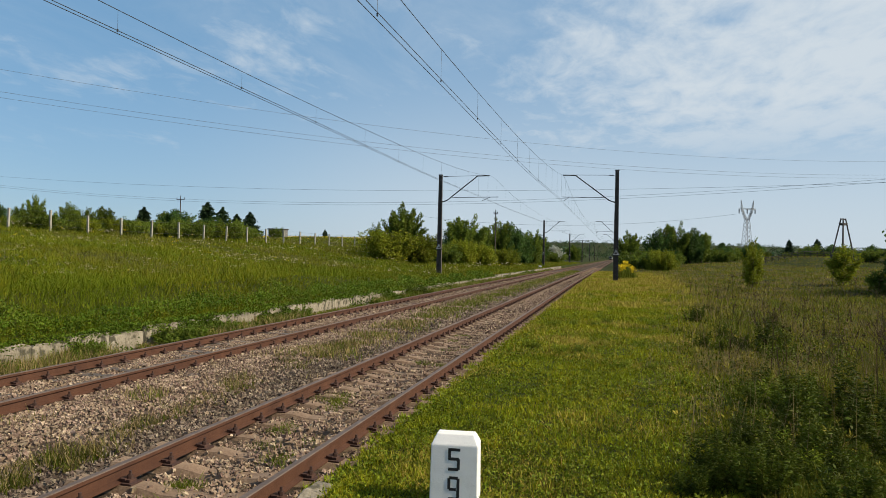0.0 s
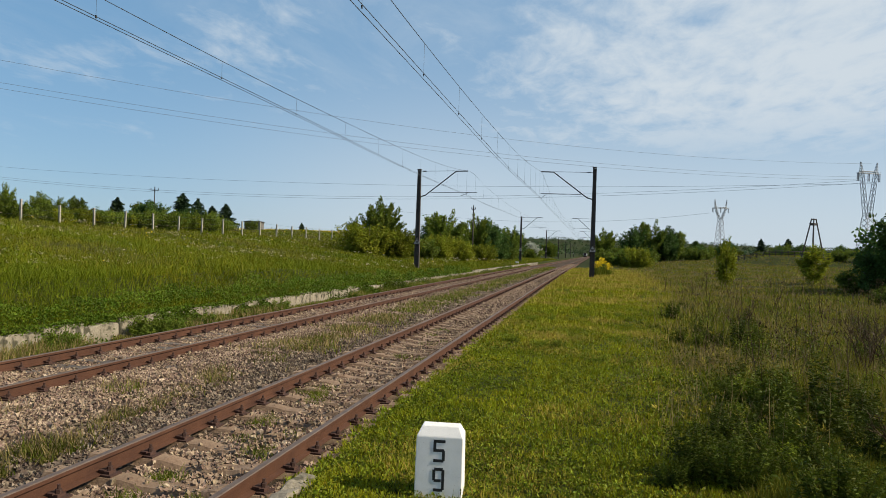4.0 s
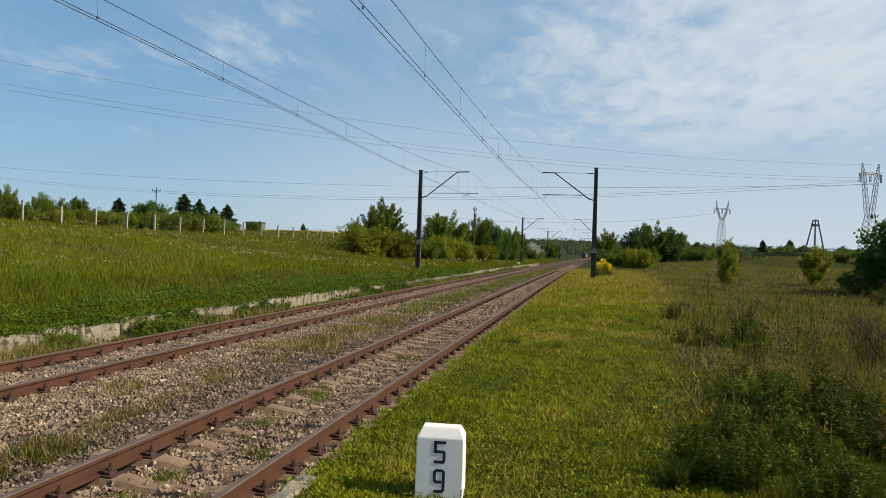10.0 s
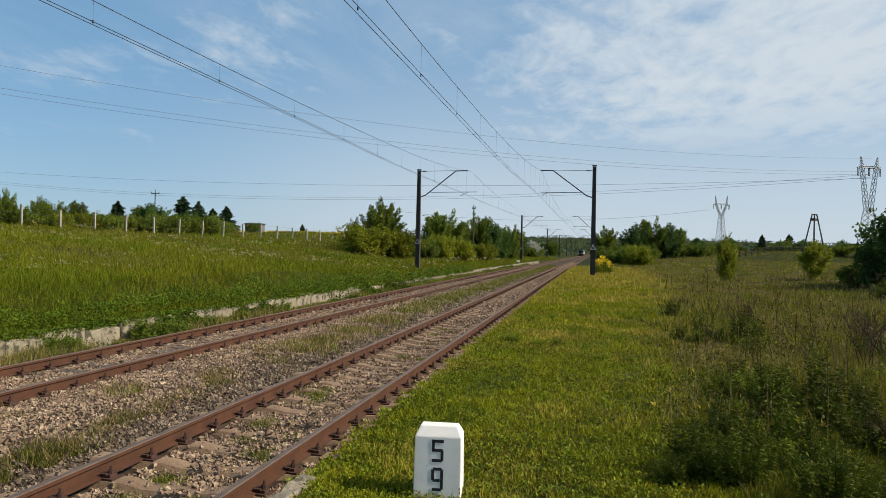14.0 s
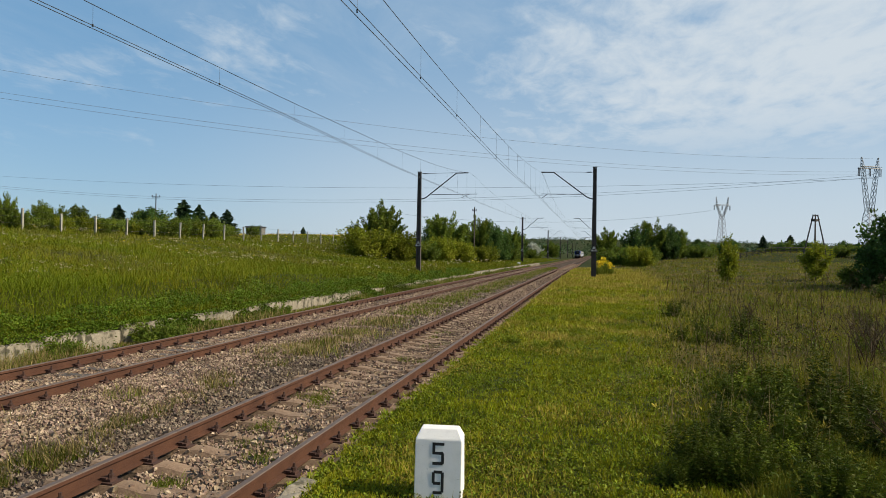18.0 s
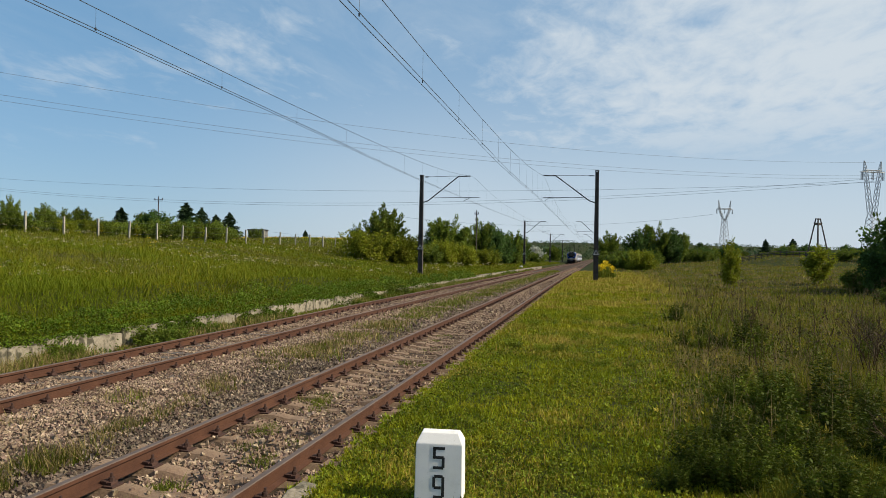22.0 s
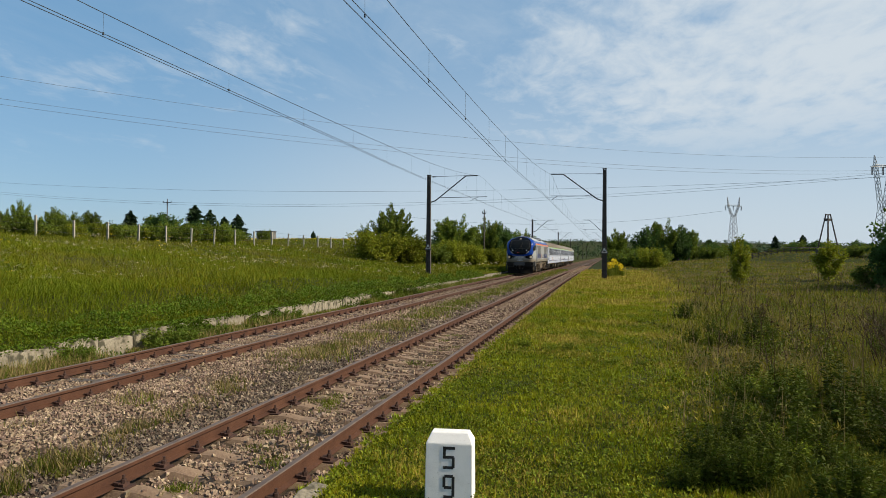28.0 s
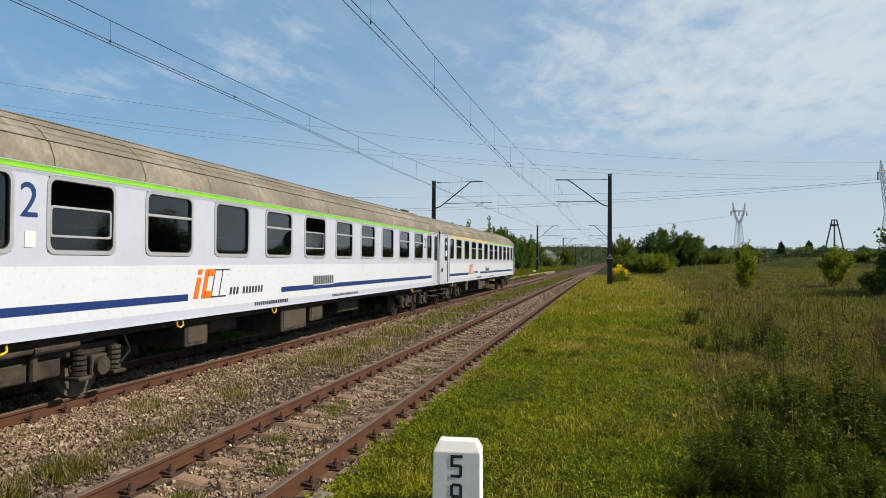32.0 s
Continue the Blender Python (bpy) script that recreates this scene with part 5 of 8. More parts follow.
    pts = blades(rng, x, y, (0.05 + 0.20 * rng.uniform(0, 1, 15000) ** 1.5) * size[i], np.full(15000, 0.008) + 0.0006 * y, rng.uniform(0.15, 0.9, 15000))
    pts[:, :, 2] += 0.15
    k = rng.uniform(0, 1, 15000) < (0.25 + 0.5 * rng.uniform(0, 1, n))[i]
    grow("track_tufts", pts[k], M["grass_rough2"], "green tufts along the near track", "weeds")
    grow("dry_track_tufts", pts[~k], M["grass_dry"], "dry straw tufts along the near track", "weeds")
    # small tufts between the sleepers of the near track
    t = rng.uniform(0, 1, (26, 2))
    cx, cy = -0.55 + 1.1 * t[:, 0], 4.2 + 16 * t[:, 1] ** 1.5
    i = rng.integers(0, 26, 4200)
    x, y = cx[i] + 0.09 * rng.normal(size=4200), cy[i] + 0.09 * rng.normal(size=4200)
    pts = blades(rng, x, y, rng.uniform(0.03, 0.12, 4200), np.full(4200, 0.010), rng.uniform(0.3, 0.9, 4200))
    pts[:, :, 2] += 0.15
    grow("sleeper_weeds", pts, M["grass_rough2"], "small green weeds between the sleepers", "weeds")
    # flowers
    for mat, count, label, seed, size in (("flower_white", 3000, "white umbels dotted over the meadow", 51, 0.006), ("flower_yellow", 120, "small yellow flowers in the meadow", 52, 0.008)):
        y = far_log(rng, count, 12, 110)
        x = EDGE_L - 1.5 - rng.uniform(0, 1, count) * np.minimum(1.0 * y, 28)
        keep = patches(x, y, 0.35, seed) > (0.66 if seed == 51 else 0.58)
        x, y = x[keep], y[keep]
        n = len(x)
        c = np.stack([x + bends(y), y, heights(x, y) + rng.uniform(0.35, 0.62, n)], 1)
        s = (size + 0.00045 * y)[:, None]
        pts = []
        for k in range(6):
            d = rng.normal(size=(n, 3)) * 0.5 + np.array((0, -0.4, 1))
            a = np.cross(d, rng.normal(size=(n, 3)))
            a /= np.linalg.norm(a, axis=1)[:, None]
            b = np.cross(d, a)
            b /= np.linalg.norm(b, axis=1)[:, None]
            o = c + rng.normal(size=(n, 3)) * np.array((0.05, 0.05, 0.02))
            pts.append(np.stack([o - a * s, o - b * s, o + a * s, o + b * s], 1))
        grow("meadow_flowers", np.concatenate(pts), M[mat], label, "flowers")


grasses()


def weed(seed, height, spread, stems, leaves, size, mat, label):
    """Upright stems from one root with narrow leaves along them."""
    rng = np.random.default_rng(seed)
    t = thing("weed", pose(0, 0, 0), label, "weed")
    az, out = rng.uniform(0, 6.283, stems), spread * np.sqrt(rng.uniform(0, 1, stems))
    foot = np.stack([0.45 * out * np.cos(az), 0.45 * out * np.sin(az), 0 * az - 0.03], 1)
    tip = np.stack([out * np.cos(az), out * np.sin(az), height * rng.uniform(0.6, 1.0, stems) * (1.05 - 0.3 * out / spread)], 1)
    bm = bmesh.new()
    for k in range(stems):
        rod(bm, foot[k], tip[k], 0.005, 0.002, 4)
    tagged(part("stem_tangle", bm, M["leaf_weed"], t), kind="stuff")
    c = rng.integers(0, stems, leaves)
    s = rng.uniform(0.15, 1.02, leaves)
    a = rng.uniform(0, 6.283, leaves)
    d = np.stack([np.cos(a), np.sin(a), rng.uniform(-0.35, 0.75, leaves)], 1)
    d /= np.linalg.norm(d, axis=1)[:, None]
    ln = size * rng.uniform(0.6, 1.3, leaves) * (1.15 - 0.55 * s)
    p = foot[c] + (tip - foot)[c] * s[:, None] + d * ln[:, None]
    quads("foliage", cross_quads(rng, p, d, ln[:, None], 0.26), mat, t)
    return t


WEEDS = [weed(61, 0.80, 0.34, 14, 1100, 0.050, M["leaf_weed"], "dark leafy weed among tall grass"), weed(62, 0.60, 0.36, 18, 1200, 0.042, M["clover"], "bushy green weed among tall grass"), weed(63, 1.0, 0.30, 11, 900, 0.048, M["leaf_weed"], "tall dark weed with narrow leaves")]
THICKET = weed(65, 0.85, 0.50, 30, 3600, 0.044, M["leaf_weed"], "dense dark thicket of leafy weeds")
THICKETS = ((4.75, 6.50, 0.64), (4.45, 6.05, 0.62), (4.72, 5.85, 0.60), (4.25, 5.75, 0.36), (5.0, 6.25, 0.5), (5.3, 5.35, 0.66), (5.8, 14.6, 0.42), (6.3, 15.0, 0.5), (7.0, 15.6, 0.42))
for i, (x, y, k) in enumerate(THICKETS):
    m = pose(x, y, ground_z(x, y) - 0.02, 0, 0, 70 * i) @ Matrix.Diagonal((k, k, k, 1))
    if i == 0:
        THICKET.matrix_basis = m
        tagged(THICKET, group="weed thickets")
    else:
        copy_thing(THICKET, m).matrix_basis = m
wr = random.Random(64)
spots = [(5.45, 6.3), (5.9, 5.7), (4.95, 6.6), (6.4, 6.6), (5.0, 7.0), (5.3, 6.8), (5.2, 7.5), (5.7, 6.7), (4.85, 7.5), (6.1, 7.0), (5.9, 6.1), (6.1, 5.9), (6.25, 6.3), (5.7, 14.6), (6.0, 15.0), (5.4, 14.9), (6.3, 14.5), (5.9, 15.5), (6.6, 14.9), (7.3, 10.6), (7.6, 11.0)]
for i in range(72):
    if i < len(spots):
        x, y = spots[i]
        s = wr.uniform(0.45, 0.75)
    else:
        y = 6.5 * (26 / 6.5) ** wr.random()
        x = 4.75 + 0.05 * y + (wr.random() ** 1.2) * (0.40 * y - 0.4)
        s = wr.uniform(0.5, 1.0) * (0.75 if x < 5.4 else 1.0)
    m = pose(x, y, ground_z(x, y) - 0.02, 0, 0, wr.uniform(0, 360)) @ Matrix.Diagonal((s, s, s, 1))
    k = WEEDS[i % 3]
    if i < 3:
        k.matrix_basis = m
        tagged(k, group="weeds in the rough field")
    else:
        copy_thing(k, m).matrix_basis = m


for i in range(34):
    y = 11 * (42 / 11) ** wr.random()
    x = 2.0 + (0.9 + 0.07 * y) * wr.random() * 1.6
    k = wr.uniform(0.22, 0.42) * (1 + 0.008 * y)
    m = pose(x + bend(y), y, ground_z(x, y) - 0.02, 0, 0, wr.uniform(0, 360)) @ Matrix.Diagonal((k * 1.3, k * 1.3, k, 1))
    copy_thing(WEEDS[1], m).matrix_basis = m


def dry_shrub(x, y, height, seed):
    """A dead shrub of bare forked twigs."""
    rnd = random.Random(seed)
    t = thing("dry_shrub", pose(x, y, ground_z(x, y)), "bare dead shrub of thin brown twigs in tall grass", "shrub")
    bm = bmesh.new()

    def fork(p, d, ln, r, depth):
        q = p + d * ln
        rod(bm, p, q, r, r * 0.6, 4)
        if depth:
            for _ in range(3):
                e = (d + Vector((rnd.uniform(-0.7, 0.7), rnd.uniform(-0.7, 0.7), rnd.uniform(-0.1, 0.4)))).normalized()
                fork(p + d * ln * rnd.uniform(0.5, 1.0), e, ln * rnd.uniform(0.45, 0.75), r * 0.6, depth - 1)

    for _ in range(6):
        fork(Vector((rnd.uniform(-0.1, 0.1), rnd.uniform(-0.1, 0.1), -0.03)), Vector((rnd.uniform(-0.6, 0.6), rnd.uniform(-0.6, 0.6), 1)).normalized(), height * 0.45, 0.011, 3)
    tagged(part("stem_tangle", bm, M["stalk"], t), kind="stuff")
    return t


dry_shrub(8.1, 12.6, 1.5, 81)
dry_shrub(8.7, 13.2, 1.3, 82)
dry_shrub(6.35, 6.6, 0.8, 83)
dry_shrub(7.2, 17.5, 1.1, 84)


# ---- fence, poles, power lines ----
def wire_fence():
    t = thing("wire_fence", pose(0, 0, 0), "grey concrete posts with thin wire along the meadow", "fence")
    tops = []
    rnd = random.Random(71)
    for i in range(-1, 26):
        x, y = -34.0 + 0.14 * 3.0 * i, 39.7 + 3.0 * i
        z = ground_z(x, y)
        m = pose(x + bend(y), y, z, rnd.uniform(-2, 2), rnd.uniform(-2, 2), 0)
        bm = bmesh.new()
        box(bm, (-0.065, -0.065, -0.3), (0.065, 0.065, 1.45 + rnd.uniform(-0.05, 0.05)), 0.012, m)
        part("post", bm, M["post"], t)
        tops.append(m)
    for z in (0.45, 0.9, 1.35):
        bm = bmesh.new()
        tube(bm, [m @ Vector((0.07, 0, z)) for m in tops], 0.006, 4)
        part("strand", bm, M["wire"], t)
    return t


def shed(x, y, w, d, h):
    z = ground_z(x, y)
    t = thing("shed", pose(x, y, z, 0, 0, 8), "small grey shed with a flat roof", "shed")
    bm = bmesh.new()
    box(bm, (-w / 2, -d / 2, -0.2), (w / 2, d / 2, h), 0.02)
    part("wall", bm, M["shed"], t)
    bm = bmesh.new()
    box(bm, (-w / 2 - 0.15, -d / 2 - 0.15, h), (w / 2 + 0.15, d / 2 + 0.15, h + 0.12), 0.02)
    part("roof", bm, M["mast"], t)
    bm = bmesh.new()
    box(bm, (-0.45, -d / 2 - 0.02, 0), (0.45, -d / 2, h * 0.8))
    part("door", bm, M["mast"], t)


def low_pole(x, y, top, label, wide=0.75):
    z = ground_z(x, y)
    t = thing("utility_pole", pose(x + bend(max(y, 0)), y, z), label, "utility pole", "utility poles")
    bm = bmesh.new()
    rod(bm, (0, 0, -0.3), (0, 0, top - z), 0.11, 0.075, 10)
    part("pole", bm, M["mast"], t)
    bm = bmesh.new()
    box(bm, (-wide, -0.06, top - z - 0.5), (wide, 0.06, top - z - 0.4), 0.01)
    part("crossarm", bm, M["dark_steel"], t)
    for x in (-0.93 * wide, 0, 0.93 * wide):
        bm = bmesh.new()
        cylinder(bm, (x, 0, top - z - 0.28 + (0.3 if x == 0 else 0)), (0, 0, 1), 0.06, 0.26, 8)
        part("insulator", bm, M["dark_steel"], t)


def lattice_leg(bm, a0, a1, w0, w1, n, r):
    """A square lattice column from a0 to a1, w0 wide below and w1 above."""
    a0, a1 = Vector(a0), Vector(a1)
    corner = lambda k, u: a0 + (a1 - a0) * u + Vector((((-1, 1, 1, -1)[k]) * (w0 + (w1 - w0) * u) / 2, ((-1, -1, 1, 1)[k]) * (w0 + (w1 - w0) * u) / 2, 0))
    for k in range(4):
        rod(bm, corner(k, 0), corner(k, 1), r * 1.4, seg=4)
        for i in range(n):
            rod(bm, corner(k, i / n), corner((k + 1) % 4, (i + 1) / n), r, seg=4)
            rod(bm, corner((k + 1) % 4, i / n), corner(k, (i + 1) / n), r, seg=4)


def pylon(x, y, arm, top, spread, waist, label):
    """A forked lattice pylon: body to the waist, two horns, a crossarm with insulators."""
    z = ground_z(x, y)
    t = thing("power_pylon", pose(x, y, z, 0, 0, 25), label, "power pylon", "lattice power pylons")
    h = arm - z
    bm = bmesh.new()
    lattice_leg(bm, (0, 0, -0.5), (0, 0, waist * h), 4.2, 1.7, 9, 0.06)
    part("body", bm, M["lattice"], t, "grey steel lattice body")
    for s in (-1, 1):
        bm = bmesh.new()
        lattice_leg(bm, (s * 0.5, 0, waist * h), (s * spread * 0.62, 0, h), 0.9, 0.7, 7, 0.05)
        part("fork", bm, M["lattice"], t)
        bm = bmesh.new()
        lattice_leg(bm, (s * spread * 0.62, 0, h), (s * spread * 0.74, 0, top - z), 0.7, 0.15, 4, 0.04)
        part("horn", bm, M["lattice"], t)
    bm = bmesh.new()
    for zz in (0, 0.6):
        for dy in (-0.35, 0.35):
            rod(bm, (-spread * (1.0 if zz == 0 else 0.7), dy, h + zz * 0.8), (spread * (1.0 if zz == 0 else 0.7), dy, h + zz * 0.8), 0.07, seg=4)
    for i in range(10):
        u0, u1 = -spread + 2 * spread * i / 10, -spread + 2 * spread * (i + 1) / 10
        rod(bm, (u0, 0.35, h), (u1, -0.35, h + 0.45), 0.04, seg=4)
    part("crossarm", bm, M["lattice"], t)
    for x in (-spread * 0.95, 0, spread * 0.95):
        bm = bmesh.new()
        for dx in (-0.18, 0.18):
            rod(bm, (x + dx, 0, h), (x + dx, 0, h - 2.0), 0.09, seg=6)
        part("insulator", bm, M["dark_steel"], t)


def wooden_tower(x, y, top):
    z = ground_z(x, y)
    h = top - z
    t = thing("pole_tower", pose(x, y, z, 0, 0, 30), "dark wooden four-legged pole tower above the bushes", "power pole")
    for sx, sy in ((-1, -1), (1, -1), (1, 1), (-1, 1)):
        bm = bmesh.new()
        rod(bm, (sx * 1.25, sy * 1.25, -0.3), (sx * 0.2, sy * 0.2, h), 0.11, 0.085, 8)
        part("leg", bm, M["mast"], t)
    for zz, w in ((0.90, 0.75), (0.99, 0.5)):
        bm = bmesh.new()
        box(bm, (-w, -0.08, h * zz - 0.08), (w, 0.08, h * zz + 0.08), 0.01)
        part("crossarm", bm, M["mast"], t)
    bm = bmesh.new()
    box(bm, (-0.35, -0.35, h * 0.86), (0.35, 0.35, h * 0.90), 0.01)
    part("cap", bm, M["mast"], t)


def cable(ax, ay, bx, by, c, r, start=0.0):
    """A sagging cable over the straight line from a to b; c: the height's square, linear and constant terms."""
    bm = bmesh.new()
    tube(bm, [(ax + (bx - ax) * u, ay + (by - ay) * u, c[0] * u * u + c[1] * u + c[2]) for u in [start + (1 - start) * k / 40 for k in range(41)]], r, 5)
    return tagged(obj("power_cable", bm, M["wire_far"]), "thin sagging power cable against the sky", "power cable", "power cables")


def rail_fence():
    t = thing("rail_fence", pose(0, 0, 0), "dark wooden rail fence on a low bank", "fence")
    ts = []
    for i in range(15):
        x, y = 25.5 + 0.95 * i, 121.0
        z = ground_z(x, y)
        bm = bmesh.new()
        box(bm, (x - 0.06 + bend(y), y - 0.06, z - 0.3), (x + 0.06 + bend(y), y + 0.06, z + 0.95), 0.01)
        part("post", bm, M["mast"], t)
        ts.append((x + bend(y), y, z))
    for h in (0.35, 0.60, 0.85):
        bm = bmesh.new()
        tube(bm, [(x, y - 0.08, z + h) for x, y, z in ts], 0.045, 4)
        part("rail_bar", bm, M["mast"], t)


def marker_post(x, y, top):
    z = ground_z(x, y)
    t = thing("marker_post", pose(x + bend(y), y, z), "small white marker post in the grass by the wall", "marker post")
    bm = bmesh.new()
    box(bm, (-0.22, -0.12, -0.2), (0.22, 0.12, top - z), 0.04)
    part("post", bm, M["white_paint"], t)


marker_post(-7.3, 105, 0.62)
wire_fence()
shed(-51.8, 108, 2.6, 2.4, max(1.5, 5.75 - ground_z(-51.8, 108)))
low_pole(-66.0, 100, 10.7, "dark pole with a crossarm behind the trees")
low_pole(-13.4, 100, 8.6, "slim dark pole among the trackside trees", 0.28)
pylon(72.3, 190, 24.6, 27.4, 3.4, 0.52, "grey forked lattice pylon behind dark trees")
pylon(62.8, 330, 25.0, 29.0, 4.2, 0.78, "distant grey forked lattice pylon")
wooden_tower(36.2, 110, 8.35)
rail_fence()
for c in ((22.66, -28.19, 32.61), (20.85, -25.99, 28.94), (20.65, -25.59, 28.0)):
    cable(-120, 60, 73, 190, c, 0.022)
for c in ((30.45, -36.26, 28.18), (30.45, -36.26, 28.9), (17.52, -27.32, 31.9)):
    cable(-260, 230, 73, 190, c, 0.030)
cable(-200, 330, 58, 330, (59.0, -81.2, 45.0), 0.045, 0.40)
# a strip of yellow rape far behind the fence
n = 6000
rng = np.random.default_rng(75)
rx, ry = rng.uniform(-75, -40, n), rng.uniform(125, 150, n)
grow("rape_field", blades(rng, rx, ry, np.full(n, 1.1), np.full(n, 0.35), rng.uniform(0, 0.3, n)), M["flower_yellow"], "yellow strip of flowering rape behind the fence", "crop field")
# yellow flowers by the mast, on leafy stems
n = 260
clump = rng.integers(0, 3, n)
rx, ry = np.array((4.35, 4.75, 5.2))[clump] + rng.normal(0, 0.14, n), np.array((59, 60, 61.5))[clump] + rng.normal(0, 0.2, n)
pts = blades(rng, rx, ry, np.full(n, 0.13), np.full(n, 0.13), rng.uniform(0.2, 0.9, n), blunt=True)
pts[:, :, 2] += (np.array((0.75, 1.05, 0.6))[clump] + rng.uniform(0.0, 0.55, n))[:, None]
grow("yellow_flowers", pts, M["flower_yellow"], "clump of yellow flowers beside the mast", "flowers")
n = 900
clump = rng.integers(0, 3, n)
rx, ry = np.array((4.35, 4.75, 5.2))[clump] + rng.normal(0, 0.16, n), np.array((59, 60, 61.5))[clump] + rng.normal(0, 0.2, n)
grow("flower_stems", blades(rng, rx, ry, np.array((1.1, 1.4, 0.95))[clump] * rng.uniform(0.5, 1, n), np.full(n, 0.05), rng.uniform(0, 0.3, n)), M["grass_rough2"], "green stems under the yellow flowers", "weeds")


# ---- train ----
TRAIN = {
    "coach_grey": material("light_grey_paint", ((0.366, 0.409, 0.528), (0.408, 0.454, 0.581)), 1.2, 14.0, 0.32, 0, 0.02, spots=((0.416, 0.420, 0.440), 2.5, -0.06)),
    "coach_white": material("white_coach_paint", ((0.486, 0.533, 0.631), (0.525, 0.568, 0.672)), 1.2, 14.0, 0.30, 0, 0.02),
    "coach_roof": material("dusty_roof", ((0.109, 0.099, 0.083), (0.154, 0.142, 0.117), (0.248, 0.231, 0.202)), 0.7, 9.0, 0.8, 0, 0.1),
    "brown_roof": material("sooty_brown_roof", ((0.055, 0.042, 0.030), (0.115, 0.092, 0.066), (0.16, 0.13, 0.098)), 0.5, 7.0, 0.8, 0, 0.1),
    # dusty paint, its colour also lowered for the shade beneath the coach
    "box_paint": material("dusty_shaded_box_paint", ((0.034, 0.026, 0.018), (0.062, 0.049, 0.035)), 2.0, 20.0, 0.8, 0, 0.1),
    "roof_joint": plain("roof_joint", (0.07, 0.06, 0.045), 0.8),
    "blue": plain("blue_paint", (0.012, 0.031, 0.145), 0.3),
    "loco_blue": material("glossy_blue_paint", ((0.003, 0.028, 0.19), (0.005, 0.037, 0.24)), 1.0, 12.0, 0.22, 0, 0.0, spec=0.2),
    "green": plain("lime_paint", (0.200, 0.511, 0.031), 0.35),
    "yellow": plain("yellow_paint", (0.640, 0.428, 0.026), 0.35),
    "orange": plain("orange_paint", (0.624, 0.140, 0.013), 0.35),
    "loco_grey": material("silver_grey_paint", ((0.245, 0.262, 0.272), (0.290, 0.306, 0.318)), 0.8, 10.0, 0.36, 0.0, 0.02, spec=0.2),
    "loco_roof": material("dusty_white_roof", ((0.228, 0.248, 0.271), (0.298, 0.326, 0.368)), 0.8, 8.0, 0.6, 0, 0.05),
    "dirt": material("dusty_frame_paint", ((0.052, 0.037, 0.021), (0.088, 0.063, 0.037), (0.150, 0.109, 0.064)), 1.5, 18.0, 0.8, 0, 0.2),
    "frame_grey": material("dark_grey_skirt", ((0.036, 0.041, 0.041), (0.060, 0.061, 0.063)), 1.5, 18.0, 0.6, 0, 0.05),
    # oily dark gear, darkened further to paint in the underframe's shadow
    "running": material("oily_shaded_gear", ((0.014, 0.012, 0.011), (0.033, 0.028, 0.024), (0.066, 0.055, 0.046)), 4.0, 40.0, 0.75, 0.0, 0.3, spec=0.25),
    # black paint, deepened so the colour holds the shade below the nose too
    "black_frame": material("black_shaded_frame", ((0.005, 0.005, 0.006), (0.012, 0.011, 0.010)), 4.0, 40.0, 0.75, 0.0, 0.1, spec=0.2),
    "wheel": material("steel_wheel", ((0.072, 0.062, 0.053), (0.128, 0.111, 0.097)), 4.0, 40.0, 0.6, 0.4, 0.1),
    "black": plain("black_rubber", (0.010, 0.010, 0.011), 0.6),
    "mask": plain("black_gloss", (0.006, 0.007, 0.009), 0.16, spec=0.10),
    "trim": plain("aluminium_trim", (0.440, 0.461, 0.502), 0.4, 0.5),
    "steel": plain("bright_handrail", (0.480, 0.503, 0.546), 0.35, 0.6),
    # one low colour for every inner surface; the dimness indoors is painted in
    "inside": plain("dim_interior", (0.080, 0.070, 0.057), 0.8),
    "seat": plain("seat_cloth", (0.040, 0.058, 0.123), 0.9),
    "wood": plain("wood_panel", (0.264, 0.181, 0.088), 0.6),
    "mesh": material("grille_mesh", ((0.085, 0.084, 0.080), (0.130, 0.128, 0.122)), 2.0, 160.0, 0.6, 0.2, 0.5),
    "mesh_blue": material("blue_grille_mesh", ((0.018, 0.025, 0.075), (0.028, 0.041, 0.114)), 2.0, 160.0, 0.6, 0.2, 0.5),
    "lamp": glow("dim_lamp", (0.10, 0.085, 0.06), 1.4),
    "paper": plain("notice_paper", (0.600, 0.610, 0.616), 0.7),
    "red": plain("red_paint", (0.440, 0.033, 0.026), 0.5),
    "ink": plain("dark_lettering", (0.024, 0.029, 0.044), 0.5),
    "bar_white": plain("white_lettering", (0.576, 0.602, 0.651), 0.5),
    "tow_yellow": plain("yellow_hook_paint", (0.600, 0.412, 0.018), 0.5),
}


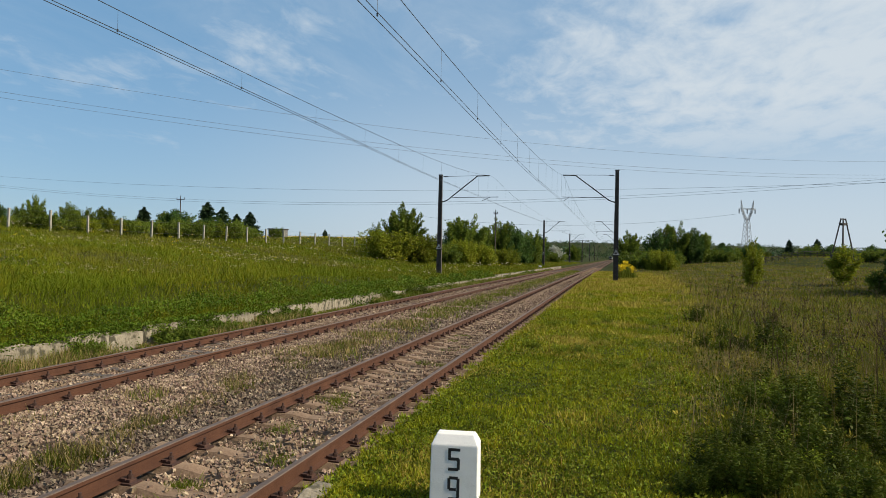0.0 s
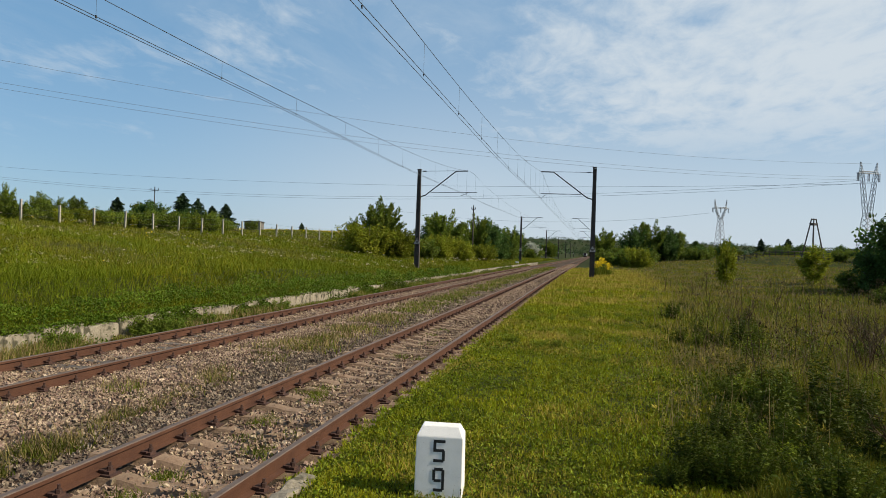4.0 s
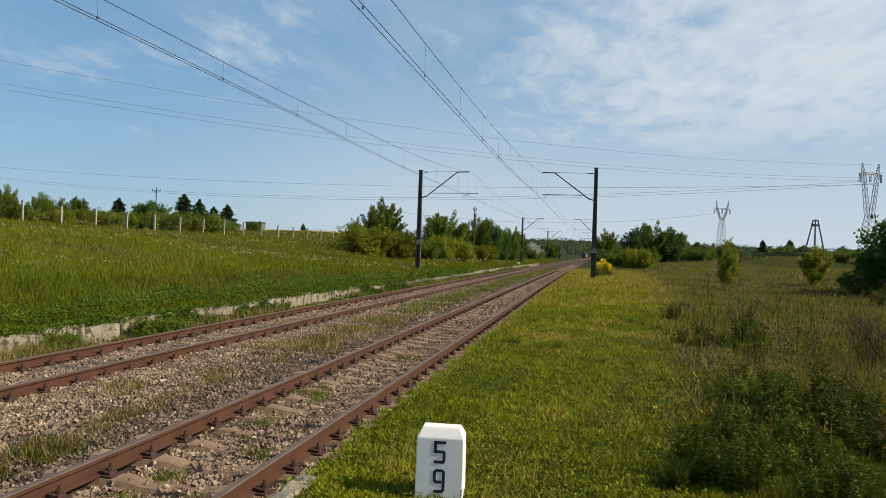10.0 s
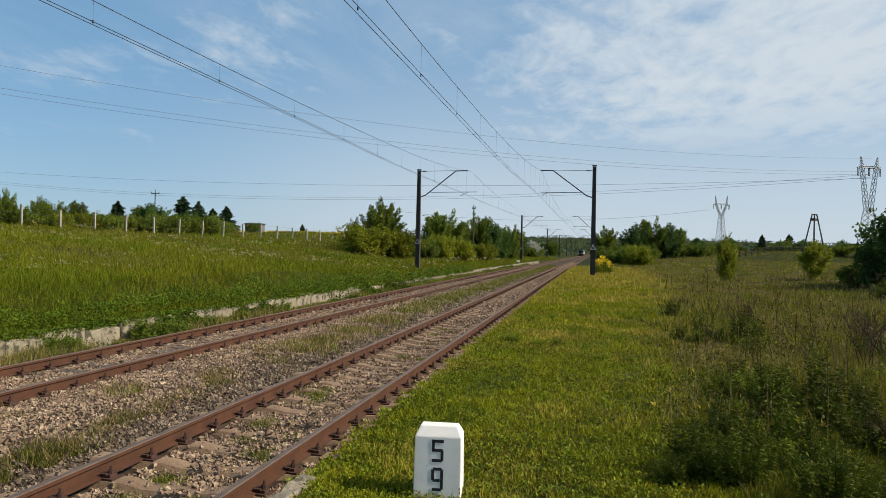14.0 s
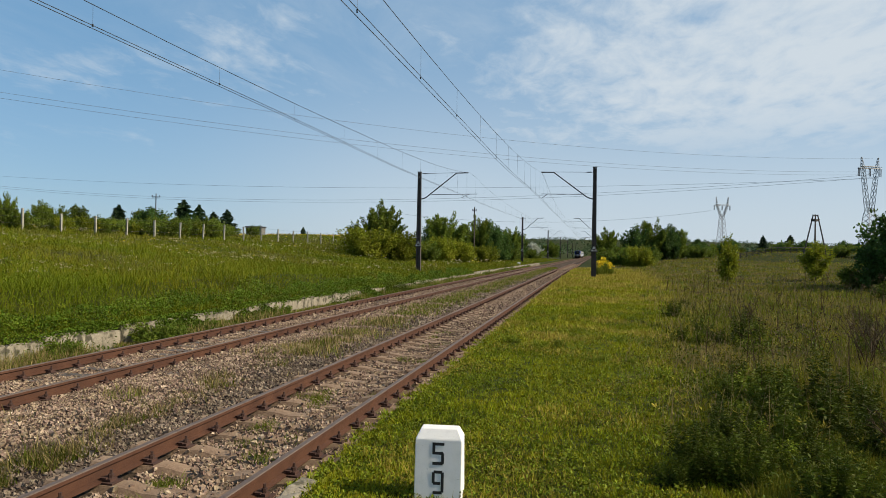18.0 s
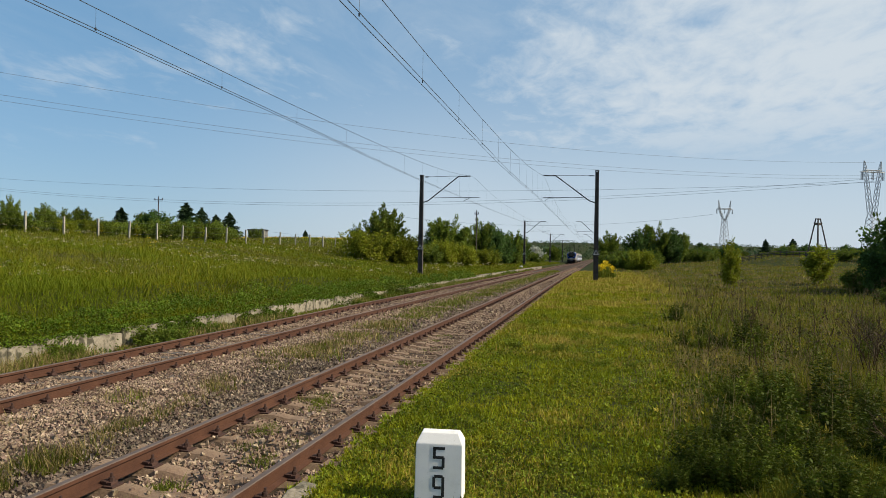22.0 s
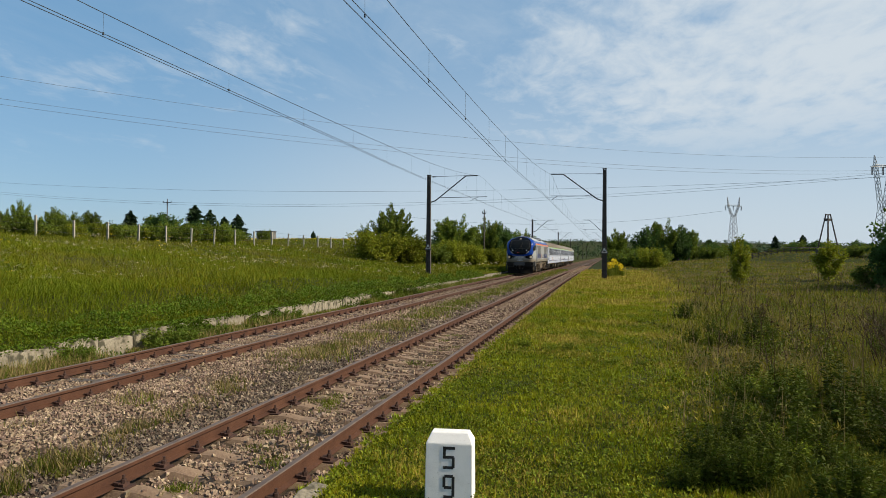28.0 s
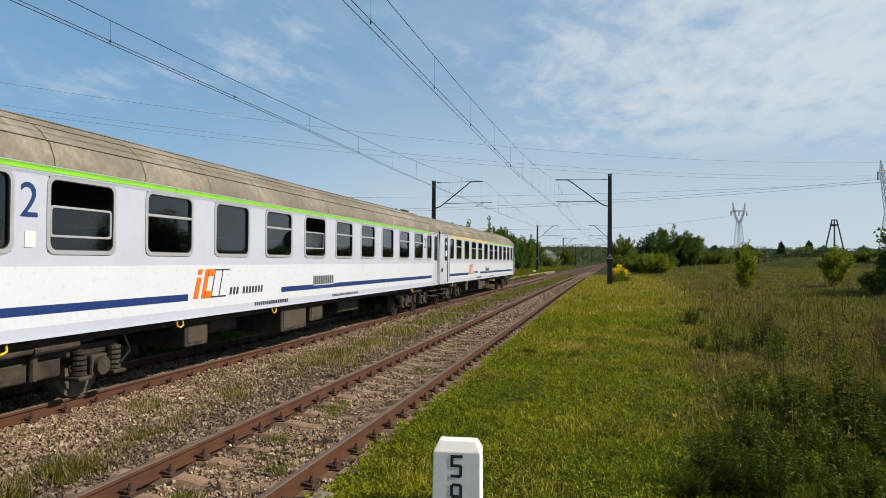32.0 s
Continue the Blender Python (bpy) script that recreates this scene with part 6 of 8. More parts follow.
def dusty(m, colour, low, high, most):
    """Brown dust over a paint: thick at the height low, ragged, gone at high."""
    n, l = m.node_tree.nodes, m.node_tree.links
    p = n["Principled BSDF"]
    paint = p.inputs["Base Color"].links[0].from_socket
    co, sep = n.new("ShaderNodeTexCoord"), n.new("ShaderNodeSeparateXYZ")
    l.new(co.outputs["Object"], sep.inputs["Vector"])
    ragged = socket(n, "ShaderNodeTexNoise", Scale=2.2, Detail=5.0, Roughness=0.65)
    l.new(co.outputs["Object"], ragged.inputs["Vector"])
    add = n.new("ShaderNodeMath")
    add.operation = "MULTIPLY_ADD"
    add.inputs[1].default_value = 0.45
    l.new(ragged.outputs["Fac"], add.inputs[0])
    l.new(sep.outputs["Z"], add.inputs[2])
    mr = n.new("ShaderNodeMapRange")
    mr.interpolation_type = "SMOOTHSTEP"
    for k, v in (("From Min", low + 0.22), ("From Max", high + 0.22), ("To Min", most), ("To Max", 0.0)):
        mr.inputs[k].default_value = v
    l.new(add.outputs[0], mr.inputs["Value"])
    mix = n.new("ShaderNodeMixRGB")
    mix.inputs["Color2"].default_value = (*colour, 1)
    l.new(mr.outputs[0], mix.inputs["Fac"])
    l.new(paint, mix.inputs["Color1"])
    l.new(mix.outputs["Color"], p.inputs["Base Color"])


dusty(TRAIN["loco_grey"], (0.17, 0.135, 0.085), 1.40, 1.86, 0.85)


def glass(name, colour, rough):
    m = bpy.data.materials.new(name)
    m.use_nodes = True
    p = m.node_tree.nodes["Principled BSDF"]
    p.inputs["Base Color"].default_value = (*colour, 1)
    p.inputs["Roughness"].default_value, p.inputs["Transmission Weight"].default_value, p.inputs["IOR"].default_value = rough, 1.0, 1.5
    return m


TRAIN["glass"] = glass("tinted_glass", (0.42, 0.46, 0.45), 0.02)
FRONT, SPEED, HEAD = -13.62, 27.5, 31.0
RAIL_Z = 0.012
LOCO_LEN, LOCO_SPAN, COACH_LEN = 20.8, 22.65, 24.5


def sheet(name, ys, rings, mat, parent, index=None, label="", soft=True):
    """A skin through rings of (x, z) points at stations along y (rings[k] at ys[k])."""
    n = len(rings[0])
    verts = [(x, y, z) for y, ring in zip(ys, rings) for x, z in ring]
    faces = [(j * n + i, j * n + i + 1, (j + 1) * n + i + 1, (j + 1) * n + i) for j in range(len(ys) - 1) for i in range(n - 1)]
    return tagged(raw(name, verts, faces, mat, parent, index, soft), label)


def side_wall(t, name, x, ys, zs, holes, bands, label=""):
    """One side of a body: a plane at x from ys[0] to ys[1], cut by holes (y0, y1, z0, z1), with colours by height bands (z, material)."""
    cy = sorted({*ys, *(h[0] for h in holes), *(h[1] for h in holes)})
    cz = sorted({*zs, *(h[2] for h in holes), *(h[3] for h in holes), *(b[0] for b in bands if zs[0] < b[0] < zs[1])})
    verts, faces, idx, at = [], [], [], {}

    def vid(y, z):
        if (y, z) not in at:
            at[y, z] = len(verts)
            verts.append((x, y, z))
        return at[y, z]

    for y0, y1 in zip(cy, cy[1:]):
        for z0, z1 in zip(cz, cz[1:]):
            ym, zm = (y0 + y1) / 2, (z0 + z1) / 2
            if any(h[0] < ym < h[1] and h[2] < zm < h[3] for h in holes):
                continue
            f = [vid(y0, z0), vid(y1, z0), vid(y1, z1), vid(y0, z1)]
            faces.append(f if x > 0 else f[::-1])
            idx.append(sum(1 for b in bands[1:] if zm > b[0]))
    return tagged(raw(name, verts, faces, [b[1] for b in bands], t, idx), label)


def ring_points(y0, y1, z0, z1, r, n=4):
    pts = []
    for cy, cz, a0 in ((y1 - r, z1 - r, 0), (y0 + r, z1 - r, 90), (y0 + r, z0 + r, 180), (y1 - r, z0 + r, 270)):
        for k in range(n + 1):
            a = radians(a0 + 90 * k / n)
            pts.append((cy + r * math.cos(a), cz + r * math.sin(a)))
    return pts


def frame_ring(bm, x, y0, y1, z0, z1, r, w, depth):
    """A rounded frame standing proud of a side wall at x."""
    s = 1 if x > 0 else -1
    outer, inner = ring_points(y0, y1, z0, z1, r), ring_points(y0 + w, y1 - w, z0 + w, z1 - w, max(r - w * 0.5, 0.02))
    rows = []
    for pts, xx in ((outer, x), (outer, x + s * depth), (inner, x + s * depth), (inner, x - s * 0.03)):
        rows.append([bm.verts.new((xx, y, z)) for y, z in pts])
    n = len(outer)
    for a, b in zip(rows, rows[1:]):
        for i in range(n):
            bm.faces.new((a[i], a[(i + 1) % n], b[(i + 1) % n], b[i]))


def rounded_panel(bm, x, y0, y1, z0, z1, r, thick):
    pts = ring_points(y0, y1, z0, z1, r)
    a = [bm.verts.new((x - thick / 2, y, z)) for y, z in pts]
    b = [bm.verts.new((x + thick / 2, y, z)) for y, z in pts]
    n = len(pts)
    for i in range(n):
        bm.faces.new((a[i], a[(i + 1) % n], b[(i + 1) % n], b[i]))
    bm.faces.new(a[::-1])
    bm.faces.new(b)


def side_window(t, x, y0, y1, z0, z1, split):
    """A coach window: aluminium frame, glass, and a cross bar where the upper half slides."""
    bm = bmesh.new()
    frame_ring(bm, x, y0, y1, z0, z1, 0.13, 0.055, 0.014)
    w = part("window_frame", bm, TRAIN["trim"], t)
    s = 1 if x > 0 else -1
    zt = z0 + (z1 - z0) * 0.62 if split < 0 else z1 - 0.04
    bm = bmesh.new()
    rounded_panel(bm, x - s * 0.025, y0 + 0.04, y1 - 0.04, z0 + 0.04, zt, 0.09 if split >= 0 else 0.03, 0.006)
    part("pane", bm, TRAIN["glass"], w)
    if split < 0:
        bm = bmesh.new()
        frame_ring(bm, x - s * 0.015, y0 + 0.07, y1 - 0.07, z0 + 0.22, zt, 0.05, 0.028, 0.010)
        part("lowered_sash", bm, TRAIN["trim"], w, "lowered aluminium window sash")
    bm = bmesh.new()
    frame_ring(bm, x, y0 + 0.05, y1 - 0.05, z0 + 0.05, z1 - 0.05, 0.09, 0.016, 0.006)
    part("gasket", bm, TRAIN["black"], w)
    if split > 0:
        bm = bmesh.new()
        zb = z0 + (z1 - z0) * split
        box(bm, (min(x - s * 0.02, x + s * 0.012), y0 + 0.05, zb - 0.022), (max(x - s * 0.02, x + s * 0.012), y1 - 0.05, zb + 0.022), 0.006)
        part("cross_bar", bm, TRAIN["trim"], w)
    return w


def strip(t, name, x, y0, y1, z0, z1, mat, label="", proud=0.004):
    bm = bmesh.new()
    s = 1 if x > 0 else -1
    box(bm, (min(x, x + s * proud), y0, z0), (max(x, x + s * proud), y1, z1))
    return part(name, bm, mat, t, label)


def lettering(t, text, x, y, z, size, mat, label):
    """Letters on the side that faces +x, reading towards +y."""
    cu = bpy.data.curves.new("letters", "FONT")
    cu.body, cu.size, cu.extrude = text, size, 0.002
    ob = bpy.data.objects.new("letters", cu)
    scene.collection.objects.link(ob)
    dg = bpy.context.evaluated_depsgraph_get()
    me = bpy.data.meshes.new_from_object(ob.evaluated_get(dg))
    bpy.data.objects.remove(ob)
    me.transform(Matrix.Translation((x, y, z)) @ Matrix(((0, 0, 1, 0), (1, 0, 0, 0), (0, 1, 0, 0), (0, 0, 0, 1))))
    me.materials.clear()
    me.materials.append(mat)
    o = new("number", me)
    o.parent = t
    return tagged(o, label)


def slanted(bm, x, y, z, w, h, lean, thick=0.004):
    """A leaning bar on a side wall."""
    pts = [(y, z), (y + w, z), (y + w + lean, z + h), (y + lean, z + h)]
    a = [bm.verts.new((x, p, q)) for p, q in pts]
    b = [bm.verts.new((x + thick, p, q)) for p, q in pts]
    for i in range(4):
        bm.faces.new((a[i], a[(i + 1) % 4], b[(i + 1) % 4], b[i]))
    bm.faces.new(b)


def hook_shape(bm, x, y, z, w, h, lean, stroke):
    """A leaning open bracket: top, back and bottom strokes."""
    slanted(bm, x, y, z, stroke, h, lean)
    slanted(bm, x, y + stroke * 0.6, z, w - stroke * 0.6, stroke, lean * stroke / h)
    slanted(bm, x, y + stroke * 0.6 + lean * (1 - stroke / h), z + h - stroke, w - stroke * 0.6, stroke, lean * stroke / h)


def operator_mark(t, x, y, z, h):
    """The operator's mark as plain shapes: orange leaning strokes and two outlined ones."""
    bm = bmesh.new()
    slanted(bm, x, y, z, h * 0.26, h * 0.72, h * 0.22)
    slanted(bm, x, y + h * 0.25, z + h * 0.82, h * 0.26, h * 0.18, h * 0.05)
    hook_shape(bm, x, y + h * 0.46, z, h * 0.62, h, h * 0.28, h * 0.24)
    m = part("operator_mark", bm, TRAIN["orange"], t, "orange leaning strokes of an operator's mark")
    bm = bmesh.new()
    for k in (1.05, 1.55):
        hook_shape(bm, x, y + h * k, z, h * 0.5, h, h * 0.28, h * 0.045)
    part("outline_mark", bm, TRAIN["ink"], m)
    bm = bmesh.new()
    for k in range(11):
        if k != 3:
            slanted(bm, x, y + h * (2.3 + 0.235 * k), z + h * 0.05, h * 0.13, h * 0.26, h * 0.06)
    tagged(part("word_bar", bm, TRAIN["ink"], m), kind="stuff")


def small_bars(t, x, y, z, count, w, h, mat, gap=0.5):
    bm = bmesh.new()
    for k in range(count):
        box(bm, (x, y + k * w * (1 + gap), z), (x + 0.003, y + k * w * (1 + gap) + w, z + h))
    return part("small_lettering", bm, mat, t)


def spring(bm, c, r, h, turns=5):
    for k in range(turns):
        z = c[2] + h * (k + 0.5) / turns
        cylinder(bm, (c[0], c[1], z), (0, 0, 1), r, h / turns * 0.62, 12)
    cylinder(bm, (c[0], c[1], c[2] + h / 2), (0, 0, 1), r * 0.6, h, 8)


def wheelset(b, y, r):
    for x in (-0.75, 0.75):
        s = 1 if x > 0 else -1
        bm = bmesh.new()
        cylinder(bm, (x, y, r), (1, 0, 0), r, 0.10, 36)
        cylinder(bm, (x - s * 0.055, y, r), (1, 0, 0), r + 0.028, 0.025, 36)
        cylinder(bm, (x + s * 0.06, y, r), (1, 0, 0), r * 0.82, 0.03, 30)
        cylinder(bm, (x + s * 0.085, y, r), (1, 0, 0), r * 0.45, 0.04, 24)
        part("wheel", bm, TRAIN["wheel"], b)
    bm = bmesh.new()
    rod(bm, (-0.9, y, r), (0.9, y, r), 0.08, seg=12)
    part("axle", bm, TRAIN["running"], b)


def coach_bogie(t, yc):
    b = new("bogie")
    b.parent, b.matrix_basis = t, pose(0, yc, 0)
    for y in (-1.25, 1.25):
        wheelset(b, y, 0.46)
    for s in (-1, 1):
        bm = bmesh.new()
        box(bm, (s * 1.0 - 0.07, -1.75, 0.62), (s * 1.0 + 0.07, 1.75, 0.78), 0.02)
        box(bm, (s * 1.02 - 0.08, -0.62, 0.40), (s * 1.02 + 0.08, 0.62, 0.66), 0.03)
        part("side_frame", bm, TRAIN["running"], b)
        for y in (-1.25, 1.25):
            bm = bmesh.new()
            box(bm, (s * 1.06 - 0.10, y - 0.16, 0.32), (s * 1.06 + 0.12, y + 0.16, 0.62), 0.03)
            cylinder(bm, (s * 1.20, y, 0.46), (1, 0, 0), 0.13, 0.10, 14)
            part("axlebox", bm, TRAIN["running"], b)
            for dy in (-0.34, 0.34):
                bm = bmesh.new()
                spring(bm, (s * 1.12, y + dy, 0.36), 0.105, 0.36)
                box(bm, (s * 1.12 - 0.13, y + dy - 0.13, 0.30), (s * 1.12 + 0.13, y + dy + 0.13, 0.36), 0.02)
                part("coil_spring", bm, TRAIN["running"], b)
        bm = bmesh.new()
        rod(bm, (s * 1.22, -0.55, 0.80), (s * 1.22, 0.75, 0.84), 0.045, seg=10)
        rod(bm, (s * 1.22, 0.0, 0.81), (s * 1.22, 0.75, 0.83), 0.065, seg=10)
        part("damper", bm, TRAIN["running"], b)
        bm = bmesh.new()
        rod(bm, (s * 1.15, 0.1, 0.42), (s * 1.15, 0.1, 0.92), 0.05, seg=8)
        box(bm, (s * 1.10 - 0.05, -0.25, 0.88), (s * 1.10 + 0.08, 0.3, 0.98), 0.02)
        part("bolster_link", bm, TRAIN["running"], b)
        bm = bmesh.new()
        tube(bm, [(s * 1.2, -0.9, 0.95), (s * 1.26, -0.75, 0.60), (s * 1.26, -0.55, 0.45), (s * 1.2, -0.40, 0.50)], 0.014)
        part("brake_hose", bm, TRAIN["black"], b)
        bm = bmesh.new()
        tube(bm, [(s * 1.2, 1.65, 0.95), (s * 1.26, 1.78, 0.62), (s * 1.25, 1.60, 0.46)], 0.014)
        part("brake_hose", bm, TRAIN["black"], b)
    return b


def buffers(t, y, s, height=1.05):
    for x in (-0.875, 0.875):
        bm = bmesh.new()
        rod(bm, (x, y + s * 0.42, height), (x, y + s * 0.04, height), 0.11, seg=14)
        box(bm, (x - 0.30, min(y, y + s * 0.05), height - 0.18), (x + 0.30, max(y, y + s * 0.05), height + 0.18), 0.03)
        part("buffer", bm, TRAIN["running"], t)


BODY_SIDE = 1.41
COACH_ROOF = [(-1.41, 3.130), (-1.4, 3.237), (-1.33, 3.412), (-1.16, 3.607), (-0.92, 3.761), (-0.62, 3.878), (-0.3, 3.946), (0, 3.966), (0.3, 3.946), (0.62, 3.878), (0.92, 3.761), (1.16, 3.607), (1.33, 3.412), (1.4, 3.237), (1.41, 3.130)]


def coach(label, stripe, splits, roof_paint, vented):
    """A passenger coach, its front buffers at y = 0, its wheels at z = 0."""
    t = thing("passenger_coach", pose(0, 0, 0), label, "railway coach", "coaches of the train")
    y0, y1 = 0.30, COACH_LEN - 0.30
    big = [(3.35 + 1.885 * k, 3.35 + 1.885 * k + 1.24) for k in range(10)]
    small = [(2.0, 2.86), (22.12, 22.90)]
    doors = [(0.80, 1.64), (COACH_LEN - 1.30, COACH_LEN - 0.55)]
    zw0, zw1 = 2.02, 3.02
    holes = [(a + 0.025, b - 0.025, zw0 + 0.025, zw1 - 0.025) for a, b in big + small]
    bands = [(0, TRAIN["coach_grey"]), (1.13, TRAIN["coach_white"]), (1.87, TRAIN["coach_grey"])]
    for x in (-BODY_SIDE, BODY_SIDE):
        side_wall(t, "body_side", x, (y0 + 0.12, y1 - 0.12), (0.98, 3.13), holes + [(d[0], d[1], 1.05, 3.09) for d in doors], bands)
        for k, (a, b) in enumerate(big):
            side_window(t, x, a, b, zw0, zw1, splits[k % len(splits)])
        for a, b in small:
            side_window(t, x, a, b, zw0, zw1, 0)
        s = 1 if x > 0 else -1
        for a, b in doors:
            bm = bmesh.new()
            wide = min(0.24, (b - a) * 0.3)
            rounded_panel(bm, x - s * 0.035, a + 0.01, b - 0.01, 1.06, 3.08, 0.03, 0.03)
            d = part("door", bm, TRAIN["coach_grey"], t, "light grey folding entrance door")
            bm = bmesh.new()
            c = (a + b) / 2 + 0.1
            frame_ring(bm, x - s * 0.02, c - 0.22, c + 0.22, 1.98, 2.98, 0.08, 0.03, 0.012)
            part("door_window_frame", bm, TRAIN["black"], d)
            bm = bmesh.new()
            rounded_panel(bm, x - s * 0.012, c - 0.2, c + 0.2, 2.0, 2.96, 0.07, 0.006)
            part("door_window", bm, TRAIN["mask"], d)
            bm = bmesh.new()
            box(bm, (min(x, x + s * 0.03), a + 0.62 if b - a > 0.7 else a + 0.4, 1.82), (max(x, x + s * 0.03), b - 0.02, 1.86), 0.008)
            part("door_handle", bm, TRAIN["steel"], d, "bright metal door handle")
            bm = bmesh.new()
            box(bm, (min(x - s * 0.012, x - s * 0.004), b - 0.03, 1.05), (max(x - s * 0.012, x - s * 0.004), b + 0.03, 3.07))
            part("door_seal", bm, TRAIN["black"], d)
            bm = bmesh.new()
            yy = b + 0.10
            tube(bm, [(x, yy, 1.12), (x + s * 0.05, yy, 1.16), (x + s * 0.05, yy, 2.28), (x, yy, 2.32)], 0.014)
            part("handrail", bm, TRAIN["steel"], t)
            bm = bmesh.new()
            for z, w in ((0.92, 0.10), (0.72, 0.20), (0.52, 0.28)):
                box(bm, (min(s * 1.12, s * (1.22 + w * 0.6)), a - 0.15, z), (max(s * 1.12, s * (1.22 + w * 0.6)), b + 0.25, z + 0.03), 0.005)
            for yy in (a - 0.12, b + 0.22):
                box(bm, (min(s * 1.13, s * 1.17), yy - 0.02, 0.50), (max(s * 1.13, s * 1.17), yy + 0.02, 1.0))
            part("door_steps", bm, TRAIN["running"], t)
        strip(t, "blue_stripe", x, 2.0, 6.35 if vented else 6.88, 1.28, 1.39, TRAIN["blue"], "dark blue stripe")
        strip(t, "blue_stripe", x, 9.75, 22.95, 1.28, 1.39, TRAIN["blue"], "dark blue stripe")
        half = 12.2 if stripe == "yellow" else 22.98
        strip(t, "class_stripe", x, 1.95, half, 3.045, 3.118, TRAIN[stripe], stripe + " stripe under the roof")
        if stripe == "yellow":
            strip(t, "class_stripe", x, half + 0.003, 22.98, 3.045, 3.118, TRAIN["green"], "green stripe under the roof")
        strip(t, "sill", x, 1.7, y1 - 1.0, 0.98, 1.0, TRAIN["coach_grey"], proud=0.02)
    x = BODY_SIDE + 0.004
    operator_mark(t, x, 6.50 if vented else 7.15, 1.30 if vented else 1.33, 0.50 if vented else 0.44)
    small_bars(t, x, 8.6 if vented else 9.0, 1.06, 18, 0.055, 0.07, TRAIN["ink"])
    small_bars(t, x, 12.6, 1.05, 22, 0.05, 0.05, TRAIN["ink"], 0.7)
    if stripe == "green":
        lettering(t, "2", x, 2.93, 2.47, 0.60, TRAIN["blue"], "blue class number 2")
        lettering(t, "2", x, 21.72, 2.47, 0.56, TRAIN["blue"], "blue class number 2")
    strip(t, "pictogram", x, 3.02, 3.18, 2.10, 2.30, TRAIN["paper"])
    if vented:
        bm = bmesh.new()
        box(bm, (x, 11.4, 1.36), (x + 0.012, 12.65, 1.62), 0.004)
        vent = part("vent", bm, TRAIN["coach_grey"], t)
        for k in range(10):
            bm = bmesh.new()
            box(bm, (x + 0.012, 11.44 + 0.12 * k, 1.39), (x + 0.016, 11.52 + 0.12 * k, 1.59))
            part("slat", bm, TRAIN["frame_grey"], vent)
    else:
        bm = bmesh.new()
        frame_ring(bm, x - 0.004, 20.60, 21.26, 1.46, 1.90, 0.05, 0.018, 0.004)
        for yy in (20.79, 21.07):
            frame_ring(bm, x - 0.004, yy - 0.11, yy + 0.11, 1.53, 1.75, 0.108, 0.020, 0.004)
        slanted(bm, x, 20.80, 1.64, 0.022, 0.18, 0.07)
        slanted(bm, x, 21.03, 1.64, 0.022, 0.20, -0.06)
        slanted(bm, x, 20.92, 1.64, 0.022, 0.16, 0.10)
        part("bicycle_sign", bm, TRAIN["ink"], t, "outlined bicycle sign")
    # door notices, warning plates and a socket at the corner
    strip(t, "notice", x, 1.18, 1.42, 2.18, 2.42, TRAIN["paper"], "white paper notice in the door window", 0.002)
    strip(t, "number_card", x, 1.26, 1.36, 2.66, 2.80, TRAIN["paper"], proud=0.002)
    strip(t, "warning_plate", x, 0.47, 0.60, 2.78, 2.95, TRAIN["paper"], proud=0.002)
    strip(t, "yellow_plate", x, 0.44, 0.62, 1.80, 1.92, TRAIN["yellow"], proud=0.002)
    bm = bmesh.new()
    cylinder(bm, (x, 0.50, 1.58), (1, 0, 0), 0.09, 0.07, 16)
    part("socket", bm, TRAIN["black"], t)
    for ya, yb in ((0.43, 0.80), (1.64, 1.95)):
        for sx in (-1, 1):
            strip(t, "door_post", sx * BODY_SIDE, ya, yb, 1.0, 1.875, TRAIN["coach_grey"], proud=0.003)
    # roof, drawn down at both ends
    ys = [0.22, 0.36, 0.60, 1.0, 1.6] + [1.6 + (COACH_LEN - 3.2) * k / 8 for k in range(1, 9)] + [COACH_LEN - 1.0, COACH_LEN - 0.6, COACH_LEN - 0.36, COACH_LEN - 0.22]
    drop = [0.60, 0.80, 0.91, 0.98, 1.0] + [1.0] * 8 + [0.98, 0.91, 0.80, 0.60]
    roof = sheet("roof", ys, [[(px * (0.97 + 0.03 * d), 3.13 + (pz - 3.13) * d) for px, pz in COACH_ROOF] for d in drop], TRAIN[roof_paint], t, label="dusty brown-grey ribbed roof")
    for k in range(13):
        y = 1.7 + k * 1.77
        v, f = [], []
        for px, pz in COACH_ROOF:
            v += [(px * 1.003, y - 0.007, pz + 0.005), (px * 1.003, y + 0.007, pz + 0.005)]
        for i in range(len(COACH_ROOF) - 1):
            f.append((2 * i, 2 * i + 1, 2 * i + 3, 2 * i + 2))
        raw("roof_seam", v, f, TRAIN["roof_joint"], roof)
    for k, (px, pz) in enumerate(((1.30, 3.466), (1.05, 3.690), (0.77, 3.833))):
        bm = bmesh.new()
        rod(bm, (px, 1.5, pz), (px, COACH_LEN - 1.5, pz), 0.010 if vented else 0.004, seg=6)
        part("roof_rib", bm, TRAIN[roof_paint], roof)
    for y in (22.6, 23.1):
        bm = bmesh.new()
        cylinder(bm, (0.3, y, 3.96), (0, 0, 1), 0.09, 0.08, 14)
        cylinder(bm, (0.3, y, 4.005), (0, 0, 1), 0.12, 0.02, 14)
        part("roof_vent", bm, TRAIN["coach_roof"], roof)
    for s, y in ((1, y0), (-1, y1)):
        # rounded corners, end wall and gangway
        for sx in (-1, 1):
            v = []
            for k in range(6):
                a = radians(90 * k / 5)
                px, py = sx * (BODY_SIDE - 0.12 + 0.12 * math.cos(a)), y + s * (0.12 - 0.12 * math.sin(a))
                v += [(px, py, 0.98), (px, py, 3.13)]
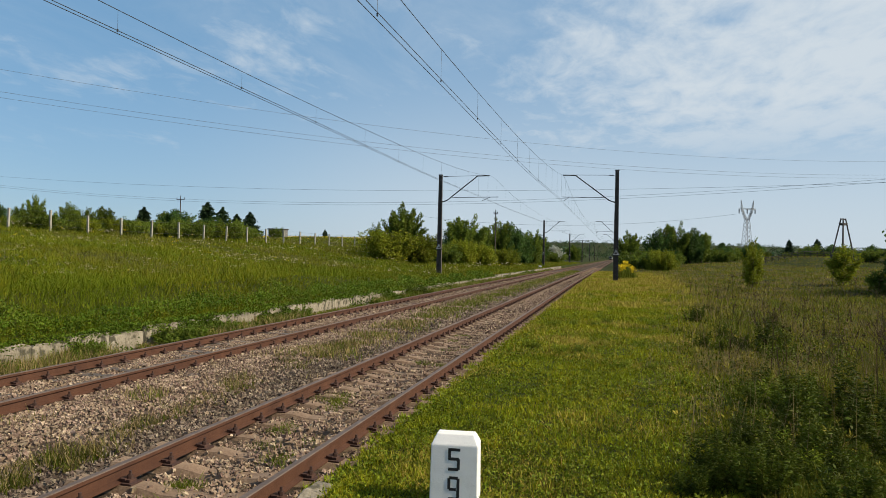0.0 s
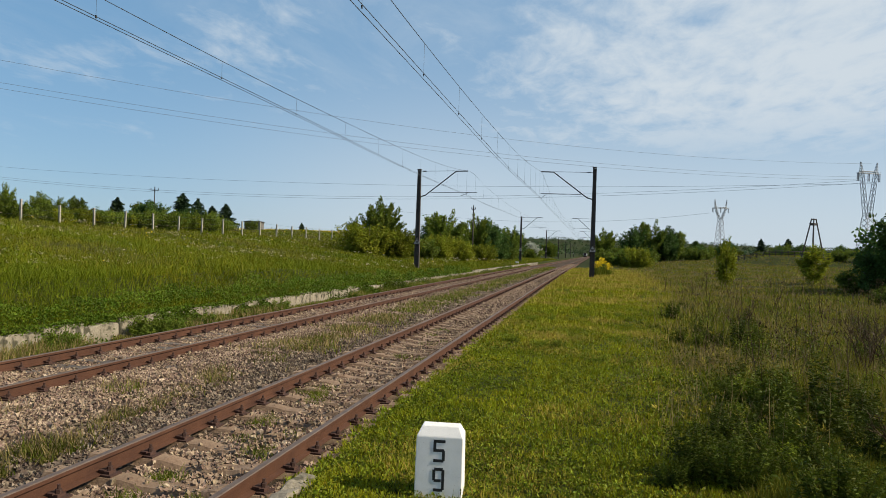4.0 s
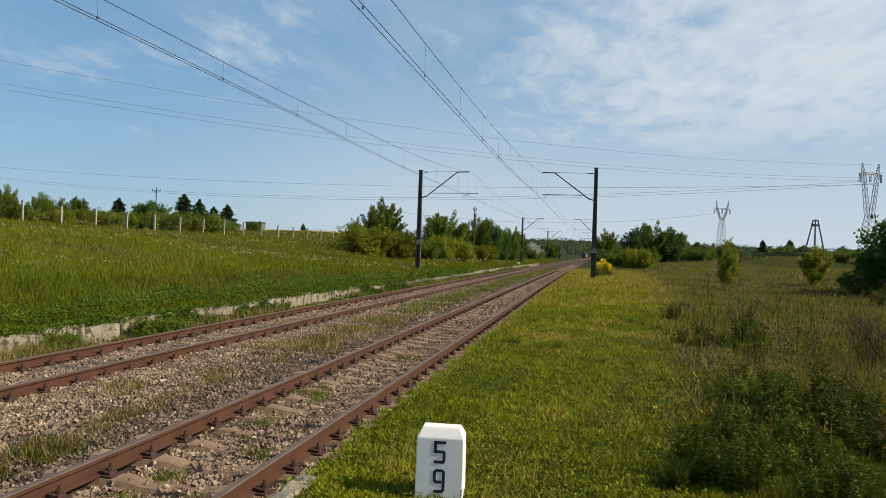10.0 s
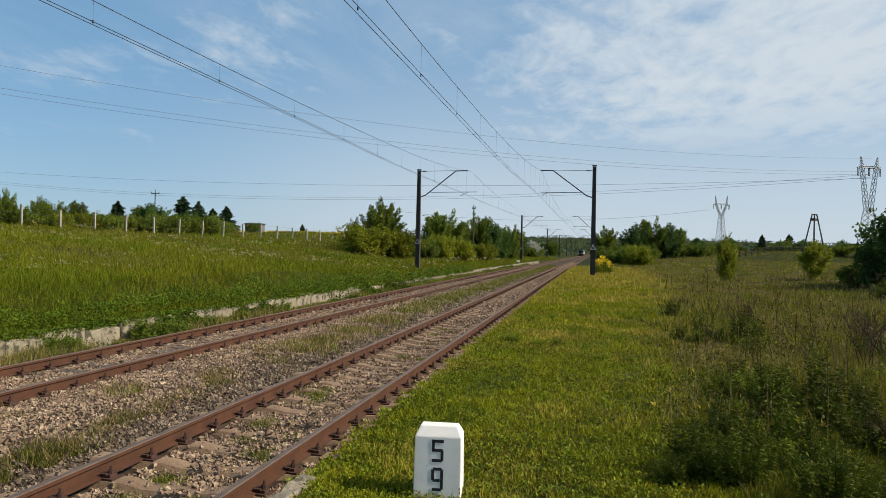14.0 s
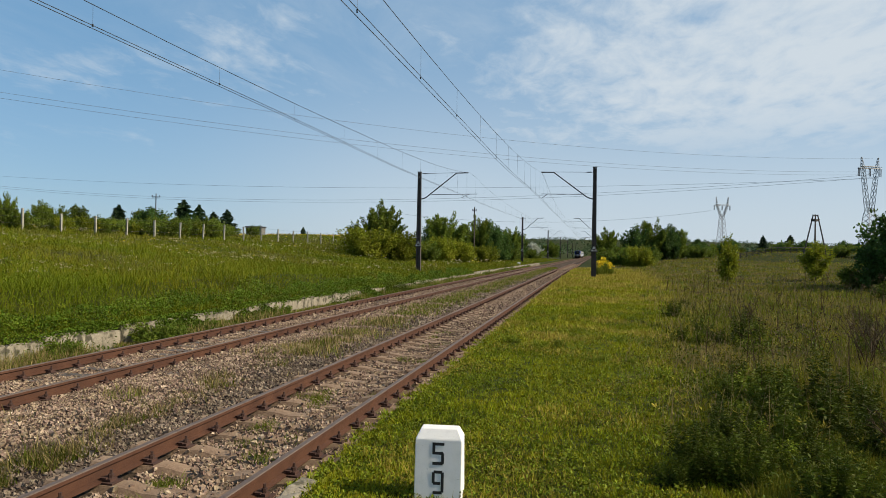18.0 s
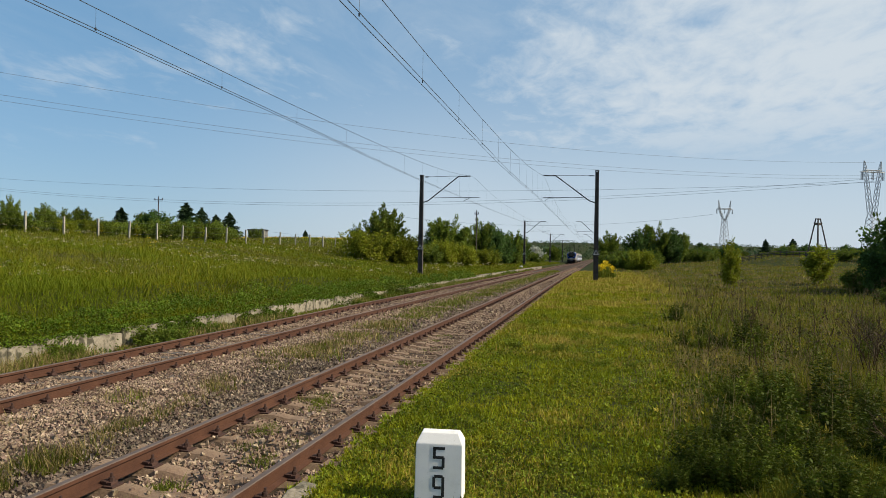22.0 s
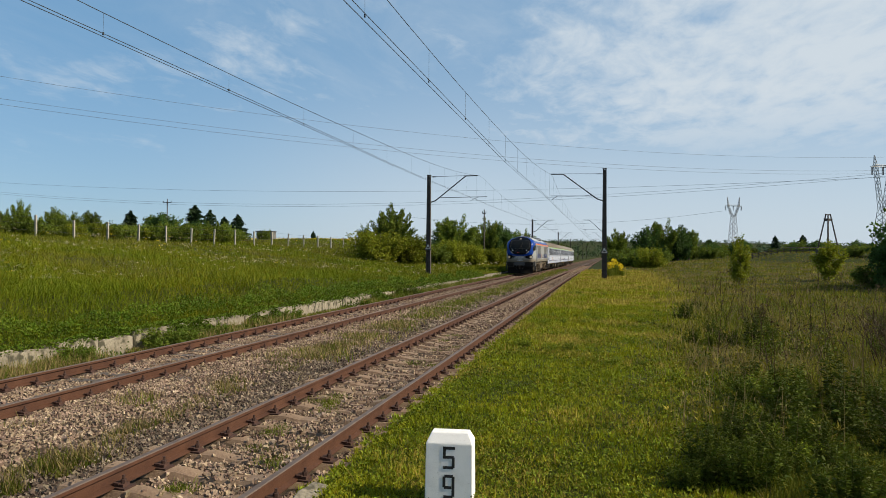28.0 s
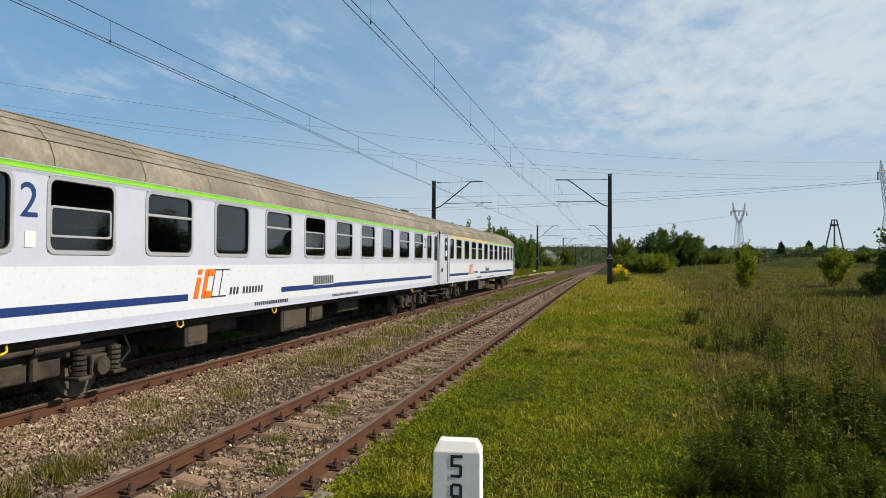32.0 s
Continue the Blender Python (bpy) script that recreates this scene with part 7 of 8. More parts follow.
            raw("corner_post", v, [(2 * i, 2 * i + 2, 2 * i + 3, 2 * i + 1) for i in range(5)], TRAIN["coach_grey"], t, smooth=True)
        bm = bmesh.new()
        outline = [(-1.29, 0.98)] + [(px * 0.965, 3.13 + (pz - 3.13) * 0.68) for px, pz in COACH_ROOF] + [(1.29, 0.98)]
        face = bm.faces.new([bm.verts.new((px, y, pz)) for px, pz in outline])
        ext = bmesh.ops.extrude_face_region(bm, geom=[face])
        for v in [g for g in ext["geom"] if isinstance(g, bmesh.types.BMVert)]:
            v.co.y += s * 0.05
        bmesh.ops.recalc_face_normals(bm, faces=bm.faces[:])
        part("end_wall", bm, TRAIN["running"], t, "sooty dark end wall")
        bm = bmesh.new()
        box(bm, (-0.66, min(y, y - s * 0.29), 1.15), (0.66, max(y, y - s * 0.29), 3.35), 0.10)
        part("gangway", bm, TRAIN["black"], t, "black rubber gangway bellows")
        buffers(t, y - s * 0.30, s)
        bm = bmesh.new()
        tube(bm, [(0.55, y - s * 0.05, 0.95), (0.6, y - s * 0.15, 0.5), (0.45, y - s * 0.28, 0.35), (0.25, y - s * 0.28, 0.6)], 0.025)
        part("brake_hose", bm, TRAIN["black"], t)
    bm = bmesh.new()
    box(bm, (-1.25, 0.5, 0.86), (1.25, COACH_LEN - 0.5, 1.0), 0.02)
    part("underframe", bm, TRAIN["running"], t)
    boxes = ((6.6, 7.3, 0.46, 1.2), (7.9, 9.0, 0.55, 0.8), (10.1, 11.4, 0.38, 1.25), (11.7, 12.5, 0.48, 1.2), (14.2, 15.9, 0.50, 0.9)) if vented else ((7.6, 9.0, 0.55, 0.7), (11.1, 12.3, 0.42, 1.2), (14.6, 16.6, 0.37, 1.25), (9.8, 10.6, 0.55, 0.8))
    for ya, yb, z0, d in boxes:
        bm = bmesh.new()
        box(bm, (-d, ya, z0), (d, yb, 0.88), 0.025)
        b = part("equipment_box", bm, TRAIN["running"], t, "dusty equipment box under the floor")
        bm = bmesh.new()
        box(bm, (d, ya + 0.08, z0 + 0.07), (d + 0.012, yb - 0.08, 0.82), 0.004)
        part("box_lid", bm, TRAIN["box_paint"], b)
    for y in (6.2, 9.5, 2.75, 20.2):
        bm = bmesh.new()
        tube(bm, [(1.36, y - 0.08, 1.0), (1.38, y - 0.08, 0.88), (1.38, y, 0.85), (1.38, y + 0.08, 0.88), (1.36, y + 0.08, 1.0)], 0.016)
        part("lifting_hook", bm, TRAIN["tow_yellow"], t, "yellow painted hook")
    coach_bogie(t, 3.35)
    coach_bogie(t, COACH_LEN - 3.35)
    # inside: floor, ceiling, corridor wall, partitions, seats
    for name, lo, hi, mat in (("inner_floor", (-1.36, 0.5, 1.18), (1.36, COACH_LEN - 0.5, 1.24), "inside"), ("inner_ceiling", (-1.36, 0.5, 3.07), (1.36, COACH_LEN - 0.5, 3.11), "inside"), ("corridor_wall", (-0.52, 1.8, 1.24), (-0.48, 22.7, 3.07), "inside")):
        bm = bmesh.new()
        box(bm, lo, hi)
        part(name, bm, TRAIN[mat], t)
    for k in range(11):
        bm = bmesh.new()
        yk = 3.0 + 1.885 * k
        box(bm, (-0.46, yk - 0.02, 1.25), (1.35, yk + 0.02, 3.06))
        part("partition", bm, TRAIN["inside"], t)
        for s in (-1, 1):
            if 0 <= k + (s - 1) // 2 < 10:
                bm = bmesh.new()
                box(bm, (-0.4, min(yk + s * 0.03, yk + s * 0.62), 1.45), (1.3, max(yk + s * 0.03, yk + s * 0.62), 1.68), 0.05)
                box(bm, (-0.4, min(yk + s * 0.03, yk + s * 0.18), 1.68), (1.3, max(yk + s * 0.03, yk + s * 0.18), 2.42), 0.05)
                part("seat", bm, TRAIN["seat"], t)
    return t


# ---- locomotive ----
CAB_Y, CAB_P = 3.75, 3.8


def lerp_table(table, z):
    for (a, va), (b, vb) in zip(table, table[1:]):
        if z <= b:
            u = max(0.0, (z - a) / (b - a))
            return va + (vb - va) * u
    return table[-1][1]


NOSE = [(1.2, 2.25), (1.35, 2.19), (1.8, 2.09), (2.2, 2.03), (2.5, 2.04), (2.8, 2.10), (3.1, 2.22), (3.346, 2.41), (3.551, 2.63), (3.715, 2.91), (3.838, 3.17), (3.92, 3.25), (3.969, 3.65)]
WIDE = [(1.2, 1.47), (1.6, 1.5), (3.12, 1.5), (3.297, 1.46), (3.474, 1.36), (3.651, 1.17), (3.784, 0.94), (3.881, 0.66), (3.943, 0.35), (3.97, 0.1)]


def cab_point(a, z):
    """A point of the cab's skin: a from 0 (middle of the nose) to 90 (the side), height z."""
    w, y0 = lerp_table(WIDE, z), lerp_table(NOSE, z)
    c, s = max(math.cos(radians(abs(a))), 0.0), math.sin(radians(abs(a)))
    return (math.copysign(w * s ** (2 / CAB_P), a), CAB_Y - (CAB_Y - y0) * c ** (2 / CAB_P), z)


def cab_skin(x, z):
    w, y0 = lerp_table(WIDE, z), lerp_table(NOSE, z)
    u = min(abs(x) / w, 0.999)
    return Vector((x, CAB_Y - (CAB_Y - y0) * (1 - u**CAB_P) ** (1 / CAB_P), z))


def cab_front(x, z, off=0.014):
    """A point that stands off the cab's front by that much."""
    n = (cab_skin(x + 0.02, z) - cab_skin(x - 0.02, z)).cross(cab_skin(x, z + 0.02) - cab_skin(x, z - 0.02)).normalized()
    return tuple(cab_skin(x, z) + n * math.copysign(off, n.dot(Vector((0, -1, 1)))))


def cab_side(y, z, off=0.012):
    w, y0 = lerp_table(WIDE, z), lerp_table(NOSE, z)
    u = min(max((CAB_Y - y) / (CAB_Y - y0), 0.0), 0.999)
    return (w * (1 - u**CAB_P) ** (1 / CAB_P) + off, y, z)


def seam(a):
    """Height of the line between the grey below and the blue above, round the cab."""
    a = abs(a)
    return 1.95 + 0.14 * smooth(a, 10, 42) + 1.10 * smooth(a, 44, 85)


def patch(name, outline, on, mat, parent, label="", rings=7, centre=None):
    """A plate that follows the cab's skin inside an outline of (u, z) points."""
    cu = sum(p[0] for p in outline) / len(outline) if centre is None else centre[0]
    cz = sum(p[1] for p in outline) / len(outline) if centre is None else centre[1]
    n = len(outline)
    verts = [on(cu, cz)] + [on(cu + (u - cu) * k / rings, cz + (z - cz) * k / rings) for k in range(1, rings + 1) for u, z in outline]
    faces = [(0, 1 + i, 1 + (i + 1) % n) for i in range(n)]
    for k in range(rings - 1):
        for i in range(n):
            a, b = 1 + k * n + i, 1 + k * n + (i + 1) % n
            faces.append((a, a + n, b + n, b))
    return tagged(raw(name, verts, faces, mat, parent, smooth=True), label)


def oval(cu, cz, ru, rz, n=48, power=2.0):
    out = []
    for k in range(n):
        a = 2 * math.pi * k / n
        c, s = math.cos(a), math.sin(a)
        out.append((cu + ru * math.copysign(abs(c) ** (2 / power), c), cz + rz * math.copysign(abs(s) ** (2 / power), s)))
    return out


def frame_box(bm, q, w, h):
    """A thin upright outline, standing for a figure that must not be read."""
    for sx in (-1, 1):
        box(bm, q + Vector((sx * (w - 0.006) - 0.006, -0.004, -h)), q + Vector((sx * (w - 0.006) + 0.006, 0.004, h)))
    for sz in (-1, 1):
        box(bm, q + Vector((-w, -0.004, sz * (h - 0.006) - 0.006)), q + Vector((w, 0.004, sz * (h - 0.006) + 0.006)))


def cab(t, flip):
    """One cab with its nose; flip turns it to the rear end."""
    c = new("cab")
    c.parent = t
    c.matrix_basis = pose(0, LOCO_SPAN, 0, 0, 0, 180) if flip else pose(0, 0, 0)
    angles = [-90 + 180 * i / 96 for i in range(97)]
    n = len(angles)
    for name, mat, lo, hi, rows in (("cab_shell", "loco_grey", lambda a: 1.32, seam, 14), ("cab_hood", "loco_blue", seam, lambda a: 3.969, 44)):
        verts = [cab_point(a, lo(a) + (hi(a) - lo(a)) * k / rows) for k in range(rows + 1) for a in angles]
        faces = [(k * n + i, k * n + i + 1, (k + 1) * n + i + 1, (k + 1) * n + i) for k in range(rows) for i in range(n - 1)]
        raw(name, verts, faces, TRAIN[mat], c, smooth=True)
    black = patch("windscreen_surround", oval(0, 2.99, 1.14, 0.92, 56, 2.5), cab_front, TRAIN["mask"], c, "glossy black front panel", 10)
    ws = [(-0.84, 2.68), (0.84, 2.68), (0.94, 2.76), (0.97, 2.90), (0.93, 3.40), (0.86, 3.52), (-0.86, 3.52), (-0.93, 3.40), (-0.97, 2.90), (-0.94, 2.76)]
    dense = [(p[0] + (q[0] - p[0]) * k / 5, p[1] + (q[1] - p[1]) * k / 5) for p, q in zip(ws, ws[1:] + ws[:1]) for k in range(5)]
    patch("windscreen", dense, lambda x, z: cab_front(x, z, 0.024), TRAIN["windscreen"], black, "dark windscreen", 8)
    bm = bmesh.new()
    rim = [cab_front(x, z, 0.028) for x, z in dense]
    tube(bm, rim + rim[:1], 0.012, 5)
    part("windscreen_seal", bm, TRAIN["black"], black)
    for x0, z0, x1, z1 in ((0.10, 2.66, 0.27, 3.38), (-0.02, 2.70, 0.20, 3.30), (-0.42, 2.40, -0.16, 2.66), (0.34, 2.40, 0.26, 2.78)):
        bm = bmesh.new()
        p = [Vector(cab_front(x0 + (x1 - x0) * k, z0 + (z1 - z0) * k, 0.05)) for k in (0, 0.5, 1)]
        tube(bm, p, 0.011, 5)
        rod(bm, p[0] + Vector((0, 0.04, 0)), p[0] - Vector((0, 0.02, 0)), 0.028, seg=8)
        part("wiper", bm, TRAIN["running"], black)
    for s in (-1, 1):
        hl = [(s * u, z) for u, z in ((0.40, 1.89), (0.70, 1.93), (1.00, 2.06), (1.20, 2.12), (1.28, 1.90), (1.24, 1.70), (1.05, 1.62), (0.72, 1.68))]
        dense = [(p[0] + (q[0] - p[0]) * k / 4, p[1] + (q[1] - p[1]) * k / 4) for p, q in zip(hl, hl[1:] + hl[:1]) for k in range(4)]
        h = patch("headlight_housing", dense, cab_front, TRAIN["mask"], c, "black headlight housing", 5)
        for x, z, r in ((0.86, 1.80, 0.105), (1.11, 1.83, 0.115)):
            p = Vector(cab_front(s * x, z, 0.0))
            d = (p - Vector(cab_front(s * (x - 0.02), z, 0.0)))
            d = Vector((d.y, -d.x, 0)) * s
            bm = bmesh.new()
            cylinder(bm, p + d.normalized() * 0.012, d, r, 0.03, 24)
            part("headlight", bm, TRAIN["lamp"] if x > 1.0 else TRAIN["mask"], h)
            bm = bmesh.new()
            cylinder(bm, p + d.normalized() * 0.008, d, r * 1.12, 0.02, 24)
            part("headlight_rim", bm, TRAIN["trim"], h)
        # side window, door
        def side(y, z, s=s):
            q = cab_side(y, z)
            return (s * q[0], q[1], q[2])

        sw = [(2.44, 2.46), (2.38, 2.64), (2.50, 2.84), (2.72, 3.00), (3.0, 3.10), (3.42, 3.16), (3.47, 3.08), (3.42, 2.62), (3.25, 2.56)]
        dense = [(p[0] + (q[0] - p[0]) * k / 4, p[1] + (q[1] - p[1]) * k / 4) for p, q in zip(sw, sw[1:] + sw[:1]) for k in range(4)]
        patch("cab_side_window", dense, side, TRAIN["side_glass"], c, "dark side window of the cab", 6)
        bm = bmesh.new()
        tube(bm, [side(2.30, 1.45), side(2.30, 2.45)], 0.02)
        part("handrail", bm, TRAIN["frame_grey"], c)
        bm = bmesh.new()
        for z in (0.55, 0.78, 1.01, 1.24):
            box(bm, (min(s * 1.12, s * 1.46), 0.88, z), (max(s * 1.12, s * 1.46), 1.14, z + 0.03))
        for y in (0.88, 1.12):
            box(bm, (min(s * 1.40, s * 1.46), y, 0.50), (max(s * 1.40, s * 1.46), y + 0.04, 1.40))
        part("ladder", bm, TRAIN["frame_grey"], c)
        # white side lights by the black panel
        bm = bmesh.new()
        tube(bm, [cab_front(s * u, z, 0.02) for u, z in ((0.66, 2.20), (0.84, 2.30), (0.93, 2.46))], 0.016, 6)
        part("marker_strip", bm, TRAIN["bar_white"], black)
        bm = bmesh.new()
        p = Vector(cab_front(s * 0.70, 2.52, 0.03))
        box(bm, p - Vector((0.05, 0.02, 0.04)), p + Vector((0.05, 0.03, 0.05)), 0.012)
        part("camera_box", bm, TRAIN["bar_white"], black)
    zs = [3.14 + (NOSE[-1][0] - 3.14) * k / 16 for k in range(17)]
    prof = [(-lerp_table(WIDE, z), z) for z in zs] + [(lerp_table(WIDE, z), z) for z in zs[::-1]]
    sheet("roof_shoulder", (CAB_Y - 0.02, CAB_Y + 0.12, CAB_Y + 1.0), (prof, prof, [(px * 0.985, 3.13 + (pz - 3.13) * 0.93) for px, pz in prof]), TRAIN["loco_blue"], c)
    patch("top_lamp", oval(0, 3.70, 0.11, 0.055, 24), lambda x, z: cab_front(x, z, 0.028), TRAIN["lamp"], c, "small oval top lamp", 3)
    skirt = [cab_point(a, 1.3) for a in angles]
    verts = [(x * 0.985, CAB_Y + (y - CAB_Y) * 0.985, z) for z in (0.96, 1.325) for x, y, q in skirt]
    raw("cab_skirt", verts, [(i, i + 1, n + i + 1, n + i) for i in range(n - 1)], TRAIN["frame_grey"], c, smooth=True)
    # mark and number bars on the nose
    bm = bmesh.new()
    for k in range(9):
        q = Vector(cab_front(-0.32 + 0.082 * k, 1.80, 0.008))
        frame_box(bm, q, 0.027, 0.055)
    for k in range(5):
        q = Vector(cab_front(-0.14 + 0.075 * k, 1.63, 0.008))
        frame_box(bm, q, 0.027, 0.055)
    for k in range(10):
        q = Vector(cab_front(-0.24 + 0.056 * k, 1.48, 0.008))
        frame_box(bm, q, 0.019, 0.034)
    part("number_bars", bm, TRAIN["bar_white"], c)
    bm = bmesh.new()
    for k in range(3):
        q = Vector(cab_front(-0.24 + 0.085 * k, 2.28, 0.012))
        box(bm, q - Vector((0.032, 0.004, 0.035)), q + Vector((0.032, 0.004, 0.035)))
    part("operator_mark", bm, TRAIN["red"], c)
    # front beam, plough, couplings
    bm = bmesh.new()
    box(bm, (-1.36, 0.62, 0.98), (1.36, 1.3, 1.30), 0.06)
    part("front_beam", bm, TRAIN["black_frame"], c)
    for s in (-1, 1):
        bm = bmesh.new()
        box(bm, (s * 0.875 - 0.42, 0.50, 1.26), (s * 0.875 + 0.42, 1.1, 1.32), 0.02)
        rod(bm, (s * 0.875, 0.65, 1.05), (s * 0.875, 0.08, 1.05), 0.14, 0.19, 16)
        box(bm, (s * 0.875 - 0.33, 0.0, 0.84), (s * 0.875 + 0.33, 0.07, 1.24), 0.06)
        part("buffer", bm, TRAIN["black_frame"], c)
        bm = bmesh.new()
        tube(bm, [(s * 0.35, 0.62, 0.98), (s * 0.36, 0.40, 0.72), (s * 0.30, 0.34, 0.55), (s * 0.26, 0.45, 0.72)], 0.022)
        part("brake_hose", bm, TRAIN["black"], c)
    bm = bmesh.new()
    rod(bm, (0, 0.65, 1.02), (0, 0.28, 1.02), 0.05, seg=8)
    tube(bm, [(0, 0.30, 1.04), (-0.06, 0.22, 0.85), (0, 0.20, 0.62), (0.06, 0.22, 0.85), (0, 0.30, 1.04)], 0.03)
    part("coupling", bm, TRAIN["running"], c)
    bm = bmesh.new()
    v = [bm.verts.new(q) for q in ((-1.3, 1.0, 0.62), (0, 0.72, 0.62), (1.3, 1.0, 0.62), (1.3, 0.86, 0.16), (0, 0.56, 0.16), (-1.3, 0.86, 0.16))]
    bm.faces.new((v[0], v[1], v[4], v[5]))
    bm.faces.new((v[1], v[2], v[3], v[4]))
    bmesh.ops.solidify(bm, geom=bm.faces[:], thickness=0.03)
    part("snow_plough", bm, TRAIN["black_frame"], c)
    bm = bmesh.new()
    box(bm, (-1.3, 0.95, 0.40), (1.3, 1.35, 1.0), 0.04)
    part("lower_front", bm, TRAIN["black_frame"], c)
    for o in c.children:
        if o.name.split(".")[0] in ("front_beam", "buffer", "brake_hose", "coupling", "snow_plough", "lower_front", "ladder"):
            o.location.y = 1.68
    return c


TRAIN["windscreen"] = plain("dark_glass", (0.010, 0.012, 0.013), 0.05, spec=0.12)
TRAIN["side_glass"] = plain("black_side_glass", (0.006, 0.007, 0.008), 0.08, spec=0.08)
LOCO_ROOF = [(-1.5, 3.13), (-1.47, 3.288), (-1.32, 3.482), (-1.18, 3.57), (-0.9, 3.772), (-0.5, 3.896), (0, 3.94), (0.5, 3.896), (0.9, 3.772), (1.18, 3.57), (1.32, 3.482), (1.47, 3.288), (1.5, 3.13)]


def loco_bogie(t, yc):
    b = new("bogie")
    b.parent, b.matrix_basis = t, pose(0, yc, 0)
    for y in (-1.25, 1.25):
        wheelset(b, y, 0.52)
    for s in (-1, 1):
        bm = bmesh.new()
        prof = [(-2.1, 0.62), (-1.75, 0.95), (-0.8, 0.95), (-0.55, 0.55), (0.55, 0.55), (0.8, 0.95), (1.75, 0.95), (2.1, 0.62), (2.1, 0.78), (1.8, 1.12), (0.75, 1.12), (0.45, 0.82), (-0.45, 0.82), (-0.75, 1.12), (-1.8, 1.12), (-2.1, 0.78)]
        a = [bm.verts.new((s * 1.02, y, z)) for y, z in prof]
        f = bm.faces.new(a)
        r = bmesh.ops.extrude_face_region(bm, geom=[f])
        for v in [g for g in r["geom"] if isinstance(g, bmesh.types.BMVert)]:
            v.co.x += s * 0.16
        bmesh.ops.recalc_face_normals(bm, faces=bm.faces[:])
        part("side_frame", bm, TRAIN["dirt"], b)
        for y in (-1.25, 1.25):
            bm = bmesh.new()
            box(bm, (s * 1.10 - 0.1, y - 0.2, 0.36), (s * 1.10 + 0.14, y + 0.2, 0.70), 0.05)
            cylinder(bm, (s * 1.26, y, 0.52), (1, 0, 0), 0.15, 0.10, 16)
            part("axlebox", bm, TRAIN["dirt"], b)
            for dy in (-0.36, 0.36):
                bm = bmesh.new()
                spring(bm, (s * 1.20, y + dy, 0.60), 0.12, 0.40, 4)
                part("coil_spring", bm, TRAIN["dirt"], b)
        for dy in (-0.25, 0.25):
            bm = bmesh.new()
            spring(bm, (s * 1.22, dy, 0.80), 0.15, 0.42, 4)
            part("body_spring", bm, TRAIN["dirt"], b)
        bm = bmesh.new()
        rod(bm, (s * 1.30, -0.6, 0.86), (s * 1.30, 0.7, 0.86), 0.06, seg=10)
        rod(bm, (s * 1.28, 0.72, 0.45), (s * 1.28, 0.72, 1.2), 0.055, seg=10)
        part("damper", bm, TRAIN["dirt"], b)
        bm = bmesh.new()
        tube(bm, [(s * 1.2, 1.85, 1.2), (s * 1.32, 2.0, 0.75), (s * 1.30, 1.75, 0.36), (s * 1.2, 1.55, 0.30)], 0.035)
        box(bm, (s * 1.05, 1.78, 0.20) if s > 0 else (-1.25, 1.78, 0.20), (s * 1.05 + 0.2, 1.98, 0.42) if s > 0 else (-1.05, 1.98, 0.42), 0.02)
        part("sand_pipe", bm, TRAIN["dirt"], b)
    return b


def grille_group(t, s, ya, yb, count):
    w = (yb - ya) / count
    x = s * 1.502
    for k in range(count):
        a, b = ya + k * w + 0.02, ya + (k + 1) * w - 0.02
        bm = bmesh.new()
        frame_ring(bm, x, a, b, 1.66, 3.08, 0.03, 0.03, 0.012)
        g = part("grille", bm, TRAIN["trim"], t)
        strip(g, "mesh_panel", x, a + 0.03, b - 0.03, 2.18, 3.05, TRAIN["mesh"])
        strip(g, "mesh_panel", x, a + 0.03, b - 0.03, 1.69, 2.176, TRAIN["mesh_blue"])
        for j in range(14):
            zz = 1.73 + 0.096 * j
            strip(g, "slat", x + s * 0.004, a + 0.035, b - 0.035, zz, zz + 0.012, TRAIN["mesh"] if zz > 2.18 else TRAIN["mesh_blue"], proud=0.006)
        if k != 0:
            bm = bmesh.new()
            lean = 0.55 * (1 if k == 1 else -1)
            c = (a + b) / 2
            p = [bm.verts.new((x + s * 0.013, yy, zz)) for yy, zz in ((c - lean * 0.5 - 0.045, 3.02), (c - lean * 0.5 + 0.045, 3.02), (c + lean * 0.5 + 0.045, 1.71), (c + lean * 0.5 - 0.045, 1.71))]
            bm.faces.new(p)
            bmesh.ops.solidify(bm, geom=bm.faces[:], thickness=0.004)
            part("brace", bm, TRAIN["loco_grey"], g)


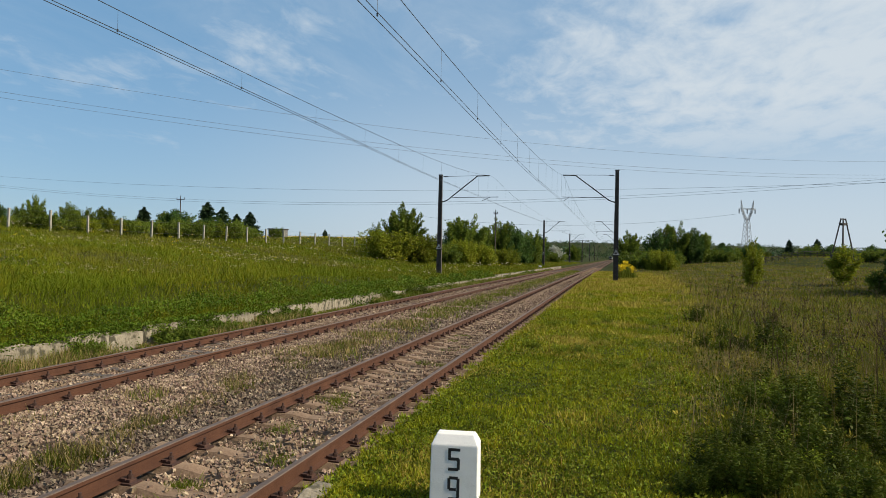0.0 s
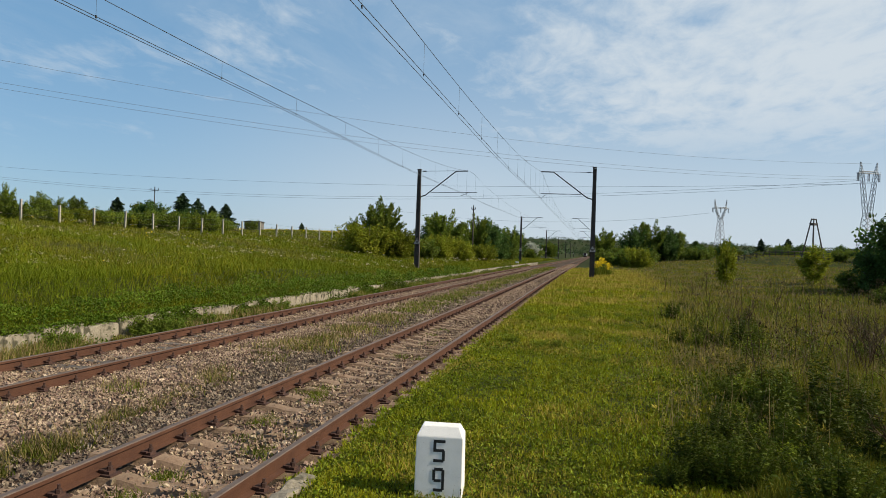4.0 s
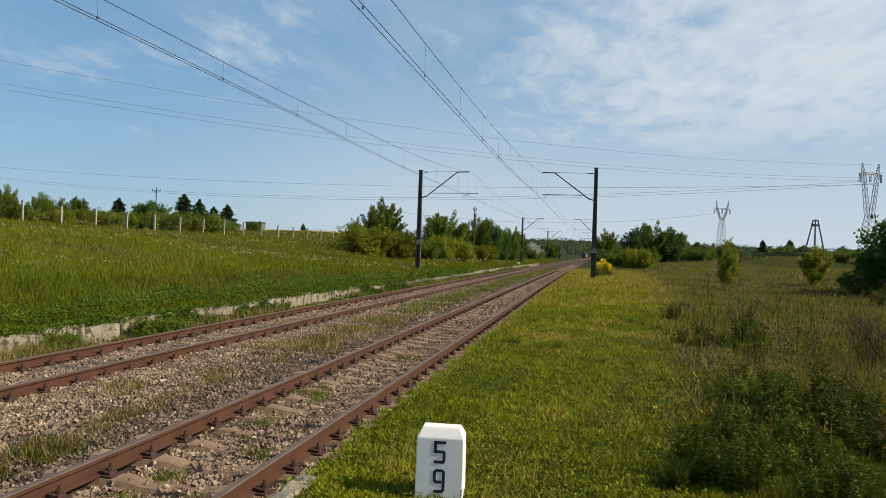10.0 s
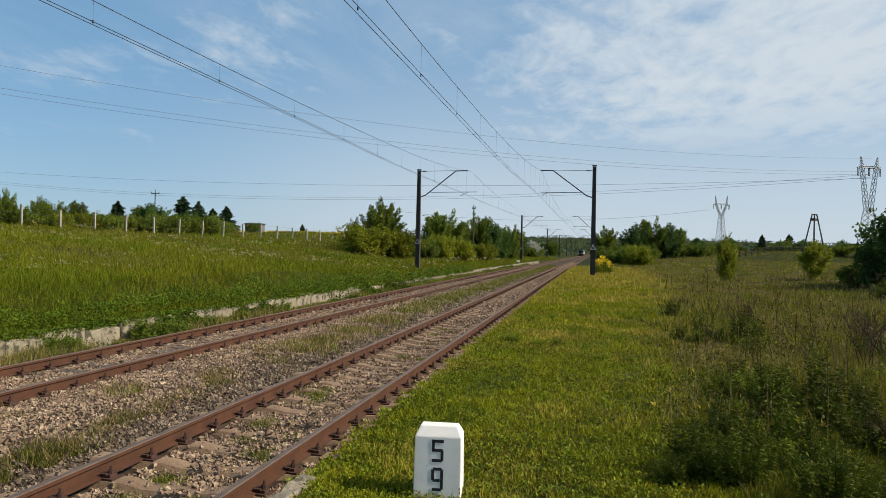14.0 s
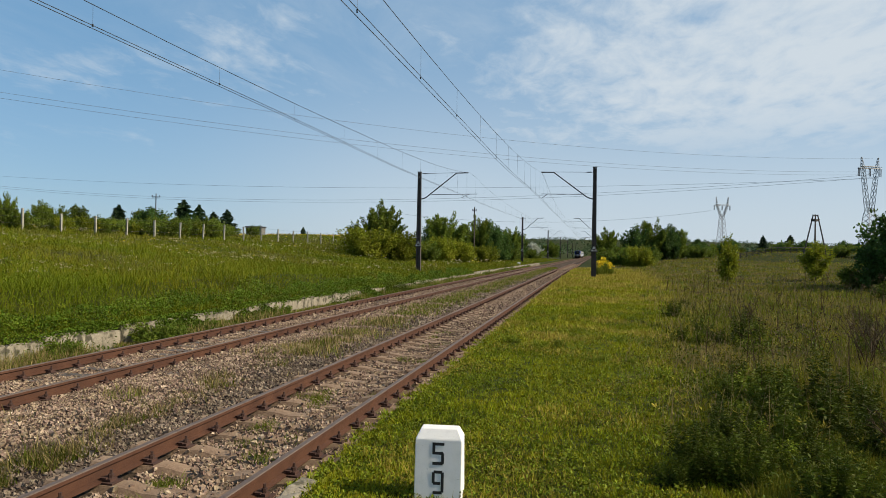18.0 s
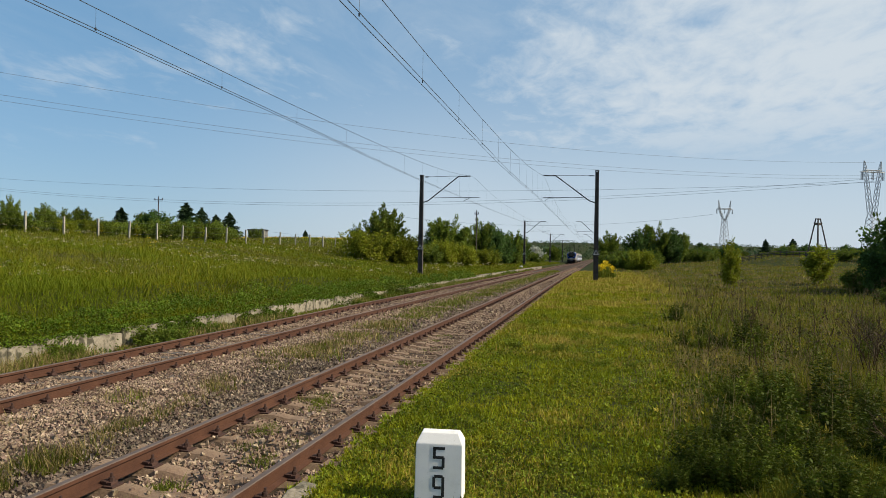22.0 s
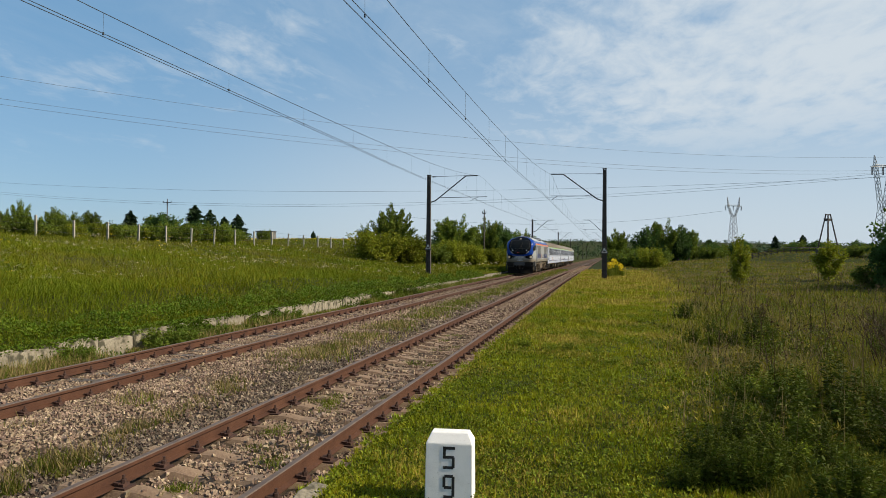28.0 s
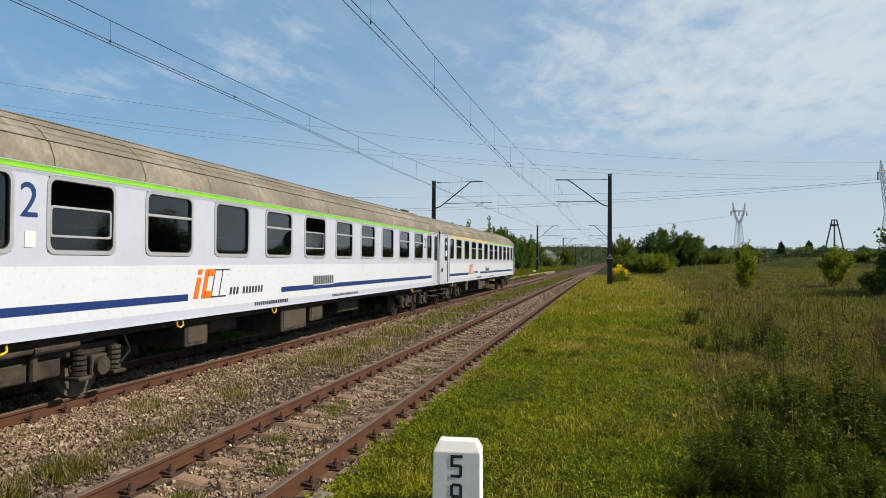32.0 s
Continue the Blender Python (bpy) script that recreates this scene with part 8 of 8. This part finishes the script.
def locomotive():
    """A diesel locomotive with rounded cabs, its front buffers at y = 0."""
    t = thing("diesel_locomotive", pose(0, 0, 0), "silver grey and blue diesel locomotive with rounded cab", "locomotive")
    ya, yb = CAB_Y, LOCO_SPAN - CAB_Y
    for x in (-1.5, 1.5):
        s = 1 if x > 0 else -1
        side_wall(t, "body_side", x, (ya, yb), (1.34, 3.13), [], [(0, TRAIN["loco_grey"])])
        strip(t, "orange_stripe", x, 3.66, LOCO_SPAN - 3.66, 3.135, 3.26, TRAIN["orange"], "orange stripe along the roof edge", 0.006)
        strip(t, "blue_band", x, 5.0, 9.3, 1.68, 2.18, TRAIN["blue"], "dark blue band")
        strip(t, "blue_band", x, 13.3, 17.75, 1.68, 2.18, TRAIN["blue"], "dark blue band")
        for y0, d in ((9.3, 1), (13.3, -1)):
            bm = bmesh.new()
            for j in range(9):
                z = 1.705 + 0.053 * j
                ln = 0.62 - 0.07 * abs(j - 4)
                box(bm, (min(x, x + s * 0.004), min(y0, y0 + d * ln), z), (max(x, x + s * 0.004), max(y0, y0 + d * ln), z + 0.024))
            part("band_fringe", bm, TRAIN["blue"], t)
        grille_group(t, s, 5.6, 9.15, 3)
        grille_group(t, s, 13.57, 17.07, 3)
        for y in (4.95, 5.56, 9.2, 10.7, 12.1, 13.53, 17.11, 17.78):
            strip(t, "panel_joint", x, y - 0.008, y + 0.008, 1.36, 3.13, TRAIN["ink"], proud=0.002)
        strip(t, "panel_joint", x, 4.95, 17.78, 1.575, 1.585, TRAIN["ink"], proud=0.002)
        for yd, out in ((3.98, 1), (LOCO_SPAN - 4.56, -1)):
            bm = bmesh.new()
            frame_ring(bm, x, yd - 0.02, yd + 0.60, 1.42, 3.11, 0.05, 0.02, 0.010)
            rounded_panel(bm, x + s * 0.004, yd, yd + 0.58, 1.44, 3.09, 0.05, 0.02)
            d = part("door", bm, TRAIN["loco_grey"], t, "grey cab door")
            bm = bmesh.new()
            rounded_panel(bm, x + s * 0.016, yd + 0.13, yd + 0.45, 2.54, 3.02, 0.07, 0.012)
            part("door_window", bm, TRAIN["mask"], d)
            for zz in (2.32, 1.74):
                bm = bmesh.new()
                box(bm, (min(x + s * 0.015, x + s * 0.05), yd + 0.05, zz), (max(x + s * 0.015, x + s * 0.05), yd + 0.26, zz + 0.04), 0.008)
                part("door_handle", bm, TRAIN["steel"], d)
            for yy in (yd - 0.10, yd + 0.70):
                bm = bmesh.new()
                tube(bm, [(x, yy, 1.30), (x + s * 0.06, yy, 1.34), (x + s * 0.06, yy, 3.02), (x, yy, 3.06)], 0.020)
                part("handrail", bm, TRAIN["steel"], t, "bright metal handrail")
            bm = bmesh.new()
            for z in (0.48, 0.74, 1.0, 1.24):
                box(bm, (min(s * 1.15, s * 1.48), yd + 0.04, z), (max(s * 1.15, s * 1.48), yd + 0.54, z + 0.03))
            for yy in (yd + 0.02, yd + 0.54):
                box(bm, (min(s * 1.42, s * 1.48), yy, 0.46), (max(s * 1.42, s * 1.48), yy + 0.035, 1.36))
            part("steps", bm, TRAIN["frame_grey"], t)
            strip(t, "skirt", x, min(yd, yd) - 0.9 if out > 0 else yd + 0.6, yd if out > 0 else yd + 1.5, 0.92, 1.34, TRAIN["frame_grey"], "dark grey skirt below the cab", 0.003)
            bm = bmesh.new()
            yc = yd + 1.2 if out > 0 else yd - 0.75
            cylinder(bm, (x, yc, 2.98), (1, 0, 0), 0.09, 0.16, 14)
            box(bm, (min(x, x + s * 0.10), yc - 0.16, 2.92), (max(x, x + s * 0.10), yc + 0.16, 3.04), 0.03)
            part("mirror", bm, TRAIN["black"], t)
        for k in range(15):
            y = 4.9 + 0.88 * k
            for dy in (-0.07, 0.07):
                bm = bmesh.new()
                v = [bm.verts.new(q) for q in ((s * 1.49, y + dy - 0.04, 3.28), (s * 1.49, y + dy + 0.04, 3.28), (s * 1.435, y + dy, 3.40), (s * 1.52, y + dy, 3.31))]
                for f in ((0, 1, 3), (1, 2, 3), (2, 0, 3), (0, 2, 1)):
                    bm.faces.new([v[i] for i in f])
                part("roof_cleat", bm, TRAIN["loco_blue"], t)
    x = 1.506
    operator_mark(t, x, 10.2, 1.72, 0.40)
    bm = bmesh.new()
    pts = [(12.35, 2.02), (12.45, 2.14), (12.75, 2.14), (12.85, 2.02), (12.75, 1.90), (12.45, 1.90)]
    bm.faces.new([bm.verts.new((x, p, q)) for p, q in pts])
    bmesh.ops.solidify(bm, geom=bm.faces[:], thickness=0.004)
    part("hexagon_mark", bm, TRAIN["blue"], t)
    small_bars(t, x, 11.1, 1.60, 12, 0.05, 0.07, TRAIN["bar_white"])
    small_bars(t, x, 3.22, 2.20, 9, 0.045, 0.09, TRAIN["bar_white"], 0.35)
    small_bars(t, x, 6.6, 1.42, 14, 0.05, 0.05, TRAIN["bar_white"])
    small_bars(t, x, 7.9, 1.41, 5, 0.09, 0.08, TRAIN["bar_white"])
    # roof: blue edges, pale dome, equipment
    idx = []
    ys = [ya - 0.02, ya + 1.0, 8.0, 12.0, yb + 0.02]
    for j in range(len(ys) - 1):
        idx += [0 if (i < 3 or i >= len(LOCO_ROOF) - 4) else 1 for i in range(len(LOCO_ROOF) - 1)]
    sheet("roof", ys, [LOCO_ROOF] * len(ys), [TRAIN["loco_blue"], TRAIN["loco_roof"]], t, idx, "pale dusty roof with blue edges")
    dome = [(px, 3.13 + (pz - 3.22) * 0.89) for px, pz in [(-1.10, 3.76), (-0.95, 4.0), (-0.6, 4.18), (0, 4.26), (0.6, 4.18), (0.95, 4.0), (1.10, 3.76)]]
    dy = [3.6, 4.0, 4.6, 7.0, 9.5, 10.8, 11.4, 11.7]
    dk = [0.1, 0.55, 1.0, 1.0, 1.0, 0.9, 0.55, 0.0]
    sheet("roof_dome", dy, [[(px, 3.58 + (pz - 3.58) * max(k, 0.02)) for px, pz in dome] for k in dk], [TRAIN["loco_roof"], TRAIN["frame_grey"]], t, [1 if j < 12 else 0 for j in range(42)], "pale dusty roof dome with a dark front fairing")
    for y in (6.2, 8.4, 10.0):
        bm = bmesh.new()
        box(bm, (-0.4, y, 3.98), (0.4, y + 0.7, 4.085), 0.02)
        part("roof_hatch", bm, TRAIN["frame_grey"], t)
    for y0, y1, w, z, mat in ((11.7, 14.4, 0.95, 3.93, "loco_roof"), (14.7, 16.3, 0.85, 4.08, "black"), (16.5, 17.7, 0.90, 3.98, "loco_roof")):
        bm = bmesh.new()
        box(bm, (-w, y0, 3.70), (w, y1, z), 0.03)
        part("roof_unit", bm, TRAIN[mat], t)
    for k in range(4):
        bm = bmesh.new()
        box(bm, (0.95, 11.7 + 0.64 * k, 3.76), (0.962, 12.2 + 0.64 * k, 3.86))
        part("vent_slot", bm, TRAIN["black"], t)
    bm = bmesh.new()
    for y in (4.3, 4.5):
        rod(bm, (0.7, y, 3.80), (0.7, y - 0.22, 3.96), 0.02, 0.04, 12)
    part("horn", bm, TRAIN["black"], t)
    # below the floor
    bm = bmesh.new()
    box(bm, (-1.3, 3.05, 1.05), (1.3, LOCO_SPAN - 3.05, 1.36), 0.03)
    part("main_frame", bm, TRAIN["dirt"], t)
    bm = bmesh.new()
    prof = [(1.42, 1.18), (1.42, 0.95), (1.40, 0.60), (1.05, 0.25), (-1.05, 0.25), (-1.40, 0.60), (-1.42, 0.95), (-1.42, 1.18)]
    a = [bm.verts.new((px, 9.5, pz)) for px, pz in prof]
    f = bm.faces.new(a)
    r = bmesh.ops.extrude_face_region(bm, geom=[f])
    for v in [g for g in r["geom"] if isinstance(g, bmesh.types.BMVert)]:
        v.co.y += 2.7
    bmesh.ops.recalc_face_normals(bm, faces=bm.faces[:])
    part("fuel_tank", bm, TRAIN["dirt"], t, "dusty angular fuel tank")
    for s in (-1, 1):
        for y0, y1, z0, z1 in ((8.1, 8.7, 0.62, 1.12), (8.9, 9.3, 0.85, 1.25), (12.5, 13.3, 0.60, 1.15), (9.6, 12.1, 1.19, 1.34)):
            bm = bmesh.new()
            box(bm, (min(s * 0.9, s * 1.40), y0, z0), (max(s * 0.9, s * 1.40), y1, z1), 0.03)
            e = part("equipment_box", bm, TRAIN["dirt"] if z0 < 1.1 else TRAIN["frame_grey"], t)
            if z0 in (0.62, 0.60):
                for k in range(8):
                    strip(e, "slat", s * 1.40, y0 + 0.08 + (y1 - y0 - 0.16) * k / 8, y0 + 0.08 + (y1 - y0 - 0.16) * (k + 0.5) / 8, z0 + 0.1, z1 - 0.1, TRAIN["running"], proud=0.01)
    loco_bogie(t, 5.1)
    loco_bogie(t, LOCO_SPAN - 5.1)
    cab(t, False)
    cab(t, True)
    return t


loco = locomotive()
coaches = [
    coach("white and grey coach with green stripe behind the locomotive", "green", (0.62, 0, 0.62, 0.62, 0.62, 0.62, -0.62, 0.62, 0, 0.62), "brown_roof", False),
    coach("white and grey second class coach with open windows", "green", (-0.62, 0.62, 0, 0.62, -0.62, 0.62, 0.62, 0, 0.62, 0.62), "coach_roof", True),
    coach("white and grey first class coach with yellow stripe", "yellow", (0.62, 0, 0.62), "coach_roof", True),
]


def train_pose(t, back):
    """The pose of a vehicle whose front stands back metres behind the train's head."""
    y = head_at(t) + back
    return pose(TRACK_FAR + bend(max(y, 0)), y, RAIL_Z, 0, 0, -heading(max(y + 10, 0)))


def head_at(t):
    """How far along the line the train's head stands."""
    return FRONT + SPEED * (HEAD - t)


def motions():
    times = [0.5 * i for i in range(65)]
    back = 0.0
    for v, ln in zip([loco] + coaches, [LOCO_LEN] + [COACH_LEN - 0.3] * 3):
        walk(v, [(t, train_pose(t, back)) for t in times])
        back += ln


motions()
